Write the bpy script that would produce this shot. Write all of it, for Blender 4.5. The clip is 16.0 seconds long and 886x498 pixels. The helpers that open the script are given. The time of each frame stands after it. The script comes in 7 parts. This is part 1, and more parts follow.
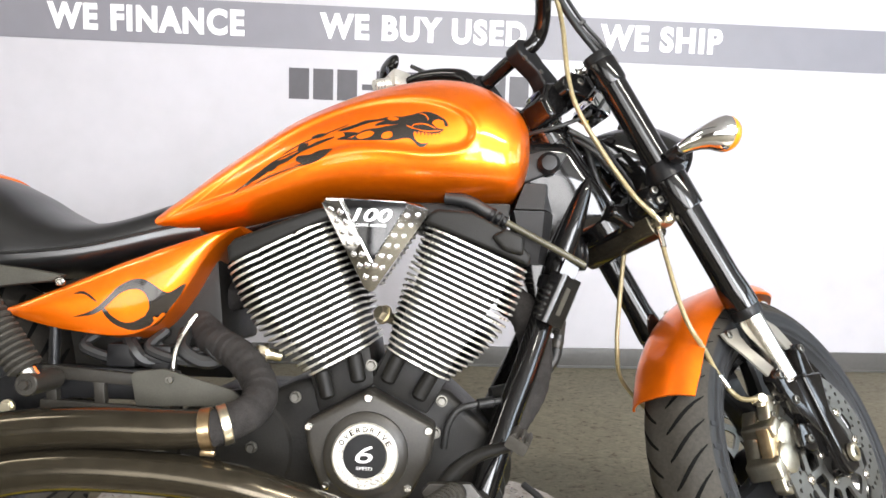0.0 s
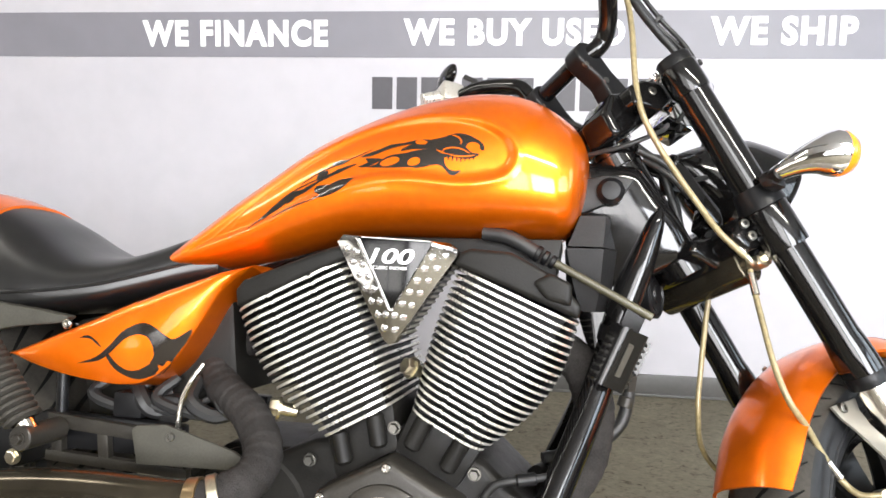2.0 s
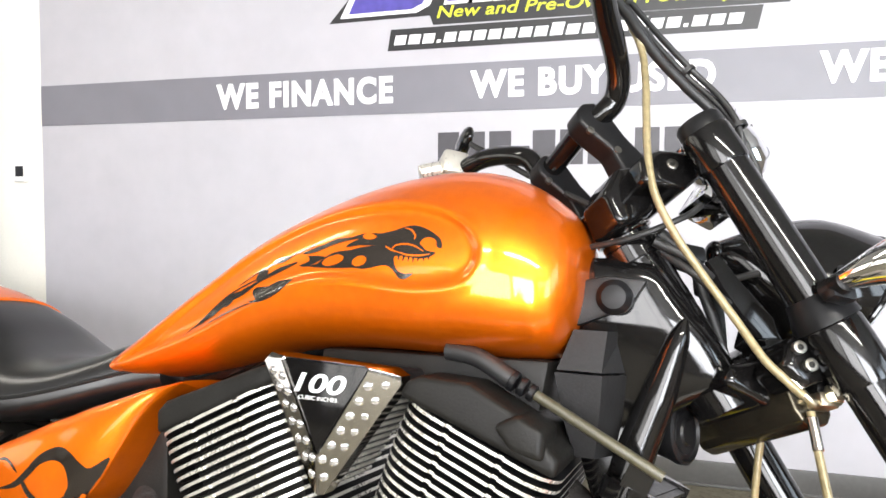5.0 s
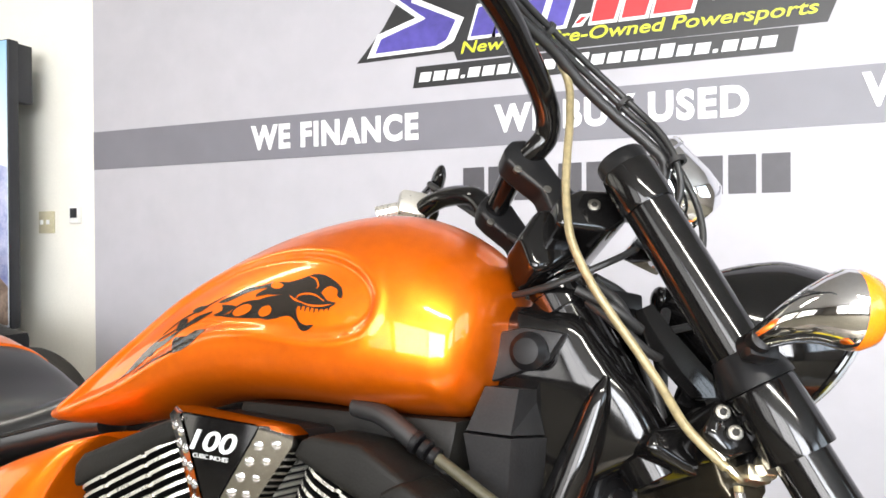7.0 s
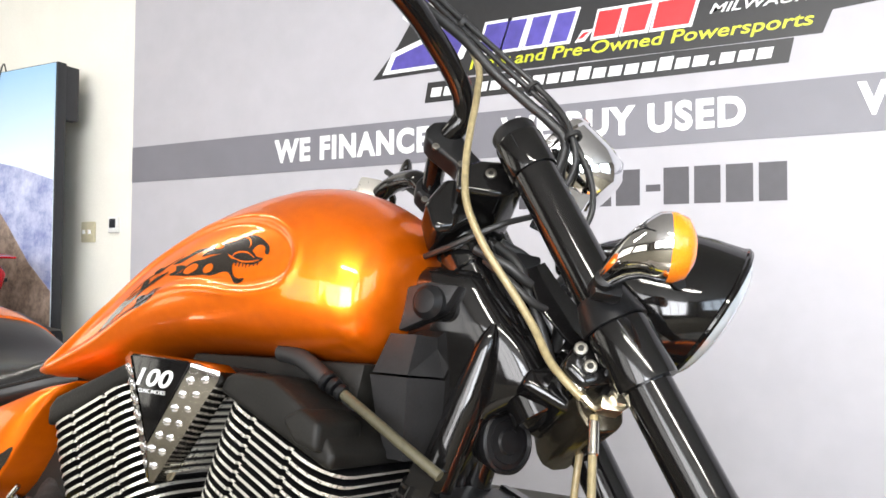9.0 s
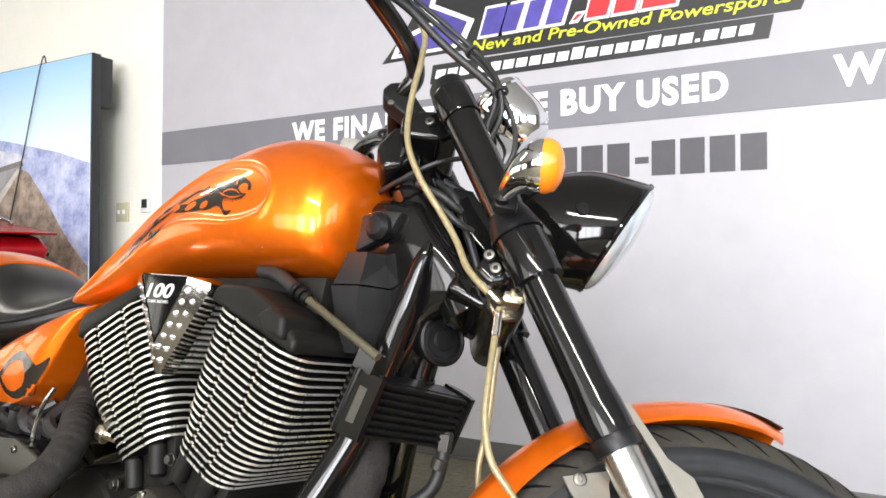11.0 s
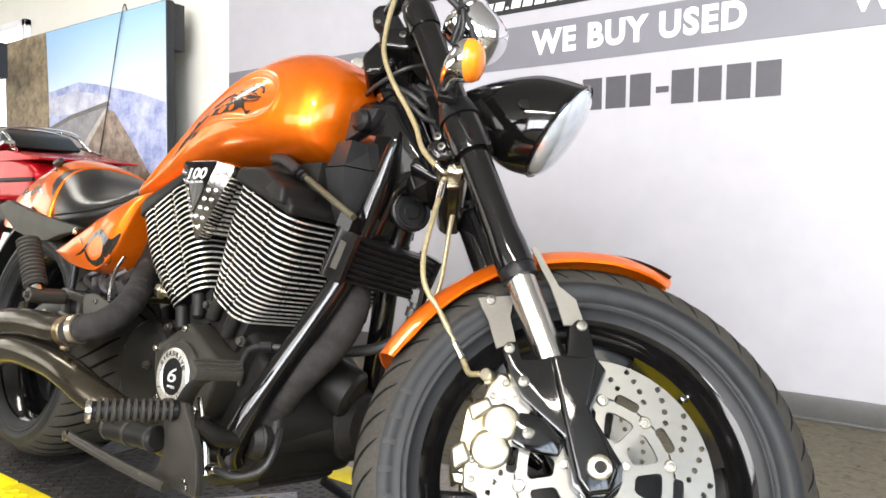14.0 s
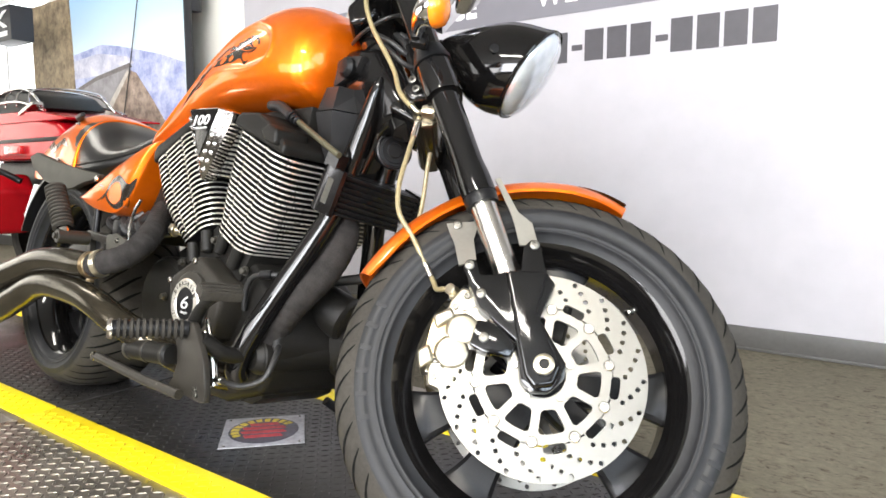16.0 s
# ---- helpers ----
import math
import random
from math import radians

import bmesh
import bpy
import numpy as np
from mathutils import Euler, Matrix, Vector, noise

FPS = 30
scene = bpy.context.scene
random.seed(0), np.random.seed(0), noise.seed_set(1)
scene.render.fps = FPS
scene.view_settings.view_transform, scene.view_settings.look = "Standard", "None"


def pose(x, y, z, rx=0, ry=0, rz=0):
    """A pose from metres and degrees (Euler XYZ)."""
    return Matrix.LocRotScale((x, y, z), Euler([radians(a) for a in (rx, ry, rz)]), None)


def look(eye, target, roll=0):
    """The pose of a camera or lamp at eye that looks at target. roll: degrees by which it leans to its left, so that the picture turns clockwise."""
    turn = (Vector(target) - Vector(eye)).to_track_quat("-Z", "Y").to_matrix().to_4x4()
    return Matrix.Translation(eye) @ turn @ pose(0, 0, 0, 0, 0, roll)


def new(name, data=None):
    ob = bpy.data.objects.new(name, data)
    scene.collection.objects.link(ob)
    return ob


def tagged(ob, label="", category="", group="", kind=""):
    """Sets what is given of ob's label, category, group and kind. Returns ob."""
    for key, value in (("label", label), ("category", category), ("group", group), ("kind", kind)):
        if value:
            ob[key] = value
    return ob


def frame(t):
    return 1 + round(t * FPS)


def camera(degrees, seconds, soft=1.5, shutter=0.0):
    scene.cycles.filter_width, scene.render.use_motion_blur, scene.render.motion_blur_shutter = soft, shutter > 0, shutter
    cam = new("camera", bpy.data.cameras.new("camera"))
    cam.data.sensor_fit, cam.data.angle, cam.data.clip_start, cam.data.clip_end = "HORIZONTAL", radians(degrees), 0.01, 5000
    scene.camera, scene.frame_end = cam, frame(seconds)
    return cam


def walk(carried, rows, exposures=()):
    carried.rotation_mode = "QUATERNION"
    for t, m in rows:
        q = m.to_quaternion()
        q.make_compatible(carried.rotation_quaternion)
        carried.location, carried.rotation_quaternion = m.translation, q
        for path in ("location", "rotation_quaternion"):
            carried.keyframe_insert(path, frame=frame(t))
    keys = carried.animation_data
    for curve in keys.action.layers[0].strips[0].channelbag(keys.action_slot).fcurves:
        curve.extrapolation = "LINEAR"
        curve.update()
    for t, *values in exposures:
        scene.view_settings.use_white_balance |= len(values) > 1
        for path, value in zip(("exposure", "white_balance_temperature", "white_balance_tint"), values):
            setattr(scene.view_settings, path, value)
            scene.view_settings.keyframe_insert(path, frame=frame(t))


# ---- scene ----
cam = camera(64.8, 16.0, soft=1.6)
METRES, EYE, TILT, LEAN, TURN = 1.7, 0.892, -6.2, -1.83, -3.34
ROWS = [
    (0.0, 0.0, 0.0, 0.0, -0.0, 0.0, -0.0),
    (0.5, 0.0153, 0.0308, 0.0083, 2.24, -0.21, 0.3),
    (1.0, 0.0329, 0.0594, 0.0191, 4.81, -0.39, 0.21),
    (1.5, 0.0523, 0.0868, 0.0303, 7.39, -0.2, -0.23),
    (2.0, 0.0708, 0.1114, 0.0392, 9.59, 0.02, -0.4),
    (2.5, 0.0874, 0.1367, 0.0487, 11.55, 0.25, -0.94),
    (3.0, 0.1026, 0.1616, 0.0586, 13.11, 0.69, -0.98),
    (3.5, 0.1172, 0.1884, 0.0685, 14.55, 1.26, -0.74),
    (4.0, 0.1307, 0.2155, 0.0777, 16.32, 1.76, -0.79),
    (6.5, 0.2304, 0.323, 0.1121, 23.92, 5.66, -0.54),
    (7.0, 0.2562, 0.335, 0.1104, 25.52, 5.95, -0.71),
    (7.5, 0.2827, 0.342, 0.1051, 27.1, 6.47, -0.74),
    (8.0, 0.309, 0.3436, 0.0944, 29.24, 6.99, -1.11),
    (8.5, 0.3361, 0.3415, 0.0785, 29.97, 7.7, -2.14),
    (9.0, 0.3645, 0.3343, 0.0614, 29.31, 8.03, -1.79),
    (11.5, 0.5066, 0.273, -0.0143, 32.74, 6.88, -1.96),
    (12.0, 0.5339, 0.2626, -0.0269, 33.36, 6.39, -2.05),
    (12.5, 0.5625, 0.2527, -0.0397, 34.4, 6.0, -2.29),
    (13.0, 0.5927, 0.2441, -0.0546, 35.5, 5.05, -2.34),
    (13.5, 0.6227, 0.2359, -0.0681, 36.84, 3.91, -3.06),
    (14.0, 0.6506, 0.2297, -0.081, 37.99, 3.02, -3.08),
    (14.5, 0.6747, 0.2214, -0.0903, 38.79, 1.89, -2.47),
    (15.0, 0.6961, 0.2142, -0.0975, 39.73, 1.11, -2.5),
    (15.5, 0.7176, 0.2102, -0.1043, 39.79, 0.28, -2.41),
    (16.0, 0.739, 0.208, -0.1114, 40.23, -0.32, -2.54),
]
walk(cam, [(t, pose(0, 0, EYE, TILT, LEAN, TURN) @ pose(METRES * x, METRES * y, METRES * z, 90 + pitch, roll, yaw)) for t, x, y, z, yaw, pitch, roll in ROWS],
     exposures=[(0.0, -0.06), (4.0, -0.02), (6.5, -0.12), (9.0, -0.24), (13.0, -0.14), (16.0, 0.02)])

# ---------------------------------------------------------------- light
world = bpy.data.worlds.new("world")
scene.world = world
world.use_nodes = True
wn = world.node_tree
sky = wn.nodes.new("ShaderNodeTexSky")
sky.sky_type, sky.sun_disc = "NISHITA", False
sky.sun_elevation, sky.sun_rotation = radians(40), radians(150)
wn.nodes["Background"].inputs[1].default_value = 0.15
wn.links.new(sky.outputs[0], wn.nodes["Background"].inputs[0])


def area_lamp(name, m, sx, sy, watts, colour):
    data = bpy.data.lights.new(name, "AREA")
    data.shape, data.size, data.size_y, data.energy, data.color = "RECTANGLE", sx, sy, watts, colour
    ob = new(name, data)
    ob.matrix_world = m
    return ob


SKY_BLUE = (0.97, 0.965, 1.0)
# daylight through the shop front behind the camera and through the side window
for k, wx in enumerate((-2.6, 0.0, 2.6)):
    area_lamp("window_light", look((wx, -4.36, 1.85), (wx, 0, 1.6)), 2.3, 2.3, (60, 240, 450)[k], SKY_BLUE)
for wy, watts in ((-2.6, 70), (0.4, 8)):
    area_lamp("window_light", look((4.86, wy, 2.18), (0, wy, 1.9)), 2.3, 1.65, watts, (0.70, 0.83, 1.0))
for wy, watts in ((-2.2, 16), (0.6, 10)):
    area_lamp("window_light", look((-6.86, wy, 1.45), (0, wy, 1.2)), 2.3, 2.0, watts, (1.0, 0.97, 0.90))
# the ceiling strip lights
STRIPS = [(1.75, -1.25, 245), (-3.3, 0.9, 38)]
for lx, ly, watts in STRIPS:
    area_lamp("strip_light", look((lx, ly, 3.13), (lx, ly + 0.001, 0)), 2.3, 0.24, watts, (1.0, 0.95, 0.86))

# ---------------------------------------------------------------- materials


def material(name, base, rough=0.5, metal=0.0, noise_scale=0.0, vary=0.0, bump=0.0, bump_scale=None, coat=0.0, spec=0.5, rough_vary=0.0, tint=None, island=False):
    """A Principled material with colour and roughness varied at two scales and a fine relief."""
    m = bpy.data.materials.new(name)
    m.use_nodes = True
    nt = m.node_tree
    b = nt.nodes["Principled BSDF"]
    b.inputs["Base Color"].default_value = (*base, 1)
    b.inputs["Roughness"].default_value = rough
    b.inputs["Metallic"].default_value = metal
    b.inputs["Specular IOR Level"].default_value = spec
    b.inputs["Coat Weight"].default_value = coat
    b.inputs["Coat Roughness"].default_value = 0.06
    if noise_scale:
        tc = nt.nodes.new("ShaderNodeTexCoord")
        fine = nt.nodes.new("ShaderNodeTexNoise")
        fine.inputs["Scale"].default_value, fine.inputs["Detail"].default_value = noise_scale, 6
        big = nt.nodes.new("ShaderNodeTexNoise")
        big.inputs["Scale"].default_value, big.inputs["Detail"].default_value = noise_scale / 14, 4
        for n in (fine, big):
            nt.links.new(tc.outputs["Object"], n.inputs["Vector"])
        add = nt.nodes.new("ShaderNodeMath")
        add.operation = "ADD"
        nt.links.new(fine.outputs["Fac"], add.inputs[0])
        nt.links.new(big.outputs["Fac"], add.inputs[1])
        if vary:
            ramp = nt.nodes.new("ShaderNodeMapRange")
            ramp.inputs[1].default_value, ramp.inputs[2].default_value = 0.7, 1.3
            nt.links.new(add.outputs[0], ramp.inputs[0])
            mix = nt.nodes.new("ShaderNodeMix")
            mix.data_type = "RGBA"
            lo = [c * (1 - vary) for c in base]
            hi = tint or [min(1, c * (1 + vary)) for c in base]
            mix.inputs[6].default_value, mix.inputs[7].default_value = (*lo, 1), (*hi, 1)
            nt.links.new(ramp.outputs[0], mix.inputs[0])
            nt.links.new(mix.outputs[2], b.inputs["Base Color"])
        if rough_vary:
            rr = nt.nodes.new("ShaderNodeMapRange")
            rr.inputs[1].default_value, rr.inputs[2].default_value = 0.7, 1.3
            rr.inputs[3].default_value, rr.inputs[4].default_value = max(0.02, rough - rough_vary), min(1, rough + rough_vary)
            nt.links.new(add.outputs[0], rr.inputs[0])
            nt.links.new(rr.outputs[0], b.inputs["Roughness"])
        if bump:
            src = fine
            if bump_scale:
                src = nt.nodes.new("ShaderNodeTexNoise")
                src.inputs["Scale"].default_value, src.inputs["Detail"].default_value = bump_scale, 3
                nt.links.new(tc.outputs["Object"], src.inputs["Vector"])
            bp = nt.nodes.new("ShaderNodeBump")
            bp.inputs["Strength"].default_value, bp.inputs["Distance"].default_value = bump, 0.002
            nt.links.new(src.outputs["Fac"], bp.inputs["Height"])
            nt.links.new(bp.outputs["Normal"], b.inputs["Normal"])
    return m


def glow(name, colour, strength):
    m = bpy.data.materials.new(name)
    m.use_nodes = True
    b = m.node_tree.nodes["Principled BSDF"]
    b.inputs["Base Color"].default_value = (*colour, 1)
    b.inputs["Emission Color"].default_value = (*colour, 1)
    b.inputs["Emission Strength"].default_value = strength
    return m


ORANGE = material("orange_candy_paint", (1.0, 0.178, 0.001), 0.375, 0.78, 900, 0.08, 0.0, coat=0.7)
BLACK_GLOSS = material("black_gloss_paint", (0.0040, 0.0038, 0.0038), 0.09, 0.0, 60, 0.3, 0.0, coat=0.05, spec=0.40, rough_vary=0.04)
BLACK_SATIN = material("black_satin_powder_coat", (0.0065, 0.0065, 0.007), 0.36, 0.0, 500, 0.3, 0.06, spec=0.22, rough_vary=0.06)
BLACK_MATTE = material("black_wrinkle_paint", (0.0090, 0.0085, 0.0075), 0.46, 0.0, 300, 0.35, 0.2, spec=0.18, rough_vary=0.08)
GRAPHITE = material("graphite_engine_paint", (0.026, 0.0235, 0.0195), 0.38, 0.1, 260, 0.3, 0.1, spec=0.35, rough_vary=0.06)
PIPE = material("black_ceramic_pipe", (0.060, 0.051, 0.036), 0.18, 0.80, 40, 0.3, 0.0, rough_vary=0.05)
WRAP = material("exhaust_wrap", (0.024, 0.022, 0.021), 0.85, 0.0, 420, 0.45, 0.8, spec=0.12)
PLASTIC = material("grey_black_plastic", (0.015, 0.0147, 0.0150), 0.42, 0.0, 350, 0.25, 0.12, spec=0.22)
VINYL = material("seat_vinyl", (0.007, 0.007, 0.0072), 0.31, 0.0, 520, 0.3, 0.012, rough_vary=0.02, spec=0.6)
SIDEWALL = material("tyre_sidewall", (0.012, 0.0125, 0.0138), 0.50, 0.0, 60, 0.3, 0.04, spec=0.25, rough_vary=0.08)
RUBBER = material("tyre_rubber", (0.034, 0.031, 0.026), 0.72, 0.0, 160, 0.3, 0.2, spec=0.2, rough_vary=0.08)
HOSE = material("aged_clear_hose", (0.22, 0.18, 0.095), 0.30, 0.1, 160, 0.3, 0.1)
SLEEVE = material("olive_cable_sleeve", (0.055, 0.05, 0.030), 0.4, 0.0, 160, 0.3, 0.1)
CABLE = material("black_cable", (0.012, 0.012, 0.012), 0.5, 0.0, 200, 0.2, 0.1)
CHROME = material("chrome", (0.86, 0.86, 0.87), 0.06, 1.0, 120, 0.04, 0.0, rough_vary=0.04)
STEEL = material("brushed_steel", (0.52, 0.50, 0.46), 0.24, 1.0, 40, 0.03, 0.0, rough_vary=0.01)
STAY = material("brushed_aluminium_stay", (0.40, 0.385, 0.34), 0.36, 0.75, 120, 0.06, 0.02, rough_vary=0.06)
ZINC = material("zinc_plated_bolt", (0.15, 0.145, 0.13), 0.42, 1.0, 160, 0.12, 0.0, rough_vary=0.08)
STAINLESS = material("drilled_stainless", (0.20, 0.194, 0.177), 0.36, 1.0, 90, 0.05, 0.0, rough_vary=0.06)
FIN_EDGE = material("machined_aluminium", (0.62, 0.60, 0.54), 0.30, 0.70, 220, 0.06, 0.02, rough_vary=0.06)
GOLD = material("gold_anodised_caliper", (0.40, 0.37, 0.295), 0.36, 1.0, 180, 0.10, 0.03, rough_vary=0.05)
BRONZE = material("heat_tinted_clamp", (0.42, 0.31, 0.18), 0.28, 1.0, 70, 0.3, 0.0)
BRASS = material("plated_bolt", (0.66, 0.60, 0.46), 0.30, 1.0, 200, 0.15, 0.0)
DECAL = material("black_graphic", (0.011, 0.008, 0.006), 0.22, 0.0, 80, 0.3, 0.0, coat=0.8)
DECAL_FADE = material("brown_graphic", (0.10, 0.025, 0.008), 0.25, 0.0, 80, 0.3, 0.0, coat=0.8)
AMBER = material("amber_lens", (0.85, 0.22, 0.006), 0.18, 0.0, 500, 0.15, 0.3, coat=0.5)
LENS = material("headlight_lens", (0.62, 0.68, 0.73), 0.10, 0.5, 30, 0.2, 0.0, coat=1.0)
WHITE = material("white_print", (0.86, 0.86, 0.86), 0.5, 0.0, 40, 0.03)
SILVER_TXT = material("silver_print", (0.75, 0.75, 0.75), 0.35, 0.4, 40, 0.05)
BADGE_RIM = material("smoked_chrome", (0.48, 0.47, 0.46), 0.10, 1.0, 120, 0.08, 0.0, rough_vary=0.05)
STUD = material("crystal_stud", (0.9, 0.9, 0.92), 0.05, 0.9, 60, 0.05)

BANNER = material("printed_vinyl_banner", (0.43, 0.420, 0.447), 0.48, 0.0, 9, 0.05, 0.02, bump_scale=500, rough_vary=0.04)
BAND = material("grey_printed_band", (0.172, 0.168, 0.191), 0.45, 0.0, 8, 0.06, 0.02, bump_scale=500)
DIGIT = material("charcoal_print", (0.055, 0.052, 0.06), 0.5, 0.0, 30, 0.1)
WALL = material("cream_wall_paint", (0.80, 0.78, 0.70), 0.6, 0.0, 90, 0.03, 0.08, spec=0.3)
# the unseen walls: coloured dark to cut fill and reflections on black parts
SHOP = material("darkened_unseen_wall", (0.16, 0.145, 0.125), 0.6, 0.0, 90, 0.06, 0.08, spec=0.3)
# the ceiling is out of view; its grey holds down the bounced light
CEIL = material("darkened_ceiling", (0.36, 0.35, 0.33), 0.85, 0.0, 60, 0.06, 0.2)
SKIRT = material("dark_grey_vinyl_baseboard", (0.075, 0.072, 0.068), 0.42, 0.0, 60, 0.12, 0.05)
YELLOW = material("yellow_safety_paint", (0.93, 0.72, 0.008), 0.42, 0.0, 70, 0.10, 0.1, rough_vary=0.1)
PLATE_BLACK = material("black_coated_plate", (0.016, 0.015, 0.014), 0.38, 0.1, 90, 0.5, 0.15, rough_vary=0.12)
PLATE_STEEL = material("bare_tread_plate", (0.34, 0.31, 0.27), 0.36, 0.85, 110, 0.3, 0.1, rough_vary=0.12)
RED = material("red_candy_paint", (0.40, 0.004, 0.009), 0.25, 0.2, 300, 0.1, 0.0, coat=0.25, spec=0.3)
GREY_PANEL = material("grey_vinyl", (0.05, 0.048, 0.04), 0.55, 0.0, 300, 0.2, 0.1, spec=0.15)
FRAME_DARK = material("dark_metal_frame", (0.02, 0.021, 0.025), 0.45, 0.0, 100, 0.2, 0.05)


def carpet():
    m = material("flecked_carpet", (0.26, 0.235, 0.18), 0.95, 0.0, 60, 0.0, 0.9, bump_scale=380, spec=0.15)
    nt = m.node_tree
    b = nt.nodes["Principled BSDF"]
    tc = nt.nodes.new("ShaderNodeTexCoord")
    mp = nt.nodes.new("ShaderNodeMapping")
    mp.inputs["Scale"].default_value = (0.65, 1.0, 1.0)
    nt.links.new(tc.outputs["Object"], mp.inputs[0])
    n1 = nt.nodes.new("ShaderNodeTexNoise")
    n1.inputs["Scale"].default_value, n1.inputs["Detail"].default_value, n1.inputs["Roughness"].default_value = 44, 5, 0.68
    n1.inputs["Distortion"].default_value = 1.4
    nt.links.new(mp.outputs[0], n1.inputs["Vector"])
    n2 = nt.nodes.new("ShaderNodeTexNoise")
    n2.inputs["Scale"].default_value, n2.inputs["Detail"].default_value = 1.7, 3
    nt.links.new(tc.outputs["Object"], n2.inputs["Vector"])
    cr = nt.nodes.new("ShaderNodeValToRGB")
    e = cr.color_ramp.elements
    e[0].position, e[0].color = 0.31, (0.064, 0.056, 0.040, 1)
    e[1].position, e[1].color = 0.70, (0.225, 0.204, 0.155, 1)
    e.new(0.43).color = (0.162, 0.146, 0.108, 1)
    nt.links.new(n1.outputs["Fac"], cr.inputs[0])
    mix = nt.nodes.new("ShaderNodeMix")
    mix.data_type, mix.blend_type = "RGBA", "MULTIPLY"
    mix.inputs[0].default_value = 0.35
    nt.links.new(cr.outputs[0], mix.inputs[6])
    nt.links.new(n2.outputs["Fac"], mix.inputs[7])
    nt.links.new(mix.outputs[2], b.inputs["Base Color"])
    return m


CARPET = carpet()


def rock(name, dark, light, scale):
    m = material(name, dark, 0.55, 0.0, scale, 0.0)
    nt = m.node_tree
    b = nt.nodes["Principled BSDF"]
    tc = nt.nodes.new("ShaderNodeTexCoord")
    n1 = nt.nodes.new("ShaderNodeTexNoise")
    n1.inputs["Scale"].default_value, n1.inputs["Detail"].default_value, n1.inputs["Roughness"].default_value = scale, 8, 0.72
    nt.links.new(tc.outputs["Object"], n1.inputs["Vector"])
    cr = nt.nodes.new("ShaderNodeValToRGB")
    e = cr.color_ramp.elements
    e[0].position, e[0].color = 0.34, (*dark, 1)
    e[1].position, e[1].color = 0.66, (*light, 1)
    nt.links.new(n1.outputs["Fac"], cr.inputs[0])
    nt.links.new(cr.outputs[0], b.inputs["Base Color"])
    return m


# ---------------------------------------------------------------- mesh builders


def part(name, bm, mat, parent=None, label="", sharp=38):
    me = bpy.data.meshes.new(name)
    bmesh.ops.recalc_face_normals(bm, faces=bm.faces[:])
    bm.to_mesh(me)
    bm.free()
    me.shade_smooth()
    me.set_sharp_from_angle(angle=radians(sharp))
    for mm in (mat if isinstance(mat, (list, tuple)) else [mat]):
        me.materials.append(mm)
    ob = new(name, me)
    if parent:
        ob.parent = parent
    if label:
        ob["label"] = label
    return ob


def join(*bms):
    out = bms[0]
    for b in bms[1:]:
        me = bpy.data.meshes.new("tmp")
        b.to_mesh(me)
        b.free()
        out.from_mesh(me)
        bpy.data.meshes.remove(me)
    return out


def xform(bm, m):
    bm.transform(m)
    return bm


def bevelled(bm, width, segs=2, angle=30):
    edges = [e for e in bm.edges if len(e.link_faces) == 2 and e.calc_face_angle(0) > radians(angle)]
    if width and edges:
        bmesh.ops.bevel(bm, geom=edges, offset=width, segments=segs, affect="EDGES", profile=0.6, clamp_overlap=True)
    return bm


def box(c, s, bevel=0.002, rot=None, segs=2):
    bm = bmesh.new()
    bmesh.ops.create_cube(bm, size=1)
    bm.transform(Matrix.Diagonal((*s, 1)))
    bevelled(bm, min(bevel, min(s) * 0.45), segs)
    return xform(bm, Matrix.Translation(c) @ (rot.to_4x4() if rot else Matrix()))


def prism(poly, y0, y1, bevel=0.002, segs=2, angle=30):
    """A polygon in x and z, thick in y."""
    bm = bmesh.new()
    a = [bm.verts.new((x, y0, z)) for x, z in poly]
    b = [bm.verts.new((x, y1, z)) for x, z in poly]
    n = len(poly)
    bm.faces.new(a)
    bm.faces.new(b[::-1])
    for i in range(n):
        bm.faces.new((a[i], b[i], b[(i + 1) % n], a[(i + 1) % n]))
    bmesh.ops.recalc_face_normals(bm, faces=bm.faces[:])
    return bevelled(bm, bevel, segs, angle)


def spline(pts, n=8):
    """Catmull-Rom through the points."""
    p = [Vector(q) for q in pts]
    if len(p) == 2:
        return p
    p = [2 * p[0] - p[1]] + p + [2 * p[-1] - p[-2]]
    out = []
    for i in range(1, len(p) - 2):
        a, b, c, d = p[i - 1:i + 3]
        for k in range(n):
            t = k / n
            out.append(0.5 * (2 * b + (c - a) * t + (2 * a - 5 * b + 4 * c - d) * t * t + (3 * b - a - 3 * c + d) * t ** 3))
    return out + [p[-2]]


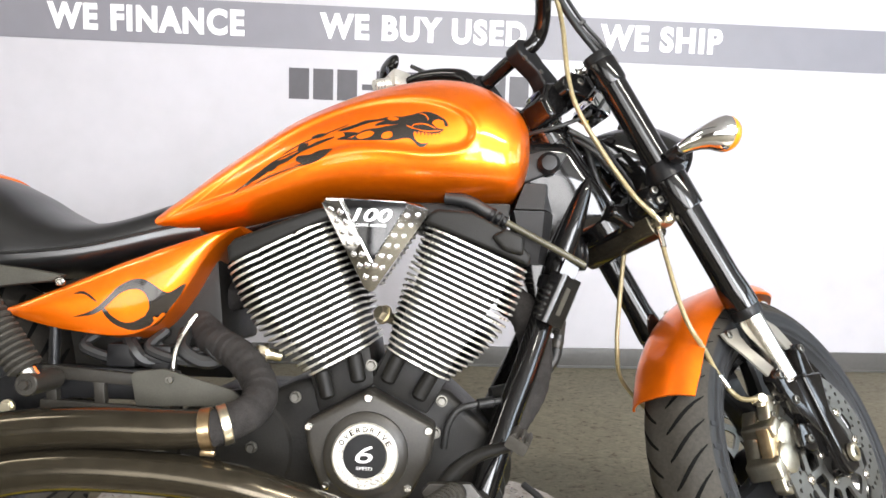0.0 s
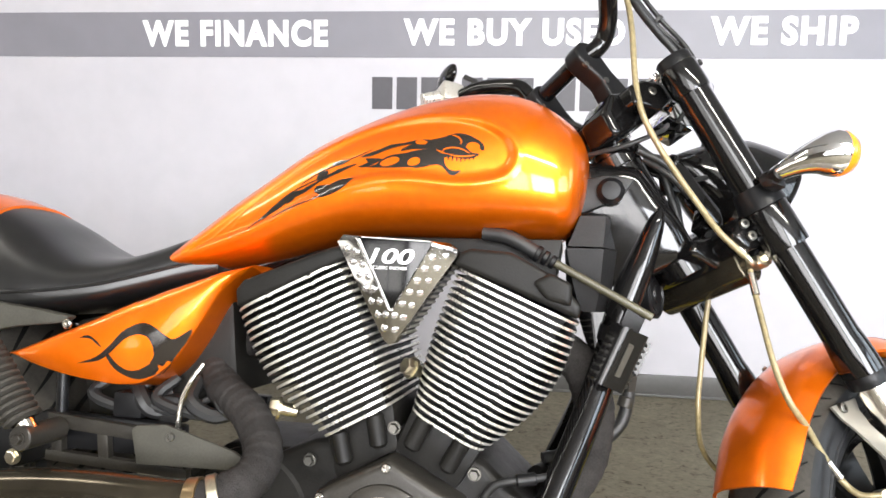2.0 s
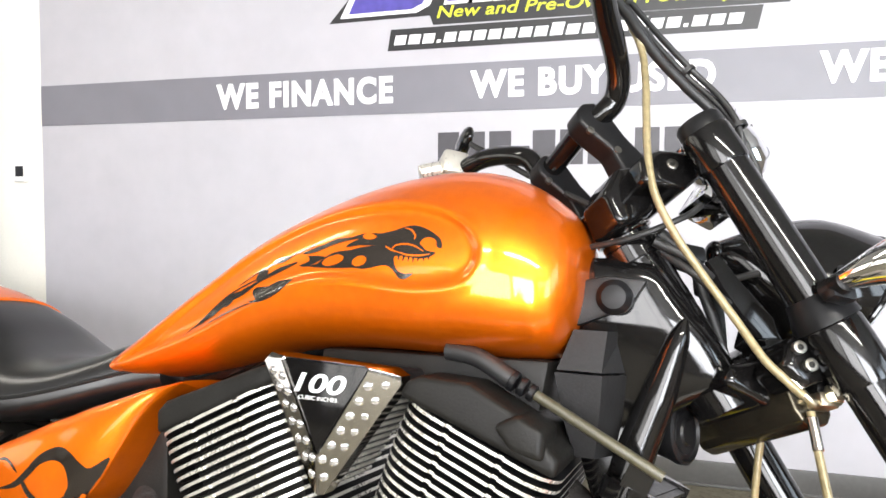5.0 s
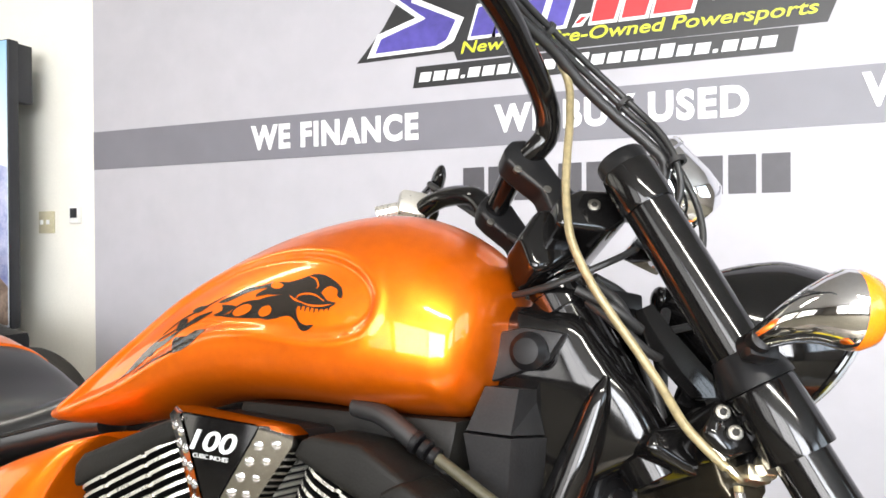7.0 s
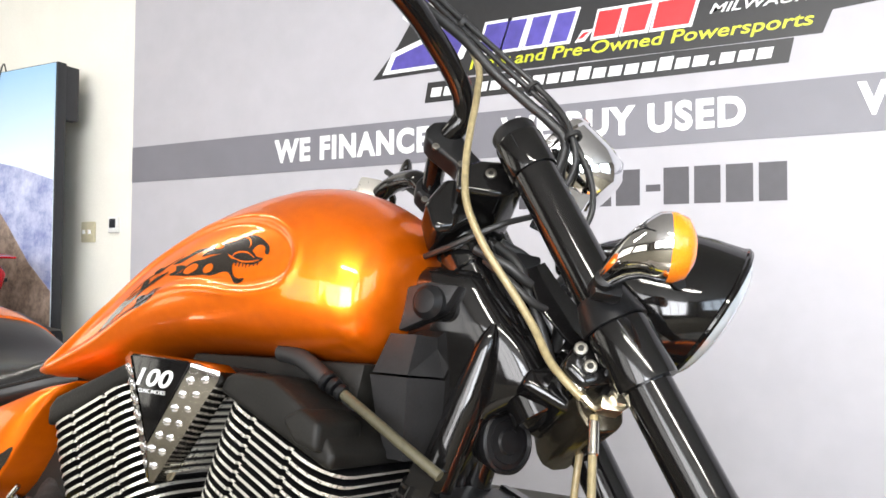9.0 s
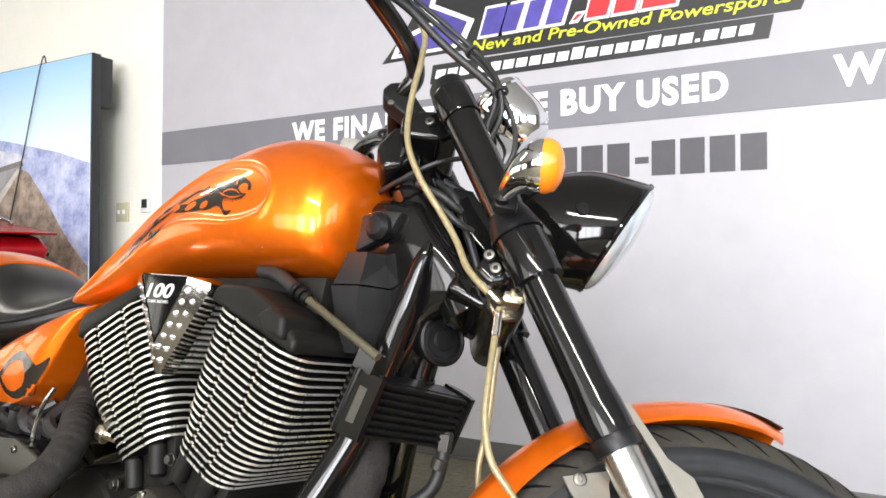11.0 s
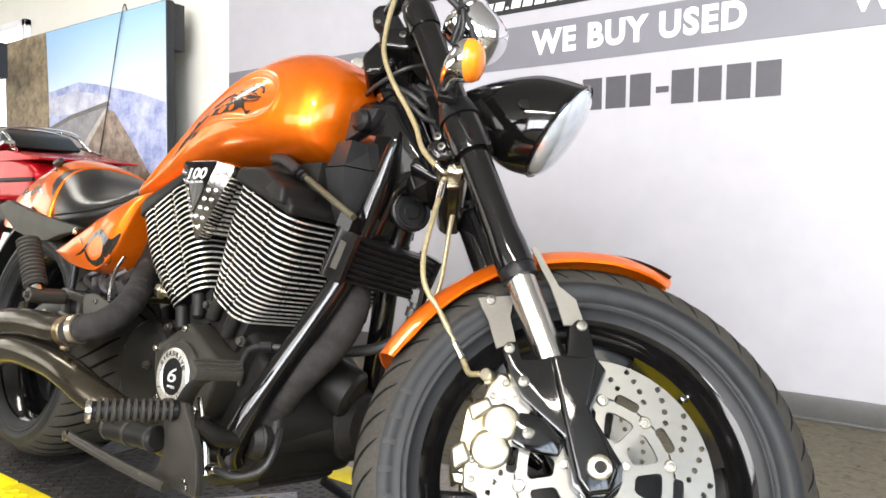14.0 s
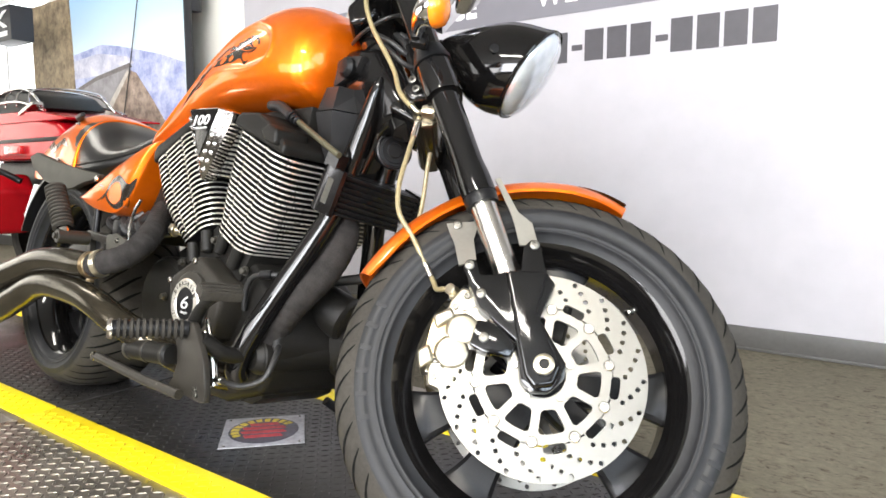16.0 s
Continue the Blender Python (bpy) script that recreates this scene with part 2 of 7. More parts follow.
def tube(pts, r, segs=14, n=8, caps=True):
    """A round tube along a smooth line; r is one radius or one for each given point."""
    line = spline(pts, n)
    m = len(line)
    if isinstance(r, (list, tuple)):
        rr = [r[min(len(r) - 1, int(i / max(1, m - 1) * (len(r) - 1)))] * (1 - f) + r[min(len(r) - 1, int(i / max(1, m - 1) * (len(r) - 1)) + 1)] * f
              for i, f in ((i, (i / max(1, m - 1) * (len(r) - 1)) % 1) for i in range(m))]
    else:
        rr = [r] * m
    bm = bmesh.new()
    tang = [(line[min(i + 1, m - 1)] - line[max(i - 1, 0)]).normalized() for i in range(m)]
    nrm = tang[0].orthogonal().normalized()
    rings = []
    for i in range(m):
        nrm = (nrm - tang[i] * nrm.dot(tang[i])).normalized()
        bi = tang[i].cross(nrm)
        rings.append([bm.verts.new(line[i] + rr[i] * (math.cos(2 * math.pi * k / segs) * nrm + math.sin(2 * math.pi * k / segs) * bi)) for k in range(segs)])
    for a, b in zip(rings, rings[1:]):
        for k in range(segs):
            bm.faces.new((a[k], a[(k + 1) % segs], b[(k + 1) % segs], b[k]))
    if caps:
        bm.faces.new(rings[0][::-1])
        bm.faces.new(rings[-1])
    return bm


def axis_to(p, d):
    """A pose at p whose z axis points along d."""
    return Matrix.Translation(p) @ Vector(d).normalized().to_track_quat("Z", "Y").to_matrix().to_4x4()


def lathe(profile, p=(0, 0, 0), d=(0, 0, 1), segs=32, loop=False):
    """Radii and heights turned about the axis d at p."""
    bm = bmesh.new()
    rings = []
    for r, h in profile:
        if r < 1e-6:
            rings.append([bm.verts.new((0, 0, h))])
        else:
            rings.append([bm.verts.new((r * math.cos(2 * math.pi * k / segs), r * math.sin(2 * math.pi * k / segs), h)) for k in range(segs)])
    pairs = list(zip(rings, rings[1:])) + ([(rings[-1], rings[0])] if loop else [])
    for a, b in pairs:
        for k in range(segs):
            q = (k + 1) % segs
            if len(a) == 1 and len(b) == 1:
                continue
            if len(a) == 1:
                bm.faces.new((a[0], b[q], b[k]))
            elif len(b) == 1:
                bm.faces.new((a[k], a[q], b[0]))
            else:
                bm.faces.new((a[k], a[q], b[q], b[k]))
    return xform(bm, axis_to(p, d))


def rod(p0, p1, r, r1=None, segs=16, bevel=0.0015):
    p0, p1 = Vector(p0), Vector(p1)
    h = (p1 - p0).length
    r1 = r if r1 is None else r1
    c = min(bevel, r * 0.4, h * 0.4)
    return lathe([(0, 0), (r - c, 0), (r, c), (r1, h - c), (r1 - c, h), (0, h)], p0, p1 - p0, segs)


def socket_bolt(p, d, r=0.006, h=0.006):
    """An Allen-head bolt."""
    return lathe([(0, -0.004), (r, -0.004), (r, h * 0.8), (r * 0.85, h), (r * 0.5, h), (r * 0.45, h * 0.35), (0, h * 0.35)], p, d, 14)


def hex_bolt(p, d, r=0.008, h=0.007):
    return join(lathe([(0, 0), (r, 0), (r, h * 0.8), (r * 0.85, h), (0, h)], p, d, 6), lathe([(0, -0.003), (r * 1.25, -0.003), (r * 1.25, 0.0012), (0, 0.0012)], p, d, 18))


def ball(c, r, scale=(1, 1, 1), u=16, v=10):
    bm = bmesh.new()
    bmesh.ops.create_uvsphere(bm, u_segments=u, v_segments=v, radius=r)
    return xform(bm, Matrix.Translation(c) @ Matrix.Diagonal((*scale, 1)))


def loft(rings, caps=True):
    """Rings of equally many points, skinned in turn."""
    bm = bmesh.new()
    vs = [[bm.verts.new(p) for p in ring] for ring in rings]
    n = len(vs[0])
    for a, b in zip(vs, vs[1:]):
        for k in range(n):
            bm.faces.new((a[k], a[(k + 1) % n], b[(k + 1) % n], b[k]))
    if caps:
        bm.faces.new(vs[0][::-1])
        bm.faces.new(vs[-1])
    return bm


def lerp_table(rows, x):
    """Smooth values between rows of (x, ...), sorted by x."""
    xs = np.array([r[0] for r in rows])
    out = []
    for c in range(1, len(rows[0])):
        ys = np.array([r[c] for r in rows])
        m = np.gradient(ys, xs)
        i = int(np.clip(np.searchsorted(xs, x) - 1, 0, len(xs) - 2))
        h = xs[i + 1] - xs[i]
        t = np.clip((x - xs[i]) / h, 0, 1)
        out.append(float((2 * t ** 3 - 3 * t ** 2 + 1) * ys[i] + (t ** 3 - 2 * t ** 2 + t) * h * m[i] + (-2 * t ** 3 + 3 * t ** 2) * ys[i + 1] + (t ** 3 - t ** 2) * h * m[i + 1]))
    return out


def text_bm(words, width, height, depth=0.002, bold=0.0, shear=0.0, space=1.0):
    """Lettering in the x-z plane that fills width by height, facing -y, its lower left corner at the origin."""
    cu = bpy.data.curves.new("text", "FONT")
    cu.body, cu.extrude, cu.offset, cu.shear, cu.resolution_u = words, 0.0, bold, shear, 4
    cu.space_character = space
    ob = bpy.data.objects.new("text", cu)
    scene.collection.objects.link(ob)
    bpy.context.view_layer.update()
    me = bpy.data.meshes.new_from_object(ob.evaluated_get(bpy.context.evaluated_depsgraph_get()))
    bm = bmesh.new()
    bm.from_mesh(me)
    bpy.data.objects.remove(ob)
    bpy.data.curves.remove(cu)
    bpy.data.meshes.remove(me)
    bmesh.ops.remove_doubles(bm, verts=bm.verts[:], dist=1e-5)
    ext = bmesh.ops.extrude_face_region(bm, geom=bm.faces[:])
    bmesh.ops.translate(bm, verts=[g for g in ext["geom"] if isinstance(g, bmesh.types.BMVert)], vec=(0, 0, 1))
    lo = [min(v.co[i] for v in bm.verts) for i in range(3)]
    hi = [max(v.co[i] for v in bm.verts) for i in range(3)]
    for v in bm.verts:
        x, y, z = ((v.co[i] - lo[i]) / (hi[i] - lo[i]) for i in range(3))
        v.co = (x * width, -z * depth, y * height)
    return bm


def empty(name, m=None):
    ob = new(name)
    ob.empty_display_size = 0.1
    if m:
        ob.matrix_world = m
    return ob


# ---------------------------------------------------------------- the showroom
WALL_Y, X0, X1, Y0, TOP = 3.18, -7.0, 5.0, -4.5, 3.2


def structure(name, bm, mat, label="", sharp=38):
    return tagged(part(name, bm, mat, None, label, sharp), kind="structure")


structure("floor", box(((X0 + X1) / 2, (Y0 + WALL_Y) / 2, -0.05), (X1 - X0 + 0.4, WALL_Y - Y0 + 0.4, 0.1), 0), CARPET, "beige flecked carpet floor")
structure("ceiling", box(((X0 + X1) / 2, (Y0 + WALL_Y) / 2, TOP + 0.05), (X1 - X0 + 0.4, WALL_Y - Y0 + 0.4, 0.1), 0), CEIL, "unseen showroom ceiling, coloured grey to cut bounced light")
structure("wall_north", box(((X0 + X1) / 2, WALL_Y + 0.082, TOP / 2), (X1 - X0, 0.15, TOP), 0), WALL, "cream painted showroom wall")



def wall_with_openings(name, horizontal, at, lo, hi, holes, z0, z1):
    """A wall along x (or y) with window openings from z0 to z1."""
    bm = bmesh.new()
    cuts = [lo] + [v for h in holes for v in h] + [hi]
    pieces = [(cuts[i], cuts[i + 1], 0, TOP) for i in range(0, len(cuts), 2)]
    pieces += [(a, b, 0, z0) for a, b in holes] + [(a, b, z1, TOP) for a, b in holes]
    bms = []
    for a, b, c, d in pieces:
        m, s = ((a + b) / 2, (c + d) / 2), (b - a, d - c)
        bms.append(box((m[0], at, m[1]), (s[0], 0.15, s[1]), 0) if horizontal else box((at, m[0], m[1]), (0.15, s[0], s[1]), 0))
    bm.free()
    return structure(name, join(*bms), SHOP, "unseen wall with window openings, coloured dark to cut fill light")


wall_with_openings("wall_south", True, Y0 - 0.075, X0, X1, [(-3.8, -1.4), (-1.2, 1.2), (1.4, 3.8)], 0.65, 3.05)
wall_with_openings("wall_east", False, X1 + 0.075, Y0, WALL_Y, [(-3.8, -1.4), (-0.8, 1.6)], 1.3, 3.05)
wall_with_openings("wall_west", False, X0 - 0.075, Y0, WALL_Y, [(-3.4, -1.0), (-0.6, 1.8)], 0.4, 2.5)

# the printed banner that covers the wall behind the motorcycle
banner = structure("backdrop", box(((-2.5 + X1) / 2, WALL_Y - 0.004, (0.094 + TOP) / 2), (X1 + 2.5, 0.006, TOP - 0.096), 0), BANNER, "pale lavender printed vinyl banner wall")
structure("trim_band", box(((-2.5 + X1) / 2, WALL_Y - 0.009, 1.508), (X1 + 2.496, 0.003, 0.19), 0), BAND, "darker grey stripe printed across the banner")
structure("baseboard", join(
    prism([(X0, 0.002), (X1, 0.002), (X1, 0.094), (X0, 0.094)], WALL_Y - 0.012, WALL_Y + 0.006, 0.003),
    prism([(X0, 0.001), (X1, 0.001), (X1, 0.012), (X0, 0.012)], WALL_Y - 0.022, WALL_Y - 0.0121, 0.003)), SKIRT, "dark grey vinyl baseboard along the wall")


def lettering(words, x, z, w, h, mat, name="lettering", label="", shear=0.0, bold=0.046, y=WALL_Y - 0.0115):
    return structure(name, xform(text_bm(words, w, h, 0.0015, bold, shear, 1.0 if bold < 0.03 else 1.15), Matrix.Translation((x, y, z))), mat, label)


lettering("WE FINANCE", -1.53, 1.456, 0.83, 0.113, WHITE, label="white capital lettering on the grey stripe")
lettering("WE BUY USED", -0.375, 1.462, 0.912, 0.111, WHITE, label="white capital lettering on the grey stripe")
lettering("WE SHIP", 0.872, 1.465, 0.562, 0.114, WHITE, label="white capital lettering on the grey stripe")


def bars(rows, mat, depth=0.0015, y=WALL_Y - 0.0085, label="plain printed bars on the banner", slant=0.0):
    """Plain bars in place of writing: (x0, z0, x1, z1)."""
    return structure("printed_bars", join(*[prism([(a, b), (c, b), (c + slant * (d - b), d), (a + slant * (d - b), d)], y - depth, y, 0.0) for a, b, c, d in rows]), mat, label)


digits, x = [], -0.507
for ch in "ddd-ddd-dddd":
    if ch == "d":
        digits.append((x, 1.198, x + 0.088, 1.332))
        x += 0.1055
    else:
        digits.append((x + 0.004, 1.247, x + 0.056, 1.272))
        x += 0.067
bars(digits, DIGIT, label="row of charcoal bars printed below the stripe")

# the dealer's logo above the stripe: plain shapes in its colours
INK, BLUE, REDP, LIME = (material("black_ink", (0.012, 0.012, 0.013), 0.45, 0, 40, 0.2), material("violet_blue_ink", (0.07, 0.055, 0.30), 0.45, 0, 20, 0.35),
                         material("red_ink", (0.55, 0.02, 0.025), 0.45, 0, 20, 0.2), material("lime_yellow_ink", (0.62, 0.66, 0.03), 0.45, 0, 40, 0.1))


def plate(poly, mat, level, name="logo_shape", label=""):
    y = WALL_Y - 0.0075 - 0.0016 * level
    return structure(name, prism(poly, y - 0.0012, y, 0.0), mat, label)


plate([(-0.725, 1.668), (0.672, 1.668), (0.69, 1.752), (0.3, 1.756), (-0.71, 1.754)], INK, 0, label="black outlined logo block on the banner")
site, x = [], -0.697
for ch in "xxx.xxxxxxxaxxxxaxx.xxx":
    w = 0.016 if ch == "." else 0.048
    site.append((x, 1.690, x + w, {"x": 1.728, "a": 1.738, ".": 1.702}[ch]))
    x += w + 0.0125
bars(site, WHITE, y=WALL_Y - 0.0105, slant=0.25, label="white bars on the black logo block")
plate([(-0.985, 1.795), (-0.545, 1.800), (-0.53, 1.762), (0.775, 1.755), (0.805, 1.83), (1.02, 1.845), (1.06, 1.93), (0.56, 2.00), (0.55, 2.24), (-0.62, 2.26), (-0.78, 2.05), (-0.86, 1.93)], INK, 0,
      label="black outlined logo block on the banner")
lettering("New and Pre-Owned Powersports", -0.515, 1.772, 1.265, 0.062, LIME, shear=0.22, bold=0.012, label="lime yellow slanted lettering on the logo", y=WALL_Y - 0.0098)
# white outlined blue spear and block letters, red block letters
plate([(-0.935, 1.812), (-0.60, 1.815), (-0.545, 1.84), (-0.50, 1.93), (-0.70, 2.03), (-0.66, 2.15), (-0.56, 2.2), (-0.80, 2.2), (-0.835, 2.05), (-0.71, 1.955), (-0.885, 1.905)], WHITE, 1)
plate([(-0.895, 1.828), (-0.62, 1.83), (-0.575, 1.85), (-0.535, 1.925), (-0.73, 2.02), (-0.695, 2.14), (-0.62, 2.185), (-0.775, 2.185), (-0.815, 2.06), (-0.665, 1.945), (-0.868, 1.885)], BLUE, 2)
for k, wdt in enumerate((0.105, 0.085, 0.085, 0.085)):
    bx = -0.475 + k * 0.1
    plate([(bx - 0.012, 1.838), (bx + wdt, 1.838), (bx + wdt + 0.045, 1.975), (bx + 0.03, 1.975)], WHITE, 1)
    plate([(bx + 0.002, 1.85), (bx + wdt - 0.012, 1.85), (bx + wdt + 0.028, 1.963), (bx + 0.038, 1.963)], BLUE, 2)
for k, (bx, wdt, top) in enumerate(((-0.06, 0.028, 1.872), (0.0, 0.095, 1.945), (0.11, 0.095, 1.945), (0.22, 0.14, 1.945))):
    plate([(bx - 0.01, 1.838), (bx + wdt, 1.838), (bx + wdt + 0.035, top + 0.01), (bx + 0.02, top + 0.01)], WHITE, 1)
    plate([(bx + 0.002, 1.85), (bx + wdt - 0.01, 1.85), (bx + wdt + 0.02, top), (bx + 0.026, top)], REDP, 2)
lettering("MILWAUKEE, WI", 0.42, 1.868, 0.52, 0.04, WHITE, shear=0.35, bold=0.012, label="small white slanted lettering", y=WALL_Y - 0.0098)

# wall fittings beside the banner
sw = tagged(part("light_switch", join(box((-2.846, WALL_Y - 0.001, 1.155), (0.105, 0.014, 0.115), 0.003)), material("ivory_plate", (0.55, 0.50, 0.34), 0.4, 0, 60, 0.1)), "ivory double light switch plate on the wall", "light switch")
for dx in (-0.023, 0.023):
    part("toggle", box((-2.846 + dx, WALL_Y - 0.014, 1.155), (0.011, 0.016, 0.024), 0.002), WHITE, sw)
th = tagged(part("thermostat", box((-2.635, WALL_Y - 0.006, 1.19), (0.066, 0.026, 0.085), 0.004), material("white_plastic", (0.75, 0.75, 0.73), 0.4, 0, 60, 0.05)), "small white wall thermostat with a dark display", "thermostat")
part("display", box((-2.632, WALL_Y - 0.02, 1.198), (0.046, 0.004, 0.05), 0.001), FRAME_DARK, th, "dark display")

# the hanging picture board of a mountain road
CABX0, CABX1, CABZ1 = -3.266, -3.60, 0.984
PX0, PX1, PZ0, PZ1, PY = -4.95, -2.80, 0.62, 2.05, 2.94
board = tagged(empty("picture_board", Matrix.Translation((PX1, PY, PZ0))), "large hanging picture board of a mountain road in a dark frame", "picture board")


def on_board(bm):
    return xform(bm, Matrix.Translation((-PX1, -PY, -PZ0)))


part("frame", on_board(join(box(((PX0 + PX1) / 2, PY + 0.028, (PZ0 + PZ1) / 2), (PX1 - PX0, 0.052, PZ1 - PZ0), 0.004), box((PX1 - 0.032, PY + 0.092, PZ1 - 0.155), (0.06, 0.075, 0.29), 0.003))), FRAME_DARK, board, "dark metal frame")

for x in (-4.3, -3.4):
    part("wall_mount", on_board(box((x, (PY + 0.054 + WALL_Y) / 2, 1.35), (0.06, WALL_Y - PY - 0.056, 0.5), 0.002)), FRAME_DARK, board, "dark wall bracket")


def picture(poly, mat, level):
    part("picture_area", on_board(prism(poly, PY - 0.001 - 0.0012 * level, PY + 0.0015, 0.0)), mat, board)


def sky_print():
    m = material("printed_sky", (0.40, 0.62, 0.85), 0.35, 0, 3, 0.0)
    nt = m.node_tree
    tc = nt.nodes.new("ShaderNodeTexCoord")
    sx = nt.nodes.new("ShaderNodeSeparateXYZ")
    nt.links.new(tc.outputs["Object"], sx.inputs[0])
    cr = nt.nodes.new("ShaderNodeValToRGB")
    e = cr.color_ramp.elements
    e[0].position, e[0].color = 0.25, (0.72, 0.83, 0.90, 1)
    e[1].position, e[1].color = 1.0, (0.30, 0.53, 0.80, 1)
    mr = nt.nodes.new("ShaderNodeMapRange")
    mr.inputs[1].default_value, mr.inputs[2].default_value = 0.6, 1.45
    nt.links.new(sx.outputs[2], mr.inputs[0])
    nt.links.new(mr.outputs[0], cr.inputs[0])
    nt.links.new(cr.outputs[0], nt.nodes["Principled BSDF"].inputs["Base Color"])
    return m


picture([(PX0 + 0.005, PZ0 + 0.01), (PX1 - 0.012, PZ0 + 0.01), (PX1 - 0.012, PZ1 - 0.006), (PX0 + 0.005, PZ1 - 0.006)], sky_print(), 0)
picture([(-4.3, 1.28), (-4.3, 1.60), (-4.05, 1.62), (-3.85, 1.64), (-3.6, 1.60), (-3.35, 1.55), (-3.1, 1.50), (-2.815, 1.42), (-2.815, 0.75), (-3.2, 1.0)], rock("printed_blue_mountains", (0.13, 0.17, 0.42), (0.60, 0.64, 0.78), 5.5), 1)
picture([(-4.3, 1.42), (-4.3, 1.55), (-3.9, 1.58), (-3.5, 1.52), (-3.42, 1.47), (-3.6, 1.42)], rock("printed_far_hills", (0.32, 0.34, 0.47), (0.68, 0.68, 0.74), 9), 2)
picture([(-4.3, 0.64), (-4.3, 1.32), (-3.95, 1.40), (-3.48, 1.46), (-3.46, 1.40), (-3.7, 1.2), (-3.9, 1.0), (-4.1, 0.64)], rock("printed_road", (0.17, 0.16, 0.17), (0.33, 0.32, 0.33), 7), 3)
picture([(-4.30, 1.335), (-3.95, 1.415), (-3.47, 1.475), (-3.45, 1.445), (-3.95, 1.385), (-4.30, 1.305)], rock("printed_parapet", (0.10, 0.09, 0.09), (0.19, 0.17, 0.16), 30), 4)
picture([(-4.1, 0.64), (-3.88, 1.03), (-3.68, 1.23), (-3.47, 1.42), (-3.40, 1.40), (-3.2, 1.20), (-3.0, 0.98), (-2.815, 0.83), (-2.815, 0.64)], rock("printed_brown_cliff", (0.10, 0.07, 0.055), (0.42, 0.32, 0.25), 13), 4)
picture([(-4.1, 0.64), (-3.88, 1.03), (-3.68, 1.23), (-3.47, 1.42), (-3.51, 1.425), (-3.74, 1.24), (-3.95, 1.04), (-4.2, 0.64)], rock("printed_kerb", (0.36, 0.33, 0.29), (0.55, 0.5, 0.45), 20), 5)
picture([(PX0 + 0.005, 0.64), (PX0 + 0.005, PZ1 - 0.006), (-4.30, PZ1 - 0.006), (-4.27, 1.5), (-4.27, 1.2), (-4.4, 0.64)], rock("printed_rock_face", (0.09, 0.065, 0.04), (0.40, 0.31, 0.19), 10), 5)
picture([(-4.15, 0.64), (-3.83, 1.12), (-3.80, 1.12), (-4.10, 0.64)], material("printed_yellow_line", (0.55, 0.45, 0.2), 0.4, 0, 30, 0.2), 4)

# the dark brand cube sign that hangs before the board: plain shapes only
SGX, SGY, SGZ = -4.540, 2.62, 1.80
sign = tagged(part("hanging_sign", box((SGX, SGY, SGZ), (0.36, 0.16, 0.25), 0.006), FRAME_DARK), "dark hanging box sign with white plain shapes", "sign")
for poly in ([(-0.13, -0.03), (-0.07, -0.03), (-0.07, 0.09), (-0.13, 0.09)], [(-0.06, 0.03), (0.06, 0.09), (0.13, 0.09), (0.0, 0.03), (0.13, -0.03), (0.06, -0.03)], [(-0.13, -0.09), (0.12, -0.09), (0.12, -0.055), (-0.13, -0.055)]):
    part("white_shape", prism([(SGX + a, SGZ + b) for a, b in poly], SGY - 0.083, SGY - 0.079, 0), WHITE, sign)
for cx in (-4.77, -4.47):
    tagged(part("hanging_cable", tube([(cx, SGY, SGZ + 0.12), (cx, SGY, TOP)], 0.0025, 6), CABLE), "thin black cable that holds up the sign", "cable")
tagged(part("hanging_cable", tube([(CABX0, PY + 0.02, PZ1 + 0.004), (CABX0, PY - 0.012, PZ1), (CABX0 + (CABX1 - CABX0) * 0.5, PY - 0.014, (PZ1 + CABZ1) / 2), (CABX1, PY - 0.014, CABZ1), (CABX1 - 0.03, PY - 0.014, 0.7)], 0.0035, 6), CABLE), "thin dark cable that hangs down over the picture board", "cable")

# bright window far behind, beside the board
win = tagged(part("window_1", join(box((-5.95, WALL_Y - 0.02, 2.28), (1.8, 0.05, 0.06), 0.004), box((-5.95, WALL_Y - 0.02, 0.5), (1.8, 0.05, 0.06), 0.004), box((-5.08, WALL_Y - 0.02, 1.39), (0.06, 0.05, 1.84), 0.004),
                                   box((-6.82, WALL_Y - 0.02, 1.39), (0.06, 0.05, 1.84), 0.004), box((-5.95, WALL_Y - 0.02, 1.39), (0.05, 0.045, 1.8), 0.004)), WHITE), kind="structure", label="bright white framed window")
part("pane", box((-5.95, WALL_Y - 0.006, 1.39), (1.7, 0.01, 1.74), 0), glow("daylight_pane", (0.95, 0.98, 1.0), 3.0), win)


def shop_window(name, m, view=None):
    """A framed shop window, 2.4 by 2.1 m, with a glowing view of the sky."""
    w = tagged(part(name, join(*[box((0, 0.0, z), (2.4, 0.06, 0.07), 0.004) for z in (-1.015, 1.015)], *[box((x, 0, 0), (0.07, 0.06, 1.96), 0.004) for x in (-1.165, -0.39, 0.39, 1.165)]), FRAME_DARK), kind="structure", label="dark framed shop window")
    w.matrix_world = m
    p = part("pane", box((0, 0.06, 0), (2.4, 0.01, 2.1), 0), view or DAY, w)
    return w


DULL = glow("shaded_yard_view", (1.0, 0.96, 0.86), 1.6)
DAY = glow("daylight_view", (0.80, 0.90, 1.0), 6.0)
for k, wx in enumerate((-2.6, 0.0, 2.6)):
    shop_window("window_%d" % (k + 2), pose(wx, Y0 - 0.05, 1.85, 0, 0, 180) @ Matrix.Diagonal((1, 1, 1.143, 1)), DAY if wx > 2 else DULL)
for k, wy in enumerate((-2.6, 0.4)):
    shop_window("window_%d" % (k + 5), pose(X1 + 0.05, wy, 2.175, 0, 0, -90) @ Matrix.Diagonal((1, 1, 0.833, 1)))
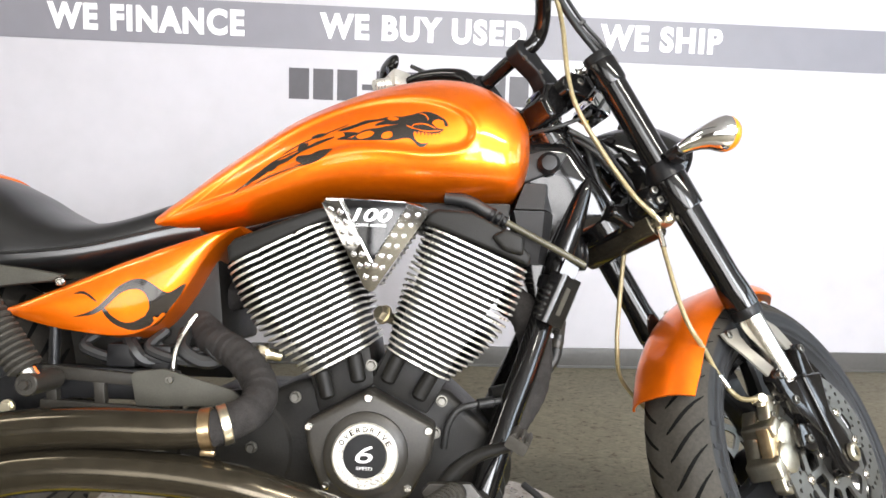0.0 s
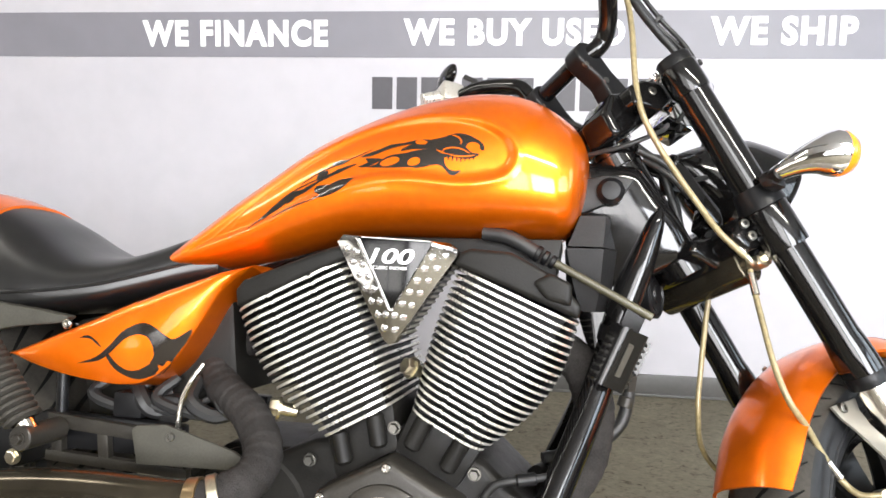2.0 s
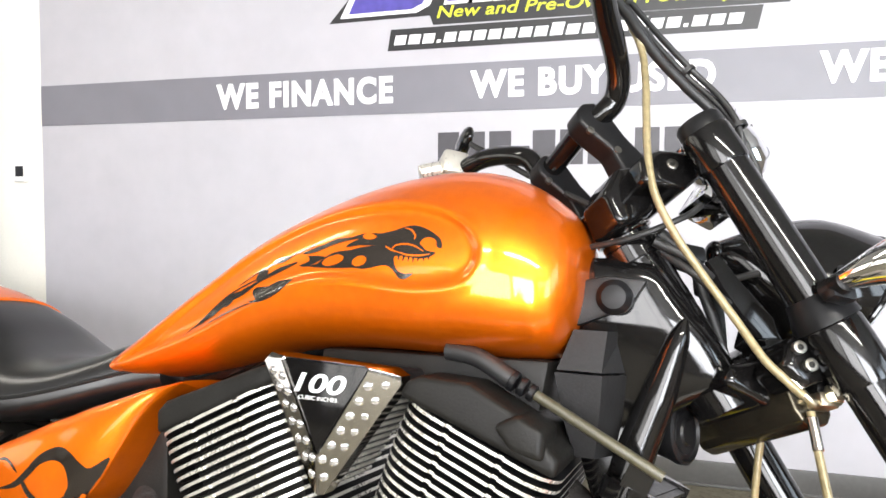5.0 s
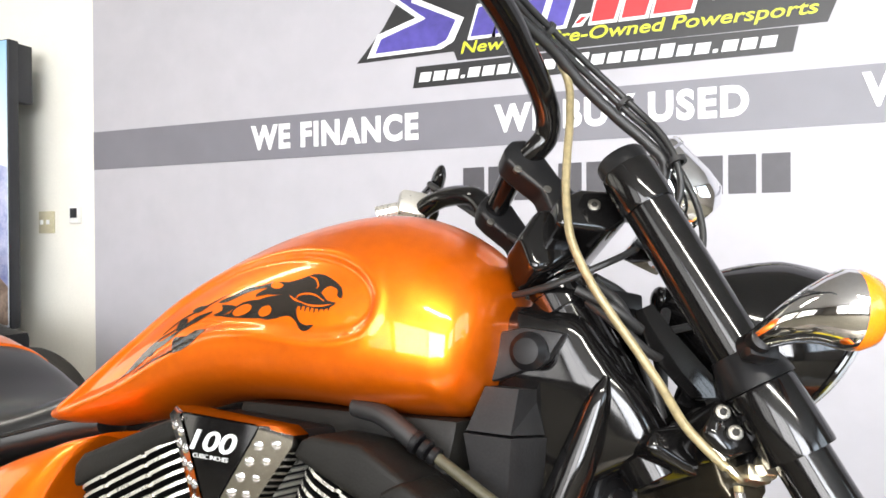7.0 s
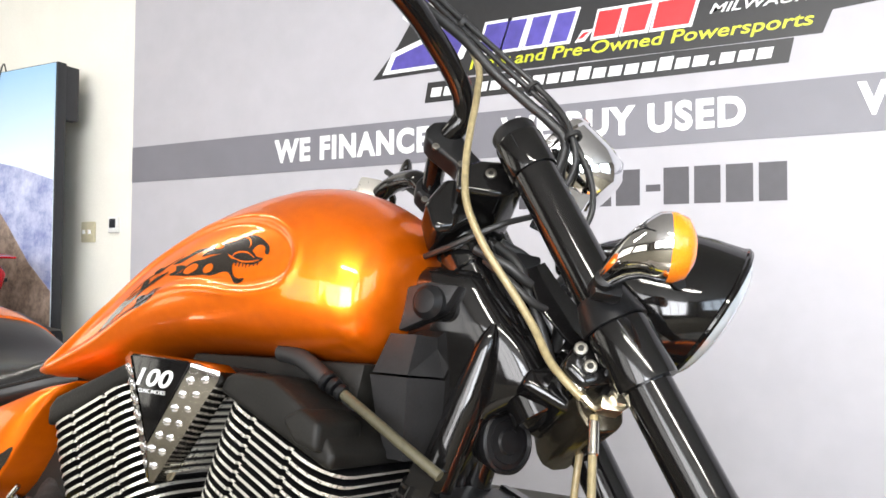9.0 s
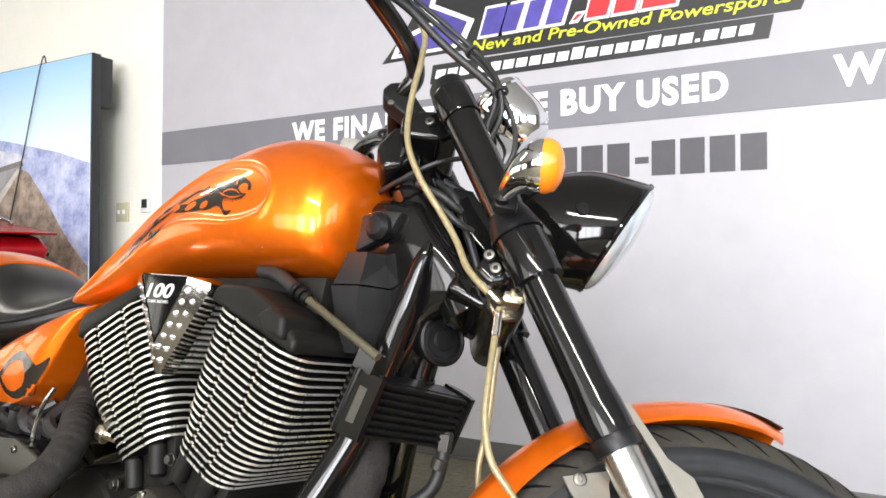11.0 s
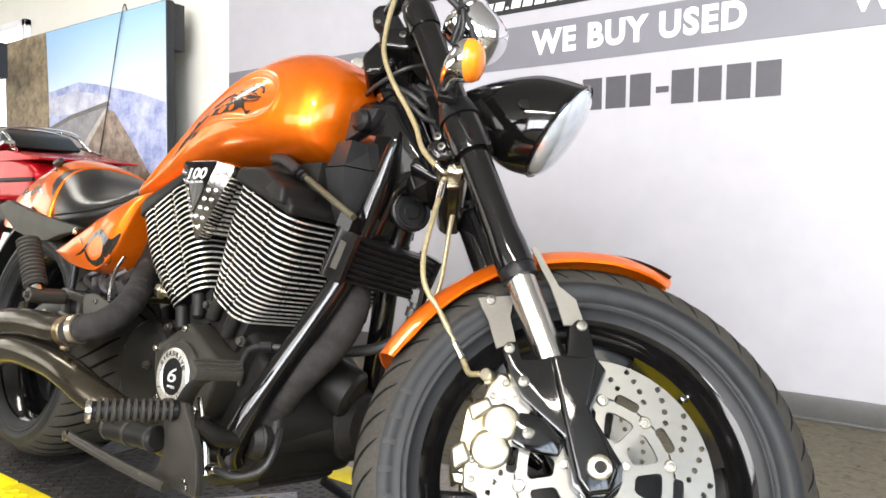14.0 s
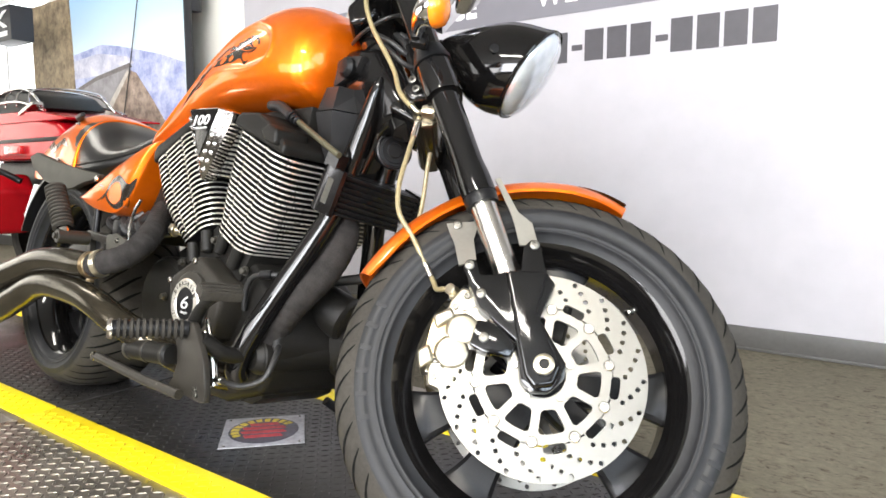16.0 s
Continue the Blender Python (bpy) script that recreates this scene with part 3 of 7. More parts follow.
for k, wy in enumerate((-2.2, 0.6)):
    shop_window("window_%d" % (k + 7), pose(X0 - 0.05, wy, 1.45, 0, 0, 90), DULL)
TUBE_GLOW = glow("strip_diffuser", (1.0, 0.96, 0.88), 4.0)
for lx, ly, _ in STRIPS:
    t = tagged(part("ceiling_light", join(*[box((lx, ly + sy * 0.145, TOP - 0.03), (2.44, 0.02, 0.06), 0.002) for sy in (-1, 1)], *[box((lx + sx * 1.21, ly, TOP - 0.03), (0.02, 0.27, 0.06), 0.002) for sx in (-1, 1)]), WHITE), "white fluorescent strip light on the ceiling", "ceiling light", "ceiling lights")
    part("diffuser", box((lx, ly, TOP - 0.02), (2.40, 0.27, 0.012), 0), TUBE_GLOW, t)

# ---------------------------------------------------------------- the lift table under the motorcycle
PZ = 0.045
SEAM = -0.755
NEAR0, NEAR1, FAR0, FAR1 = 1.045, 1.137, 1.63, 1.72


def tread(x0, x1, y0, y1, z, pitch=0.022, size=0.0105, height=0.0016, wide=0.0032):
    """Raised lozenges in a basket pattern, as one mesh."""
    vs, fs = [], []
    nx, ny = int((x1 - x0) / pitch), int((y1 - y0) / pitch)
    for i in range(nx):
        for j in range(ny):
            cx, cy = x0 + (i + 0.5) * pitch, y0 + (j + 0.5) * pitch
            a = math.pi / 4 if (i + j) % 2 else -math.pi / 4
            ca, sa = math.cos(a), math.sin(a)
            b = len(vs)
            for u, v, h in ((-size, 0, 0), (0, -wide, 0), (size, 0, 0), (0, wide, 0), (-size * 0.45, 0, height), (size * 0.45, 0, height)):
                vs.append((cx + u * ca - v * sa, cy + u * sa + v * ca, z + h))
            fs += [(b, b + 1, b + 4), (b + 1, b + 5, b + 4), (b + 1, b + 2, b + 5), (b + 2, b + 3, b + 5), (b + 3, b + 4, b + 5), (b + 3, b, b + 4)]
    me = bpy.data.meshes.new("tread")
    me.from_pydata(vs, [], fs)
    bm = bmesh.new()
    bm.from_mesh(me)
    bpy.data.meshes.remove(me)
    return bm


lift = tagged(empty("lift_table", Matrix.Translation((0, 1.38, 0))), "low black tread-plate motorcycle lift with yellow edges", "lift table")


def on_lift(bm):
    return xform(bm, Matrix.Translation((0, -1.38, 0)))


XL, XR = -2.6, 1.55
for a, b in ((XL, SEAM - 0.007), (SEAM + 0.007, XR)):
    part("deck", on_lift(box(((a + b) / 2, (NEAR1 + FAR0) / 2, PZ - 0.02), (b - a, FAR0 - NEAR1 - 0.001, 0.04), 0.002)), PLATE_BLACK, lift, "black coated deck")
    for y0, y1 in ((NEAR0, NEAR1), (FAR0, FAR1)):
        part("edge_strip", on_lift(box(((a + b) / 2, (y0 + y1) / 2, PZ - 0.02), (b - a, y1 - y0, 0.042), 0.002)), YELLOW, lift, "yellow painted edge strip")
        tagged(part("edge_tread", on_lift(tread(a + 0.01, b - 0.01, y0 + 0.003, y1 - 0.003, PZ + 0.001)), YELLOW, lift), kind="stuff")
    tagged(part("deck_tread", on_lift(tread(max(a, -1.6) + 0.01, min(b, 1.2) - 0.01, NEAR1 + 0.005, FAR0 - 0.005, PZ, height=0.0013)), PLATE_BLACK, lift), kind="stuff")
FAR_END = [(SEAM, FAR1 + 0.003), (0.438, FAR1 + 0.003), (0.434, 1.745), (0.412, 1.785), (0.372, 1.830), (0.312, 1.868), (0.245, 1.892), (0.17, 1.902), (SEAM, 1.902)]
part("side_plate", on_lift(box(((SEAM + XR) / 2, (0.45 + NEAR0 - 0.003) / 2, PZ - 0.024), (XR - SEAM, NEAR0 - 0.453, 0.04), 0.002)), PLATE_STEEL, lift, "bare steel tread plate")
part("side_plate", on_lift(bevelled(loft([[(x, y, z) for x, y in FAR_END] for z in (PZ - 0.044, PZ - 0.004)]), 0.002, 2)), PLATE_STEEL, lift, "bare steel tread plate with a rounded end")
for x1, y0, y1 in ((XR, 0.45, NEAR0 - 0.003), (0.25, FAR1 + 0.003, 1.895), (0.37, FAR1 + 0.003, 1.82), (0.42, FAR1 + 0.003, 1.765)):
    x0 = SEAM if x1 in (XR, 0.25) else (0.25 if x1 == 0.37 else 0.37)
    tagged(part("side_tread", on_lift(tread(x0 + 0.003, x1 - 0.003, y0 + 0.004, y1 - 0.004, PZ - 0.004, height=0.0022)), PLATE_STEEL, lift), kind="stuff")
part("side_beam", on_lift(box(((XL + SEAM) / 2, NEAR0 - 0.012, 0.02), (SEAM - XL - 0.004, 0.022, 0.04), 0.002)), PLATE_STEEL, lift, "bare steel side beam")

# a square dealer sticker on the deck: plain shapes
STK = pose(-0.128, 1.364, PZ + 0.0026, 0, 0, 48)
sticker = tagged(part("deck_plate", box((0, 0, 0), (0.205, 0.205, 0.0022), 0.0008), material("scuffed_white_plate", (0.34, 0.34, 0.36), 0.4, 0.2, 60, 0.4, 0.05)), "scuffed square metal plate with a red and yellow emblem", "plate")
sticker.matrix_world = STK


def flat(poly, z, mat, name, parent):
    bm = prism([(a, b) for a, b in poly], -0.0004, 0.0004, 0)
    return part(name, xform(bm, Matrix.Translation((0, 0, z)) @ Matrix.Rotation(radians(90), 4, "X")), mat, parent)


EMB_Y, EMB_R, EMB_K = (material("worn_yellow_ink", (0.50, 0.38, 0.03), 0.5, 0, 90, 0.5), material("worn_red_ink", (0.35, 0.02, 0.03), 0.5, 0, 90, 0.5), material("worn_dark_ink", (0.05, 0.05, 0.07), 0.5, 0, 90, 0.5))
flat([(0.088 * math.cos(a), 0.088 * math.sin(a)) for a in np.linspace(0, 2 * math.pi, 25)[:-1]], 0.0018, EMB_K, "emblem", sticker)
for k in range(11):
    a0 = radians(150 + k * 17)
    flat([(r * math.cos(a0 + da), r * math.sin(a0 + da)) for r, da in ((0.062, 0), (0.062, 0.2), (0.082, 0.2), (0.082, 0))], 0.0026, EMB_Y, "emblem", sticker)
for k, (yy, w) in enumerate(((0.04, 0.05), (0.012, 0.058), (-0.016, 0.056), (-0.042, 0.04))):
    flat([(-w, yy - 0.009), (w - 0.008, yy - 0.009), (w, yy + 0.009), (-w + 0.008, yy + 0.009)], 0.0026, EMB_R, "emblem", sticker)
for sx in (-1, 1):
    for sy in (-1, 1):
        part("rivet", lathe([(0.004, 0), (0.003, 0.0016), (0, 0.002)], (sx * 0.09, sy * 0.09, 0.001), (0, 0, 1), 10), STEEL, sticker)

# ---------------------------------------------------------------- the motorcycle
# its own frame: x forward, y to its left, z up, the origin below the front axle; it leans on its side stand with the front wheel turned left
BIKE = pose(0.755, 1.176, 0.07, -9.5, 0, -4.1)
RAKE, TRAIL, TURNED = radians(32), 0.137, radians(41)
UP = Vector((-math.sin(RAKE), 0, math.cos(RAKE)))
STEER = Matrix.Translation((TRAIL, 0, 0)) @ Matrix.Rotation(TURNED, 4, UP) @ Matrix.Translation((-TRAIL, 0, 0))
bike = tagged(empty("motorcycle", BIKE), "orange and black cruiser motorcycle with flame graphics on a side stand", "motorcycle")


def fixed(name, bm, mat, label="", parent=None, sharp=38):
    return part(name, bm, mat, parent or bike, label, sharp)


def steered(name, bm, mat, label="", parent=None, sharp=38):
    return part(name, xform(bm, STEER), mat, parent or bike, label, sharp)


# ---- fuel tank
TANK = [  # x, top, bottom, half width
    (-1.222, 0.708, 0.702, 0.075), (-1.212, 0.722, 0.697, 0.092), (-1.19, 0.744, 0.694, 0.104), (-1.15, 0.780, 0.694, 0.111), (-1.10, 0.822, 0.702, 0.118), (-1.04, 0.866, 0.716, 0.126),
    (-0.97, 0.915, 0.736, 0.136), (-0.90, 0.950, 0.754, 0.146), (-0.83, 0.978, 0.762, 0.155), (-0.76, 0.997, 0.764, 0.161), (-0.69, 1.006, 0.762, 0.163), (-0.635, 1.000, 0.762, 0.160), (-0.59, 0.982, 0.764, 0.152),
    (-0.565, 0.965, 0.768, 0.143), (-0.548, 0.950, 0.780, 0.130), (-0.537, 0.935, 0.800, 0.110), (-0.529, 0.918, 0.828, 0.080), (-0.525, 0.904, 0.852, 0.042), (-0.5235, 0.892, 0.868, 0.018)]
SCALLOP = [(-1.17, 0.722), (-1.05, 0.820), (-0.95, 0.888), (-0.86, 0.927), (-0.77, 0.943), (-0.70, 0.938), (-0.652, 0.916), (-0.634, 0.885), (-0.650, 0.854), (-0.71, 0.842), (-0.80, 0.849), (-0.87, 0.843), (-0.95, 0.812), (-1.05, 0.764)]


def poly_depth(x, z, poly):
    """The distance inside a polygon (negative outside)."""
    n, inside, best = len(poly), False, 9.0
    for i in range(n):
        (ax, az), (bx, bz) = poly[i], poly[(i + 1) % n]
        if (az > z) != (bz > z) and x < (bx - ax) * (z - az) / (bz - az) + ax:
            inside = not inside
        dx, dz = bx - ax, bz - az
        t = max(0, min(1, ((x - ax) * dx + (z - az) * dz) / (dx * dx + dz * dz)))
        best = min(best, math.hypot(x - ax - t * dx, z - az - t * dz))
    return best if inside else -best


def step(a, b, v):
    t = max(0.0, min(1.0, (v - a) / (b - a)))
    return t * t * (3 - 2 * t)


def tank_bm():
    rings = []
    stations = sorted(set([r[0] for r in TANK] + list(np.linspace(-1.215, -0.526, 260))))
    scal = [(p.x, p.z) for p in spline([(a, 0, b) for a, b in SCALLOP] + [(SCALLOP[0][0], 0, SCALLOP[0][1])], 4)][:-1]
    for x in stations:
        top, bot, w = lerp_table(TANK, x)
        zm = bot + 0.40 * (top - bot)
        ring = []
        for k in range(200):
            a = 2 * math.pi * k / 200
            c, s = math.cos(a), math.sin(a)
            y = w * math.copysign(abs(c) ** 0.86, c)
            z = zm + (top - zm) * abs(s) ** 0.98 if s > 0 else zm - (zm - bot) * abs(s) ** 0.72
            if abs(c) > 0.05 and s > -0.6:
                d = poly_depth(x, z, scal)
                y -= math.copysign(0.0088 * step(-0.002, 0.0105, d), y)
                y += math.copysign(0.0018 * math.exp(-((d + 0.006) / 0.0055) ** 2), y)
            ring.append((x, y, z))
        rings.append(ring)
    return loft(rings)


tank = fixed("fuel_tank", tank_bm(), ORANGE, "glossy candy orange fuel tank with black flames", sharp=60)
from mathutils.bvhtree import BVHTree


def decal(poly, target_mesh, mat, name, parent, lift_off=0.0007, smooth=3, edge=0.012, mirror=True):
    """A painted shape given in x and z, laid on the side of a mesh."""
    tree = BVHTree.FromPolygons([v.co for v in target_mesh.vertices], [p.vertices for p in target_mesh.polygons])
    pts = spline([(a, 0, b) for a, b in poly] + [(poly[0][0], 0, poly[0][1])], smooth)[:-1] if smooth > 1 else [Vector((a, 0, b)) for a, b in poly]
    out = []
    for side in ((-1, 1) if mirror else (-1,)):
        bm = bmesh.new()
        vs = [bm.verts.new(p) for p in pts]
        es = [bm.edges.new((vs[i], vs[(i + 1) % len(vs)])) for i in range(len(vs))]
        bmesh.ops.triangle_fill(bm, use_beauty=True, edges=es)
        for _ in range(5):
            long = [e for e in bm.edges if e.calc_length() > edge]
            if not long:
                break
            bmesh.ops.subdivide_edges(bm, edges=long, cuts=1)
            bmesh.ops.triangulate(bm, faces=bm.faces[:])
        for v in bm.verts:
            hit_at, nor, _, _ = tree.ray_cast(Vector((v.co.x, side * 1.0, v.co.z)), Vector((0, -side, 0)))
            if hit_at is not None:
                v.co = hit_at + Vector((nor.x, nor.y, nor.z)).normalized() * lift_off * (1 if nor.y * side > 0 else -1)
            else:
                v.co.y = side * 0.12
        out.append(part(name, bm, mat, parent, "", 180))
    return out


def streak(line, widths, n=6):
    """A tapering brush stroke as an outline."""
    pts = spline([(a, 0, b) for a, b in line], n)
    m = len(pts)
    left, right = [], []
    for i, p in enumerate(pts):
        t = (pts[min(i + 1, m - 1)] - pts[max(i - 1, 0)]).normalized()
        nn = Vector((-t.z, 0, t.x))
        f = i / (m - 1) * (len(widths) - 1)
        k = min(int(f), len(widths) - 2)
        w = widths[k] * (1 - f + k) + widths[k + 1] * (f - k)
        left.append((p.x + nn.x * w, p.z + nn.z * w))
        right.append((p.x - nn.x * w, p.z - nn.z * w))
    return left + right[::-1]


TM = tank.data
# the dark crest at the front of the flames, its tongues and thin lines
for shape in (
    [(-0.760, 0.906), (-0.742, 0.910), (-0.725, 0.916), (-0.709, 0.915), (-0.693, 0.908), (-0.682, 0.900), (-0.679, 0.890), (-0.684, 0.890), (-0.689, 0.896), (-0.697, 0.901), (-0.703, 0.897), (-0.703, 0.891), (-0.697, 0.886), (-0.686, 0.884), (-0.692, 0.879), (-0.704, 0.876), (-0.722, 0.878), (-0.737, 0.879), (-0.737, 0.870), (-0.731, 0.861), (-0.721, 0.858), (-0.712, 0.859), (-0.717, 0.854), (-0.725, 0.851), (-0.732, 0.855), (-0.738, 0.862), (-0.747, 0.867), (-0.759, 0.866), (-0.773, 0.863), (-0.775, 0.874), (-0.778, 0.881), (-0.794, 0.880), (-0.805, 0.882), (-0.787, 0.888), (-0.763, 0.892), (-0.760, 0.899)],
    [(-0.772, 0.882), (-0.771, 0.863), (-0.792, 0.863), (-0.825, 0.862), (-0.860, 0.863), (-0.845, 0.867), (-0.837, 0.874), (-0.824, 0.881), (-0.807, 0.884), (-0.787, 0.885)],
    [(-0.759, 0.906), (-0.783, 0.906), (-0.803, 0.901), (-0.824, 0.899), (-0.840, 0.892), (-0.861, 0.885), (-0.873, 0.879), (-0.853, 0.881), (-0.830, 0.890), (-0.810, 0.896), (-0.790, 0.899), (-0.803, 0.893), (-0.806, 0.888), (-0.788, 0.891), (-0.760, 0.892)],
    [(-0.863, 0.877), (-0.845, 0.877), (-0.834, 0.875), (-0.844, 0.870), (-0.860, 0.863), (-0.874, 0.864), (-0.859, 0.870)],
    [(-0.889, 0.875), (-0.906, 0.875), (-0.921, 0.868), (-0.910, 0.866), (-0.899, 0.869)],
    [(-0.925, 0.858), (-0.940, 0.855), (-0.943, 0.842), (-0.932, 0.846), (-0.924, 0.853)],
    [(-0.878, 0.846), (-0.903, 0.844), (-0.919, 0.836), (-0.941, 0.834), (-0.945, 0.825), (-0.932, 0.818), (-0.946, 0.815), (-0.927, 0.815), (-0.905, 0.823), (-0.892, 0.831), (-0.884, 0.839)],
    [(-0.977, 0.822), (-0.995, 0.817), (-1.000, 0.808), (-0.989, 0.806), (-0.978, 0.815)],
):
    decal(shape, TM, DECAL, "flame_graphic", tank, smooth=2, edge=0.006)
# openings in the flames
for shape in (
    [(-0.807, 0.876), (-0.809, 0.871), (-0.819, 0.866), (-0.831, 0.864), (-0.838, 0.867), (-0.835, 0.872), (-0.825, 0.877), (-0.814, 0.879)],
    [(-0.775, 0.875), (-0.775, 0.870), (-0.781, 0.866), (-0.789, 0.865), (-0.794, 0.868), (-0.793, 0.873), (-0.787, 0.877), (-0.779, 0.878)],
    [(-0.765, 0.902), (-0.768, 0.899), (-0.774, 0.898), (-0.782, 0.899), (-0.785, 0.902), (-0.783, 0.905), (-0.776, 0.906), (-0.769, 0.904)],
):
    decal(shape, TM, ORANGE, "flame_graphic", tank, 0.0013, smooth=2)
for line, w in (
    ([(-0.878, 0.868), (-0.907, 0.857), (-0.937, 0.842), (-0.962, 0.827), (-0.988, 0.816), (-1.014, 0.795), (-1.053, 0.769)], [0.0008, 0.0025, 0.0012, 0.0025, 0.0042, 0.0025, 0.0004]),
    ([(-0.920, 0.853), (-0.954, 0.839), (-0.989, 0.821), (-1.023, 0.793), (-1.057, 0.762)], [0.0004, 0.0008, 0.0008, 0.0008, 0.0004]),
    ([(-0.954, 0.835), (-0.997, 0.809), (-1.031, 0.780)], [0.0004, 0.0008, 0.0004]),
    ([(-0.935, 0.815), (-0.969, 0.803), (-0.995, 0.792), (-1.013, 0.783)], [0.0004, 0.0008, 0.0008, 0.0004]),
    ([(-0.854, 0.891), (-0.895, 0.874), (-0.938, 0.856), (-0.972, 0.835)], [0.0004, 0.0008, 0.0008, 0.0004]),
    ([(-0.743, 0.879), (-0.717, 0.881), (-0.688, 0.884)], [0.0008, 0.0010, 0.0005]),
    ([(-0.732, 0.880), (-0.732, 0.874)], [0.0013, 0.0004]),
    ([(-0.725, 0.880), (-0.726, 0.873)], [0.0013, 0.0004]),
    ([(-0.719, 0.881), (-0.719, 0.873)], [0.0013, 0.0004]),
    ([(-0.713, 0.881), (-0.713, 0.872)], [0.0013, 0.0004]),
    ([(-0.706, 0.881), (-0.707, 0.873)], [0.0013, 0.0004]),
    ([(-0.700, 0.881), (-0.700, 0.874)], [0.0013, 0.0004]),
    ([(-0.694, 0.881), (-0.694, 0.875)], [0.0013, 0.0004]),
):
    decal(streak(line, [q * 1.3 for q in w]), TM, DECAL, "flame_graphic", tank, smooth=1)
decal([(-0.707, 0.894), (-0.704, 0.899), (-0.697, 0.902), (-0.688, 0.899), (-0.686, 0.893), (-0.691, 0.890), (-0.701, 0.890)], TM, ORANGE, "flame_graphic", tank, 0.0013, smooth=2)
for line, w in (
    ([(-0.743, 0.884), (-0.738, 0.891), (-0.725, 0.893), (-0.713, 0.891), (-0.701, 0.885)], [0.0004, 0.0011, 0.0010, 0.0004]),
    ([(-0.730, 0.913), (-0.720, 0.910), (-0.714, 0.903), (-0.715, 0.899)], [0.0004, 0.0011, 0.0010, 0.0004]),
    ([(-0.736, 0.884), (-0.720, 0.880), (-0.704, 0.880), (-0.692, 0.882)], [0.0004, 0.0011, 0.0010, 0.0004]),
    ([(-0.751, 0.890), (-0.743, 0.886), (-0.733, 0.883)], [0.0004, 0.0011, 0.0010, 0.0004]),
):
    decal(streak(line, w), TM, ORANGE, "flame_graphic", tank, 0.0013, smooth=1)

# ---- seat and tail
SEAT = [  # x, top at the middle, side edge height, half width
    (-1.66, 0.800, 0.650, 0.135), (-1.60, 0.808, 0.642, 0.152), (-1.54, 0.796, 0.632, 0.160), (-1.48, 0.770, 0.630, 0.165), (-1.42, 0.735, 0.634, 0.166), (-1.36, 0.713, 0.641, 0.158), (-1.30, 0.713, 0.652, 0.143), (-1.24, 0.731, 0.670, 0.122),
    (-1.18, 0.757, 0.690, 0.098), (-1.12, 0.775, 0.705, 0.080)]


def seat_bm():
    rings = []
    for x in np.linspace(-1.655, -1.125, 48):
        top, bot, w = lerp_table(SEAT, x)
        ring = []
        for k in range(40):
            a = 2 * math.pi * k / 40
            c, s = math.cos(a), math.sin(a)
            y = w * math.copysign(abs(c) ** 0.72, c)
            z = bot + (top - bot) * (abs(s) ** 0.80 if s > 0 else 0) - (0.03 * abs(s) if s < 0 else 0)
            ring.append((x, y, z))
        rings.append(ring)
    return loft(rings)


seat = fixed("seat", seat_bm(), VINYL, "black vinyl solo seat with piping", sharp=60)
for sgn in (-1, 1):
    line = [(x, sgn * (lerp_table(SEAT, x)[2] * 1.004), lerp_table(SEAT, x)[1] + 0.012) for x in np.linspace(-1.64, -1.13, 20)]
    part("piping", tube(line, 0.003, 8, 2), VINYL, seat)
COWL = [  # x, top, bottom, half width
    (-2.06, 0.655, 0.640, 0.060), (-2.02, 0.690, 0.622, 0.092), (-1.95, 0.735, 0.610, 0.116), (-1.85, 0.783, 0.604, 0.132), (-1.75, 0.812, 0.600, 0.142), (-1.66, 0.824, 0.600, 0.155), (-1.58, 0.813, 0.598, 0.163), (-1.525, 0.793, 0.600, 0.1665)]


def cowl_bm():
    rings = []
    for x in np.linspace(-2.055, -1.540, 44):
        top, bot, w = lerp_table(COWL, x)
        rings.append([(x, w * math.copysign(abs(math.cos(a)) ** 0.75, math.cos(a)), bot + (top - bot) * max(0, math.sin(a)) ** 0.85) for a in np.linspace(-0.02, math.pi + 0.02, 36)])
    return loft(rings)


cowl = fixed("tail_cowl", cowl_bm(), ORANGE, "orange tail cowl with dark graphics", sharp=60)
for line, w in (([(-1.62, 0.70), (-1.70, 0.72), (-1.78, 0.70), (-1.86, 0.72), (-1.94, 0.68)], [0.001, 0.012, 0.014, 0.012, 0.001]), ([(-1.60, 0.645), (-1.70, 0.66), (-1.80, 0.645), (-1.90, 0.655)], [0.001, 0.010, 0.012, 0.001]),
                ([(-1.63, 0.77), (-1.70, 0.785), (-1.78, 0.765)], [0.001, 0.008, 0.001])):
    decal(streak(line, w), cowl.data, DECAL_FADE, "flame_graphic", cowl, smooth=1)
bead = [(-1.514 - 0.16 * (z - 0.63), y, z) for y, z in ((0.1665 * math.copysign(abs(math.cos(a)) ** 0.75, math.cos(a)), 0.600 + 0.194 * math.sin(a) ** 0.85) for a in np.linspace(0.10, math.pi - 0.10, 30))]
part("cowl_bead", tube(bead, 0.0065, 12, 2), ORANGE, cowl, "raised orange front edge of the cowl")
fixed("cowl_knob", rod((-1.66, -0.11, 0.795), (-1.60, -0.125, 0.80), 0.012, 0.007), BLACK_SATIN, "black seat release knob")
for sgn in (-1, 1):
    fixed("fender_side", prism([(-1.84, 0.668), (-1.785, 0.680), (-1.62, 0.650), (-1.50, 0.634), (-1.43, 0.625), (-1.371, 0.619), (-1.318, 0.611), (-1.335, 0.600), (-1.42, 0.589), (-1.49, 0.572), (-1.578, 0.571), (-1.70, 0.592), (-1.80, 0.632)], sgn * 0.165 - 0.012, sgn * 0.165 + 0.012, 0.006), GREY_PANEL if sgn < 0 else BLACK_SATIN, "dark grey plastic rear fender side")
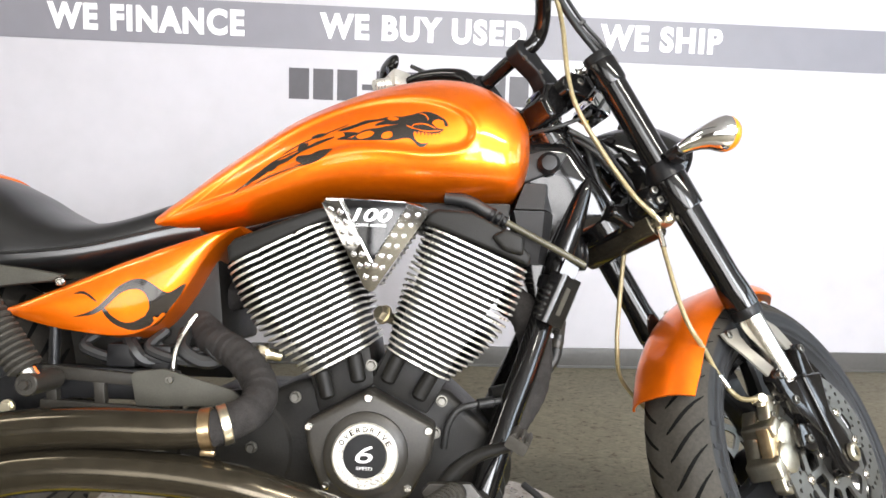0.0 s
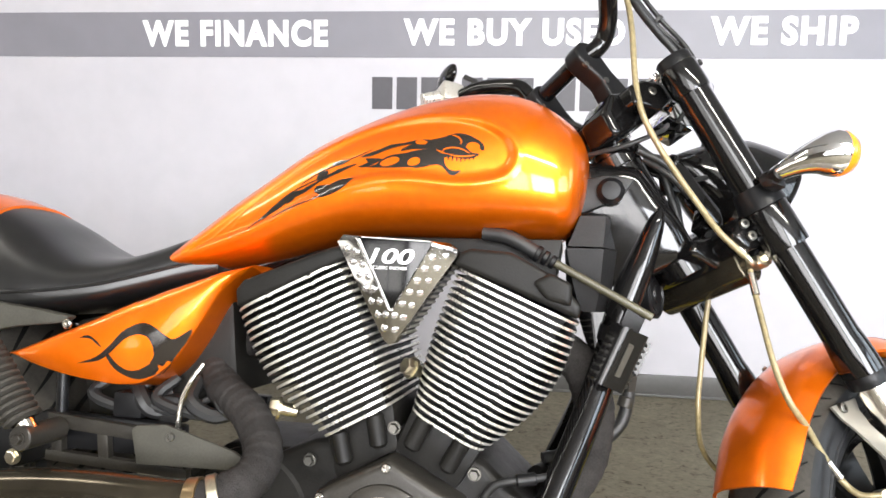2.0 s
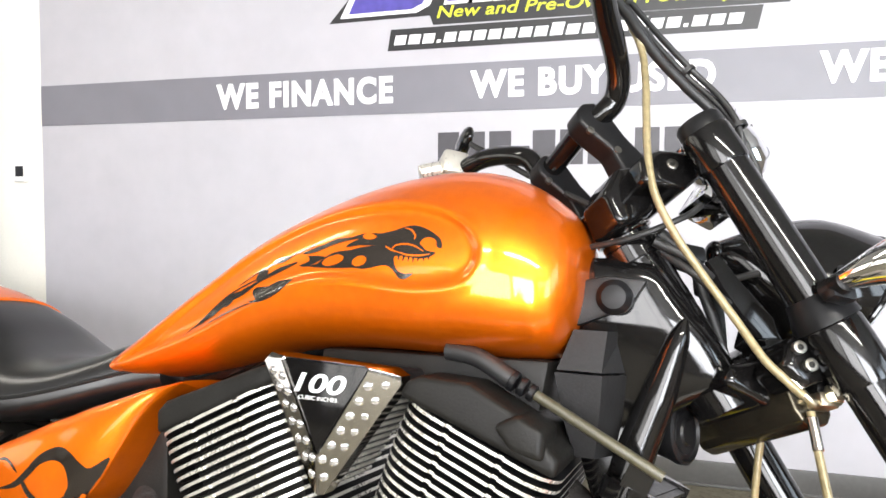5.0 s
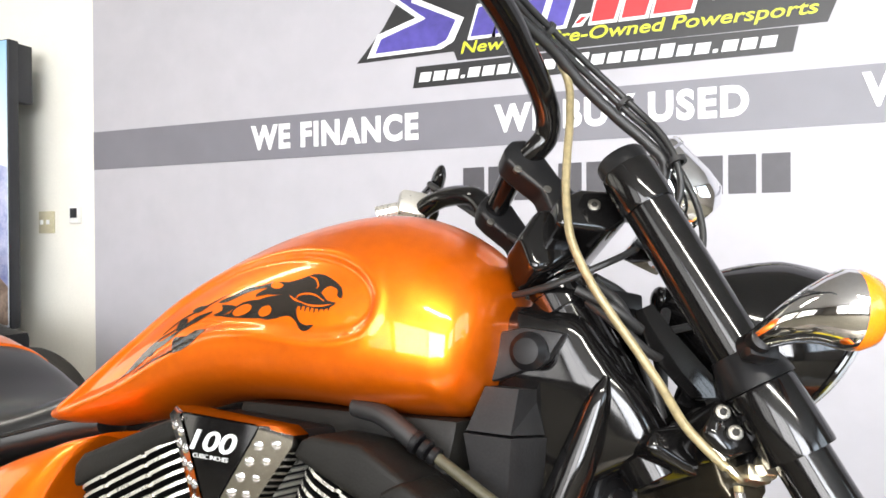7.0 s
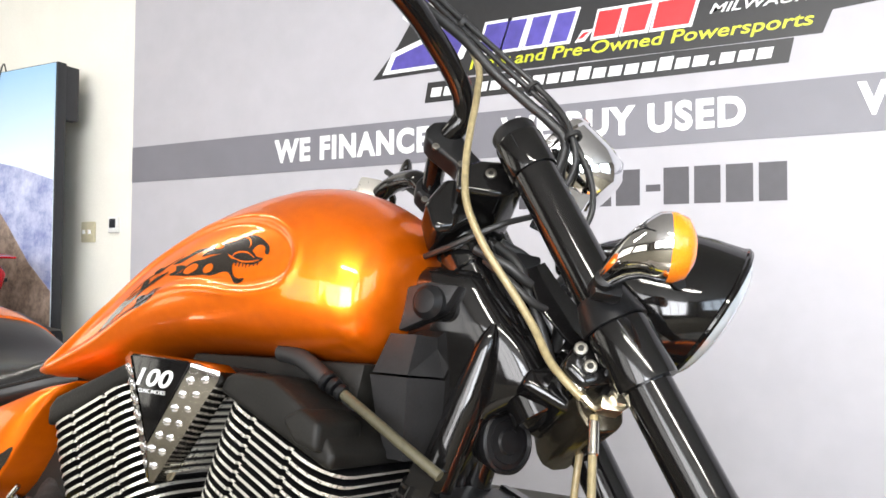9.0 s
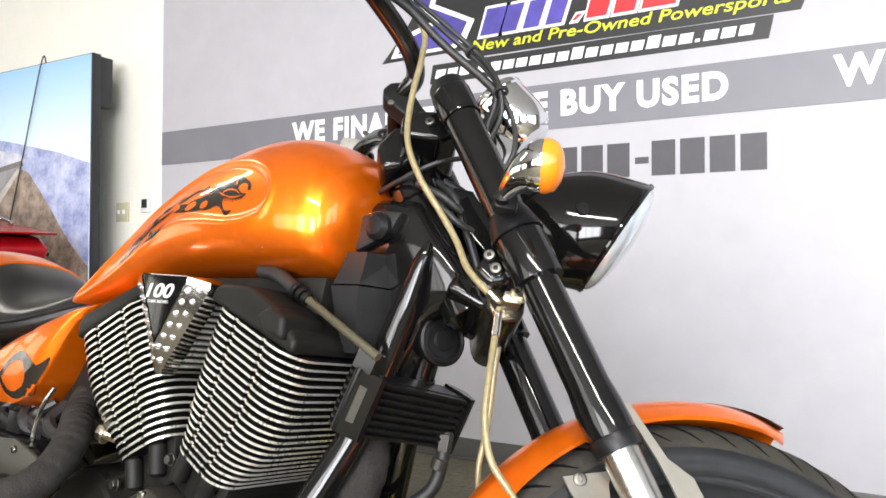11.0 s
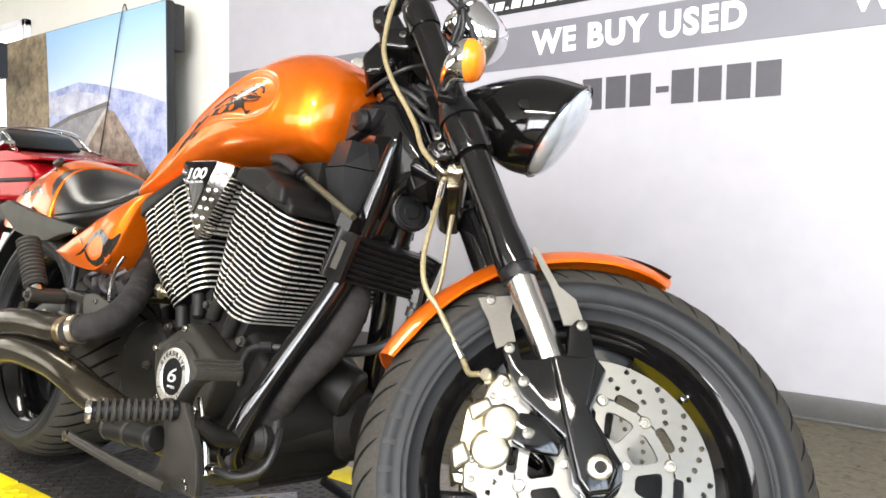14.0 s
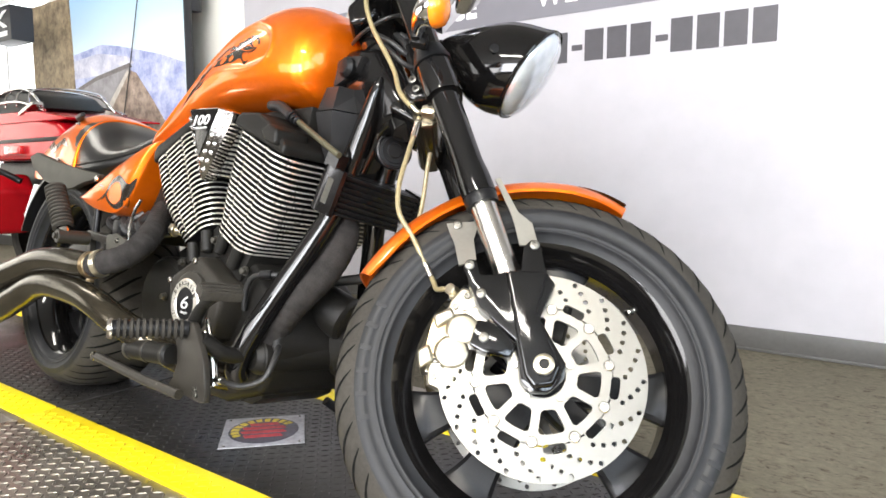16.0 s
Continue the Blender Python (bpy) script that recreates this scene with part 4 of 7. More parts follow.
fixed("rear_fender", loft([[(-1.667 + r * math.cos(a), y, 0.305 + r * math.sin(a)) for y, r in ((-0.13, 0.335), (-0.125, 0.352), (0.125, 0.352), (0.13, 0.335))] for a in np.linspace(radians(60), radians(158), 16)]), BLACK_SATIN, "black rear inner fender")
fixed("number_plate", box((-2.06, 0.0, 0.535), (0.006, 0.18, 0.13), 0.004, Euler((0, radians(28), 0)).to_matrix()), WHITE, "blank white plate under the tail")

# ---- orange side cover with its loop graphic
SIDE = [  # x, top, crease, half width
    (-1.418, 0.550, 0.547, 0.180), (-1.39, 0.561, 0.538, 0.184), (-1.34, 0.583, 0.526, 0.187), (-1.27, 0.614, 0.516, 0.187), (-1.22, 0.637, 0.513, 0.186), (-1.192, 0.648, 0.517, 0.184), (-1.164, 0.66, 0.531, 0.183), (-1.137, 0.67, 0.557, 0.181), (-1.111, 0.680, 0.597, 0.177), (-1.074, 0.694, 0.664, 0.167), (-1.05, 0.701, 0.690, 0.155), (-1.034, 0.706, 0.702, 0.145)]
covers = {}
for sgn in (-1, 1):
    rings = []
    for x in np.linspace(-1.418, -1.034, 60):
        top, bot, y = lerp_table(SIDE, x)
        h = top - bot
        front = step(-1.36, -1.20, x)
        inner = y - 0.03 - front * (y - 0.09)
        sag = 0.018 * front
        sec = [(y - 0.055, top - 0.001), (y - 0.022, top), (y - 0.010, top - 0.04 * h), (y - 0.004, top - 0.16 * h), (y, top - 0.45 * h), (y - 0.001, top - 0.7 * h), (y - 0.005, bot + 0.12 * h), (y - 0.007, bot + 0.03 * h), (y - 0.0085, bot),
               (y - 0.014, bot - 0.05 * sag), (y * 0.6 + inner * 0.4, bot - 0.4 * sag), (inner, bot - sag), (inner - 0.004, bot - sag + 0.004), (inner - 0.004, max(bot, top - 0.03))]
        rings.append([(x, sgn * v, z) for v, z in sec])
    covers[sgn] = fixed("side_cover", loft(rings), ORANGE, "orange side cover with a black loop flame", sharp=48)
CM = covers[-1].data
for outline in ([(-1.293, 0.541), (-1.261, 0.553), (-1.238, 0.573), (-1.220, 0.594), (-1.200, 0.606), (-1.183, 0.609), (-1.166, 0.603), (-1.149, 0.592), (-1.135, 0.588), (-1.112, 0.604), (-1.120, 0.584), (-1.132, 0.566), (-1.146, 0.546), (-1.165, 0.530), (-1.174, 0.545), (-1.167, 0.561), (-1.170, 0.577), (-1.180, 0.589), (-1.196, 0.591), (-1.215, 0.583), (-1.233, 0.565), (-1.255, 0.548)],
                [(-1.158, 0.535), (-1.188, 0.523), (-1.210, 0.526), (-1.230, 0.537), (-1.245, 0.557), (-1.240, 0.559), (-1.226, 0.545), (-1.210, 0.536), (-1.192, 0.537), (-1.166, 0.550)],
                [(-1.293, 0.580), (-1.279, 0.585), (-1.264, 0.579), (-1.252, 0.569), (-1.257, 0.570), (-1.274, 0.580)]):
    decal(outline, CM, DECAL, "flame_graphic", covers[-1], smooth=3, mirror=False)
fixed("cover_lock", join(lathe([(0, 0), (0.008, 0), (0.008, 0.004), (0.006, 0.006), (0.004, 0.006), (0.003, 0.003), (0, 0.003)], (-1.318, -0.180, 0.600), (0, -1, 0), 18)), STEEL, "round steel lock")

# ---- frame
AX = lambda z: (0.137 - z * math.tan(RAKE), 0, z)
HX = lambda z: (0.089 - z * math.tan(RAKE), 0, z)
fixed("steering_head", join(rod(HX(0.735), HX(0.925), 0.033), rod(HX(0.725), HX(0.75), 0.037), rod(HX(0.895), HX(0.915), 0.038)), BLACK_GLOSS, "gloss black steering head")
fixed("head_bearing_cup", lathe([(0.030, 0), (0.037, 0), (0.037, 0.012), (0.030, 0.012)], HX(0.926), UP, 28, True), STEEL, "steel bearing cup")
NECK = [(0.600, -0.515, -0.478), (0.66, -0.535, -0.452), (0.700, -0.545, -0.432), (0.715, -0.548, -0.424), (0.735, -0.552, -0.388), (0.752, -0.555, -0.356), (0.775, -0.558, -0.360), (0.800, -0.560, -0.374), (0.835, -0.565, -0.402), (0.869, -0.560, -0.428), (0.896, -0.545, -0.446)]
rings = []
for z in np.linspace(0.600, 0.896, 40):
    x0, x1 = lerp_table(NECK, z)
    yy = (0.030 + 0.018 * min(1, max(0, (z - 0.70) / 0.12))) * (1 - 0.30 * max(0, (z - 0.872) / 0.02) ** 2)
    rings.append([((x0 + x1) / 2 + (x1 - x0) / 2 * math.copysign(abs(math.cos(t)) ** 0.62, math.cos(t)), yy * math.copysign(abs(math.sin(t)) ** 0.55, math.sin(t)), z) for t in np.linspace(0, 2 * math.pi, 49)[:-1]])
fixed("neck_gusset", loft(rings), BLACK_GLOSS, "gloss black cast frame neck", sharp=50)
fixed("frame_backbone", tube([(-0.45, 0, 0.83), (-0.60, 0, 0.81), (-0.85, 0, 0.77), (-1.10, 0, 0.70), (-1.30, 0, 0.60)], [0.036, 0.034, 0.032, 0.03], 16), BLACK_GLOSS)
for sgn in (-1, 1):
    fixed("neck_plate", prism([(-0.58, 0.800), (-0.545, 0.862), (-0.50, 0.872), (-0.455, 0.868), (-0.475, 0.835), (-0.53, 0.812)], sgn * 0.052 - 0.012, sgn * 0.052 + 0.012, 0.006), PLASTIC)
    fixed("neck_cap", lathe([(0, 0), (0.021, 0), (0.021, 0.012), (0.014, 0.02), (0, 0.022)], (-0.492, sgn * 0.060, 0.846), (0, sgn, 0), 24), BLACK_SATIN, "black rubber cap")
    fixed("down_tube", tube([(-0.413, sgn * 0.047, 0.826), (-0.421, sgn * 0.047, 0.800), (-0.441, sgn * 0.047, 0.735), (-0.466, sgn * 0.049, 0.661), (-0.494, sgn * 0.058, 0.563), (-0.524, sgn * 0.086, 0.478), (-0.558, sgn * 0.117, 0.393), (-0.590, sgn * 0.150, 0.304), (-0.612, sgn * 0.165, 0.235), (-0.618, sgn * 0.155, 0.205)], [0.003, 0.013, 0.0205, 0.0232, 0.0232, 0.0232, 0.0232, 0.0232, 0.0232, 0.0232], 20), BLACK_GLOSS, "gloss black frame tube")
    fixed("tube_collar", rod((-0.474, sgn * 0.051, 0.635), (-0.481, sgn * 0.054, 0.612), 0.025), BLACK_SATIN)


# ---- airbox / coil cover beside the neck
def plan_loft(levels, bevel=0.004):
    """Outlines in x and y, one for each height, skinned in turn."""
    return bevelled(loft([[(x, y, z) for x, y in plan] for z, plan in levels]), bevel, 2, 20)


fixed("coil_cover", plan_loft([(0.7585, [(-0.556, -0.02), (-0.553, -0.083), (-0.501, -0.086), (-0.474, -0.026)]), (0.806, [(-0.540, -0.02), (-0.536, -0.078), (-0.497, -0.080), (-0.484, -0.026)])]), PLASTIC, "dark grey plastic coil cover, upper half")
fixed("coil_cover_lower", plan_loft([(0.660, [(-0.545, -0.02), (-0.530, -0.068), (-0.508, -0.070), (-0.488, -0.026)]), (0.700, [(-0.553, -0.02), (-0.543, -0.078), (-0.503, -0.081), (-0.480, -0.026)]), (0.7555, [(-0.558, -0.02), (-0.555, -0.085), (-0.500, -0.088), (-0.472, -0.026)])]), PLASTIC, "dark grey plastic coil cover, lower half")
fixed("intake_duct", join(prism([(-0.86, 0.762), (-0.56, 0.768), (-0.57, 0.70), (-0.68, 0.70), (-0.74, 0.72), (-0.86, 0.72)], -0.09, 0.09, 0.008)), BLACK_MATTE)

# ---- engine
fixed("crankcase", join(prism([(-1.02, 0.20), (-1.06, 0.30), (-1.02, 0.40), (-0.93, 0.44), (-0.80, 0.47), (-0.66, 0.43), (-0.58, 0.36), (-0.555, 0.26), (-0.60, 0.17), (-0.72, 0.13), (-0.92, 0.13)], -0.115, 0.125, 0.02, 3)), BLACK_MATTE, "matte black engine crankcase")
fixed("gear_case", join(lathe([(0, -0.10), (0.105, -0.10), (0.105, 0.05), (0.095, 0.06), (0, 0.06)], (-1.03, -0.06, 0.315), (0, -1, 0), 40), prism([(-1.16, 0.22), (-1.17, 0.35), (-1.08, 0.42), (-0.95, 0.42), (-0.95, 0.2)], -0.10, 0.11, 0.015, 3)), BLACK_MATTE, "matte black gearbox case")
cover_poly = [(-0.796, 0.436), (-0.905, 0.378), (-0.893, 0.325), (-0.868, 0.262), (-0.80, 0.235), (-0.722, 0.262), (-0.69, 0.322), (-0.682, 0.378)]
cam_cover = fixed("cam_cover", prism(cover_poly, -0.172, -0.10, 0.012, 3, 20), GRAPHITE, "dark pentagonal engine side cover")
part("cover_dome", lathe([(0.072, -0.01), (0.070, 0.006), (0.062, 0.012), (0, 0.012)], (-0.797, -0.172, 0.331), (0, -1, 0), 40), GRAPHITE, cam_cover)
medal = part("medallion", lathe([(0.0355, 0.0), (0.054, 0.0), (0.055, 0.003), (0.052, 0.0065), (0.038, 0.0065), (0.0355, 0.004)], (-0.797, -0.183, 0.331), (0, -1, 0), 56, True), FIN_EDGE, cam_cover, "brushed silver ring with black lettering")
part("medallion_centre", lathe([(0, 0), (0.036, 0), (0.036, 0.004), (0, 0.004)], (-0.797, -0.183, 0.331), (0, -1, 0), 40), BLACK_SATIN, cam_cover, "black centre with a silver six")
part("numeral", xform(text_bm("6", 0.028, 0.028, 0.001, 0.0, 0.2), Matrix.Translation((-0.812, -0.1871, 0.320))), SILVER_TXT, cam_cover, "silver numeral")
part("small_lettering", xform(text_bm("SPEED", 0.026, 0.005, 0.001, 0.0), Matrix.Translation((-0.810, -0.1871, 0.309))), SILVER_TXT, cam_cover, "silver lettering")
for k, ch in enumerate("OVERDRIVE"):
    a = radians(150 - k * 15)
    part("ring_letter", xform(text_bm(ch, 0.0022 if ch == "I" else 0.0080, 0.0092, 0.0008, 0.02), Matrix.Translation((-0.797 + 0.0445 * math.cos(a), -0.1897, 0.331 + 0.0445 * math.sin(a))) @ Matrix.Rotation(-(a - math.pi / 2), 4, "Y") @ Matrix.Translation((-0.0011 if ch == "I" else -0.004, 0, -0.005))), DECAL, medal)
for x, z in ((-0.796, 0.424), (-0.893, 0.374), (-0.694, 0.373), (-0.861, 0.279), (-0.726, 0.279)):
    part("cover_bolt", socket_bolt((x, -0.172, z), (0, -1, 0), 0.0068, 0.006), STEEL, cam_cover)
for x, y, z in ((-0.798, -0.118, 0.473), (-0.927, -0.118, 0.414), (-0.674, -0.118, 0.416), (-0.684, -0.116, 0.361), (-1.00, -0.115, 0.325)):
    fixed("case_bolt", hex_bolt((x, y - 0.012, z), (0, -1, 0), 0.008, 0.009), ZINC)


def cylinder(name, tl, tr, bl, br, count, ydepth, label, out, notch=(0.33, 0.67)):
    """A finned cylinder: count fins between a top and a bottom edge given in x and z."""
    tl, tr, bl, br = (Vector((p[0], 0, p[1])) for p in (tl, tr, bl, br))
    core = loft([[p + Vector((0, s * ydepth * 0.80, 0)) for p, s in ((a.lerp(b, 0.08), -1), (a.lerp(b, 0.92), -1), (a.lerp(b, 0.92), 1), (a.lerp(b, 0.08), 1))] for a, b in ((tl, tr), (bl, br))])
    body = fixed(name, core, BLACK_MATTE, label)
    axis = ((tl + tr) / 2 - (bl + br) / 2).normalized()
    step_len = (((tl + tr) / 2 - (bl + br) / 2).length) / (count - 1)
    th = step_len * 0.35
    for i in range(count):
        f = i / (count - 1)
        a, b = tl.lerp(bl, f), tr.lerp(br, f)
        d = (b - a).normalized()
        swell = math.sin(math.pi * min(1, f * 0.94 + 0.03))
        a, b = a - d * out[0] * swell, b + d * out[1] * swell
        w = (b - a).length
        yd = ydepth * (1 - 0.08 * f)
        r = min(0.045, w * 0.3)
        outline = []
        for cx, cy, a0 in ((w - r, yd - r, 0), (r, yd - r, 90), (r, -yd + r, 180), (w - r, -yd + r, 270)):
            for q in range(6):
                an = radians(a0 + q * 18)
                outline.append((cx + r * math.cos(an), cy + r * math.sin(an)))
        # notches where the long bolts pass
        k = 18
        left = [(w * n_ + e, -yd + dep) for n_ in notch for e, dep in ((-0.004, 0), (-0.0028, 0.0042), (0.0028, 0.0042), (0.004, 0))]
        outline = outline[:k] + left + outline[k:]
        bm = bmesh.new()
        lo, hi = [], []
        for u, v in outline:
            base = a + d * u + Vector((0, v, 0))
            lo.append(bm.verts.new(base - axis * th / 2))
            hi.append(bm.verts.new(base + axis * th / 2))
        bm.faces.new(lo[::-1])
        bm.faces.new(hi)
        n = len(outline)
        for q in range(n):
            fc = bm.faces.new((lo[q], lo[(q + 1) % n], hi[(q + 1) % n], hi[q]))
            fc.material_index = 1
        part("fin", bm, [BLACK_SATIN, FIN_EDGE], body, "black fin with a machined bright edge" if i == 0 else "", 30)
    return body


rear_cyl = cylinder("rear_cylinder", (-1.052, 0.632), (-0.872, 0.724), (-0.905, 0.452), (-0.803, 0.510), 20, 0.168, "rear engine cylinder with bright edged fins", (0.026, 0.010))
front_cyl = cylinder("front_cylinder", (-0.712, 0.716), (-0.536, 0.643), (-0.772, 0.506), (-0.664, 0.453), 21, 0.168, "front engine cylinder with bright edged fins", (0.008, 0.030))
fixed("rear_cylinder_head", prism([(-1.044, 0.640), (-1.048, 0.668), (-1.035, 0.683), (-1.013, 0.692), (-0.900, 0.738), (-0.872, 0.743), (-0.864, 0.727)], -0.170, 0.165, 0.008, 3), BLACK_MATTE, "matte black rear cylinder head cover")
fixed("front_cylinder_head", prism([(-0.714, 0.720), (-0.705, 0.738), (-0.690, 0.744), (-0.632, 0.741), (-0.567, 0.708), (-0.530, 0.669), (-0.534, 0.650)], -0.170, 0.165, 0.008, 3), BLACK_MATTE, "matte black front cylinder head cover")
fixed("head_lug", prism([(-0.60, 0.700), (-0.575, 0.714), (-0.545, 0.700), (-0.545, 0.668), (-0.58, 0.676)], -0.182, -0.10, 0.008, 3), BLACK_MATTE)
for tl_, tr_, bl_, br_ in (((-0.905, 0.452), (-0.803, 0.510), (-0.885, 0.385), (-0.79, 0.44)), ((-0.772, 0.506), (-0.664, 0.453), (-0.80, 0.44), (-0.70, 0.39))):
    fixed("cylinder_base", prism([tl_, tr_, br_, bl_], -0.125, 0.12, 0.008, 2), BLACK_MATTE, "matte black cylinder base")
    for f in (0.22, 0.75):
        top = Vector((tl_[0], 0, tl_[1])).lerp(Vector((tr_[0], 0, tr_[1])), f)
        bot = Vector((bl_[0], 0, bl_[1])).lerp(Vector((br_[0], 0, br_[1])), f)
        fixed("tappet_boss", join(rod(top + Vector((0, -0.136, 0)), top.lerp(bot, 0.75) + Vector((0, -0.136, 0)), 0.0135, None, 14, 0.005)), BLACK_MATTE)
for x, y, z, d in ((-0.985, -0.125, 0.487, (-1, -0.5, 0.2)), (-0.783, -0.100, 0.560, (-0.7, -0.8, 0.4))):
    fixed("spark_plug", join(hex_bolt((x, y, z), d, 0.0140, 0.014), rod((x, y, z), Vector((x, y, z)) - Vector(d).normalized() * 0.03, 0.010)), BRASS, "brass coloured plug")

# ---- triangular air cleaner badge
B_OUT = [(-0.887, 0.746), (-0.878, 0.757), (-0.722, 0.750), (-0.708, 0.742), (-0.708, 0.732), (-0.794, 0.602), (-0.802, 0.600), (-0.810, 0.607)]
B_IN = [(-0.855, 0.750), (-0.850, 0.754), (-0.746, 0.751), (-0.741, 0.749), (-0.743, 0.742), (-0.795, 0.650), (-0.798, 0.648), (-0.801, 0.651)]
badge = fixed("badge", bevelled(loft([[(x, -0.150, z) for x, z in B_OUT], [(x, -0.1765, z) for x, z in B_OUT], [(x, -0.1925, z) for x, z in B_IN], [(x, -0.186, z) for x, z in B_IN]]), 0.0015, 2, 25), BADGE_RIM, "chrome triangular badge set with crystals")
part("badge_body", prism([(-0.876, 0.744), (-0.868, 0.750), (-0.718, 0.746), (-0.712, 0.736), (-0.790, 0.612), (-0.802, 0.612)], -0.1725, -0.07, 0.004, 2), BLACK_SATIN, badge, "black air cleaner body")
part("badge_face", prism([(-0.849, 0.7525), (-0.740, 0.7495), (-0.7965, 0.650)], -0.1945, -0.19, 0.0015, 2), BLACK_GLOSS, badge, "gloss black triangular face")
part("badge_numeral", xform(text_bm("100", 0.066, 0.022, 0.0008, 0.02, 0.25), Matrix.Translation((-0.832, -0.1946, 0.716))), SILVER_TXT, badge, "silver numeral")
part("badge_lettering", xform(text_bm("CUBIC INCHES", 0.050, 0.0045, 0.0006, 0.0), Matrix.Translation((-0.826, -0.1946, 0.708))), SILVER_TXT, badge, "small silver lettering")
for row, n in ((0.28, 7), (0.72, 6)):
    for k in range(n):
        f = (0.07 + 0.88 * k / (n - 1)) if row < 0.5 else (0.14 + 0.80 * k / (n - 1))
        for (ox, oz), (px, pz), (qx, qz), (rx, rz) in (((-0.884, 0.744), (-0.806, 0.606), (-0.854, 0.748), (-0.799, 0.650)), ((-0.710, 0.738), (-0.797, 0.604), (-0.743, 0.746), (-0.796, 0.650))):
            a_, b_ = Vector((ox, -0.1765, oz)).lerp(Vector((px, -0.1765, pz)), f), Vector((qx, -0.1925, qz)).lerp(Vector((rx, -0.1925, rz)), f)
            p = a_.lerp(b_, row)
            tilt = Vector((0.35 if ox > -0.8 else -0.35, -1, -0.15))
            part("stud", lathe([(0.0058, -0.001), (0.0054, 0.0016), (0.0030, 0.0034), (0.0016, 0.0036), (0, 0.0030)], p, tilt, 10), STUD, badge)
for k in range(13):
    f = 0.05 + k / 12 * 0.9
    p = Vector((-0.712, 0, 0.736)).lerp(Vector((-0.790, 0, 0.612)), f)
    part("body_rib", box((p.x - 0.004, -0.120, p.z), (0.012, 0.098, 0.0045), 0.001, Euler((0, radians(30), 0)).to_matrix()), FIN_EDGE, badge)

# ---- exhausts
PIPE_Y = -0.295


def wrapped(name, line, r, label):
    """A header pipe with overlapping turns of cloth wrap, as one swept skin."""
    pts = spline(line, 40)
    run, keep, acc = 0.0, [pts[0]], 0.0
    radii = [r]
    for p, q in zip(pts, pts[1:]):
        acc += (q - p).length
        run += (q - p).length
        if acc > 0.0022:
            acc = 0.0
            keep.append(q)
            f = (run / 0.019) % 1.0
            radii.append(r - 0.0006 + 0.0018 * f)
    fixed(name, tube(keep, radii, 22, 1), WRAP, label, sharp=60)


wrapped("rear_header", [(-1.03, 0.0, 0.60), (-1.085, -0.05, 0.575), (-1.105, -0.085, 0.543), (-1.080, -0.118, 0.510), (-1.014, -0.163, 0.482), (-0.967, -0.213, 0.443), (-0.966, -0.253, 0.412), (-1.000, -0.286, 0.394), (-1.025, -0.293, 0.387)], 0.0275, "cloth wrapped rear exhaust header")
up_pts = [(-1.015, -0.291, 0.389), (-1.08, PIPE_Y, 0.386), (-1.16, PIPE_Y, 0.386), (-1.244, PIPE_Y, 0.382), (-1.33, PIPE_Y, 0.371), (-1.43, PIPE_Y, 0.345), (-1.58, PIPE_Y, 0.305), (-1.80, PIPE_Y, 0.25), (-2.1, PIPE_Y, 0.22)]
fixed("upper_exhaust_pipe", join(tube(up_pts, [0.0275, 0.030, 0.0305, 0.031, 0.032, 0.034, 0.037, 0.040, 0.040], 26, 10)), PIPE, "black swept upper exhaust pipe")
fixed("exhaust_clamp", join(lathe([(0.0295, -0.009), (0.0315, -0.008), (0.0315, 0.008), (0.0295, 0.009), (0.026, 0.009), (0.026, -0.009)], (-1.022, -0.2915, 0.3885), (-1, -0.12, -0.15), 30, True), box((-1.018, -0.296, 0.354), (0.022, 0.010, 0.008), 0.002)), BRONZE, "heat tinted exhaust clamp")
fixed("exhaust_band", lathe([(0.0295, -0.007), (0.031, -0.006), (0.031, 0.006), (0.0295, 0.007), (0.026, 0.007), (0.026, -0.007)], (-0.998, -0.2855, 0.3945), (-1, -0.45, -0.3), 30, True), BRASS, "polished exhaust band")
low_pts = [(-0.70, -0.098, 0.180), (-0.74, -0.14, 0.190), (-0.79, -0.205, 0.222), (-0.85, -0.262, 0.262), (-0.90, -0.285, 0.284), (-0.97, PIPE_Y, 0.306), (-1.05, PIPE_Y, 0.318), (-1.14, PIPE_Y, 0.323), (-1.24, PIPE_Y, 0.322), (-1.33, PIPE_Y, 0.308), (-1.43, PIPE_Y, 0.272), (-1.56, PIPE_Y, 0.225), (-1.78, PIPE_Y, 0.165), (-2.1, PIPE_Y, 0.14)]
fixed("lower_exhaust_pipe", tube(low_pts, [0.0275, 0.029, 0.030, 0.031, 0.0315, 0.032, 0.032, 0.033, 0.035, 0.038, 0.040], 26, 10), PIPE, "black swept lower exhaust pipe")
wrapped("front_header", [(-0.555, 0.0, 0.595), (-0.525, -0.018, 0.572), (-0.508, -0.018, 0.535), (-0.502, -0.024, 0.493), (-0.513, -0.050, 0.433), (-0.545, -0.075, 0.382), (-0.577, -0.092, 0.335), (-0.610, -0.104, 0.27), (-0.635, -0.100, 0.215), (-0.68, -0.095, 0.185), (-0.72, -0.10, 0.178)], 0.0315, "cloth wrapped front exhaust header")

# ---- oil cooler, horn, hoses before the engine
def cooler_at(u, v, w):
    """A place in the tilted oil cooler: u across, v up its face, w forward of the face."""
    return Vector((-0.441 + 0.14 * u + 0.37 * v + 0.93 * w, u, 0.577 - 0.115 * u + 0.93 * v - 0.37 * w))


def cooler_block(u0, u1, v0, v1, w0, w1, bevel):
    bm = loft([[cooler_at(u, v, w) for v, w in ((v0, w0), (v1, w0), (v1, w1), (v0, w1))] for u in (u0, u1)])
    return bevelled(bm, bevel, 2)


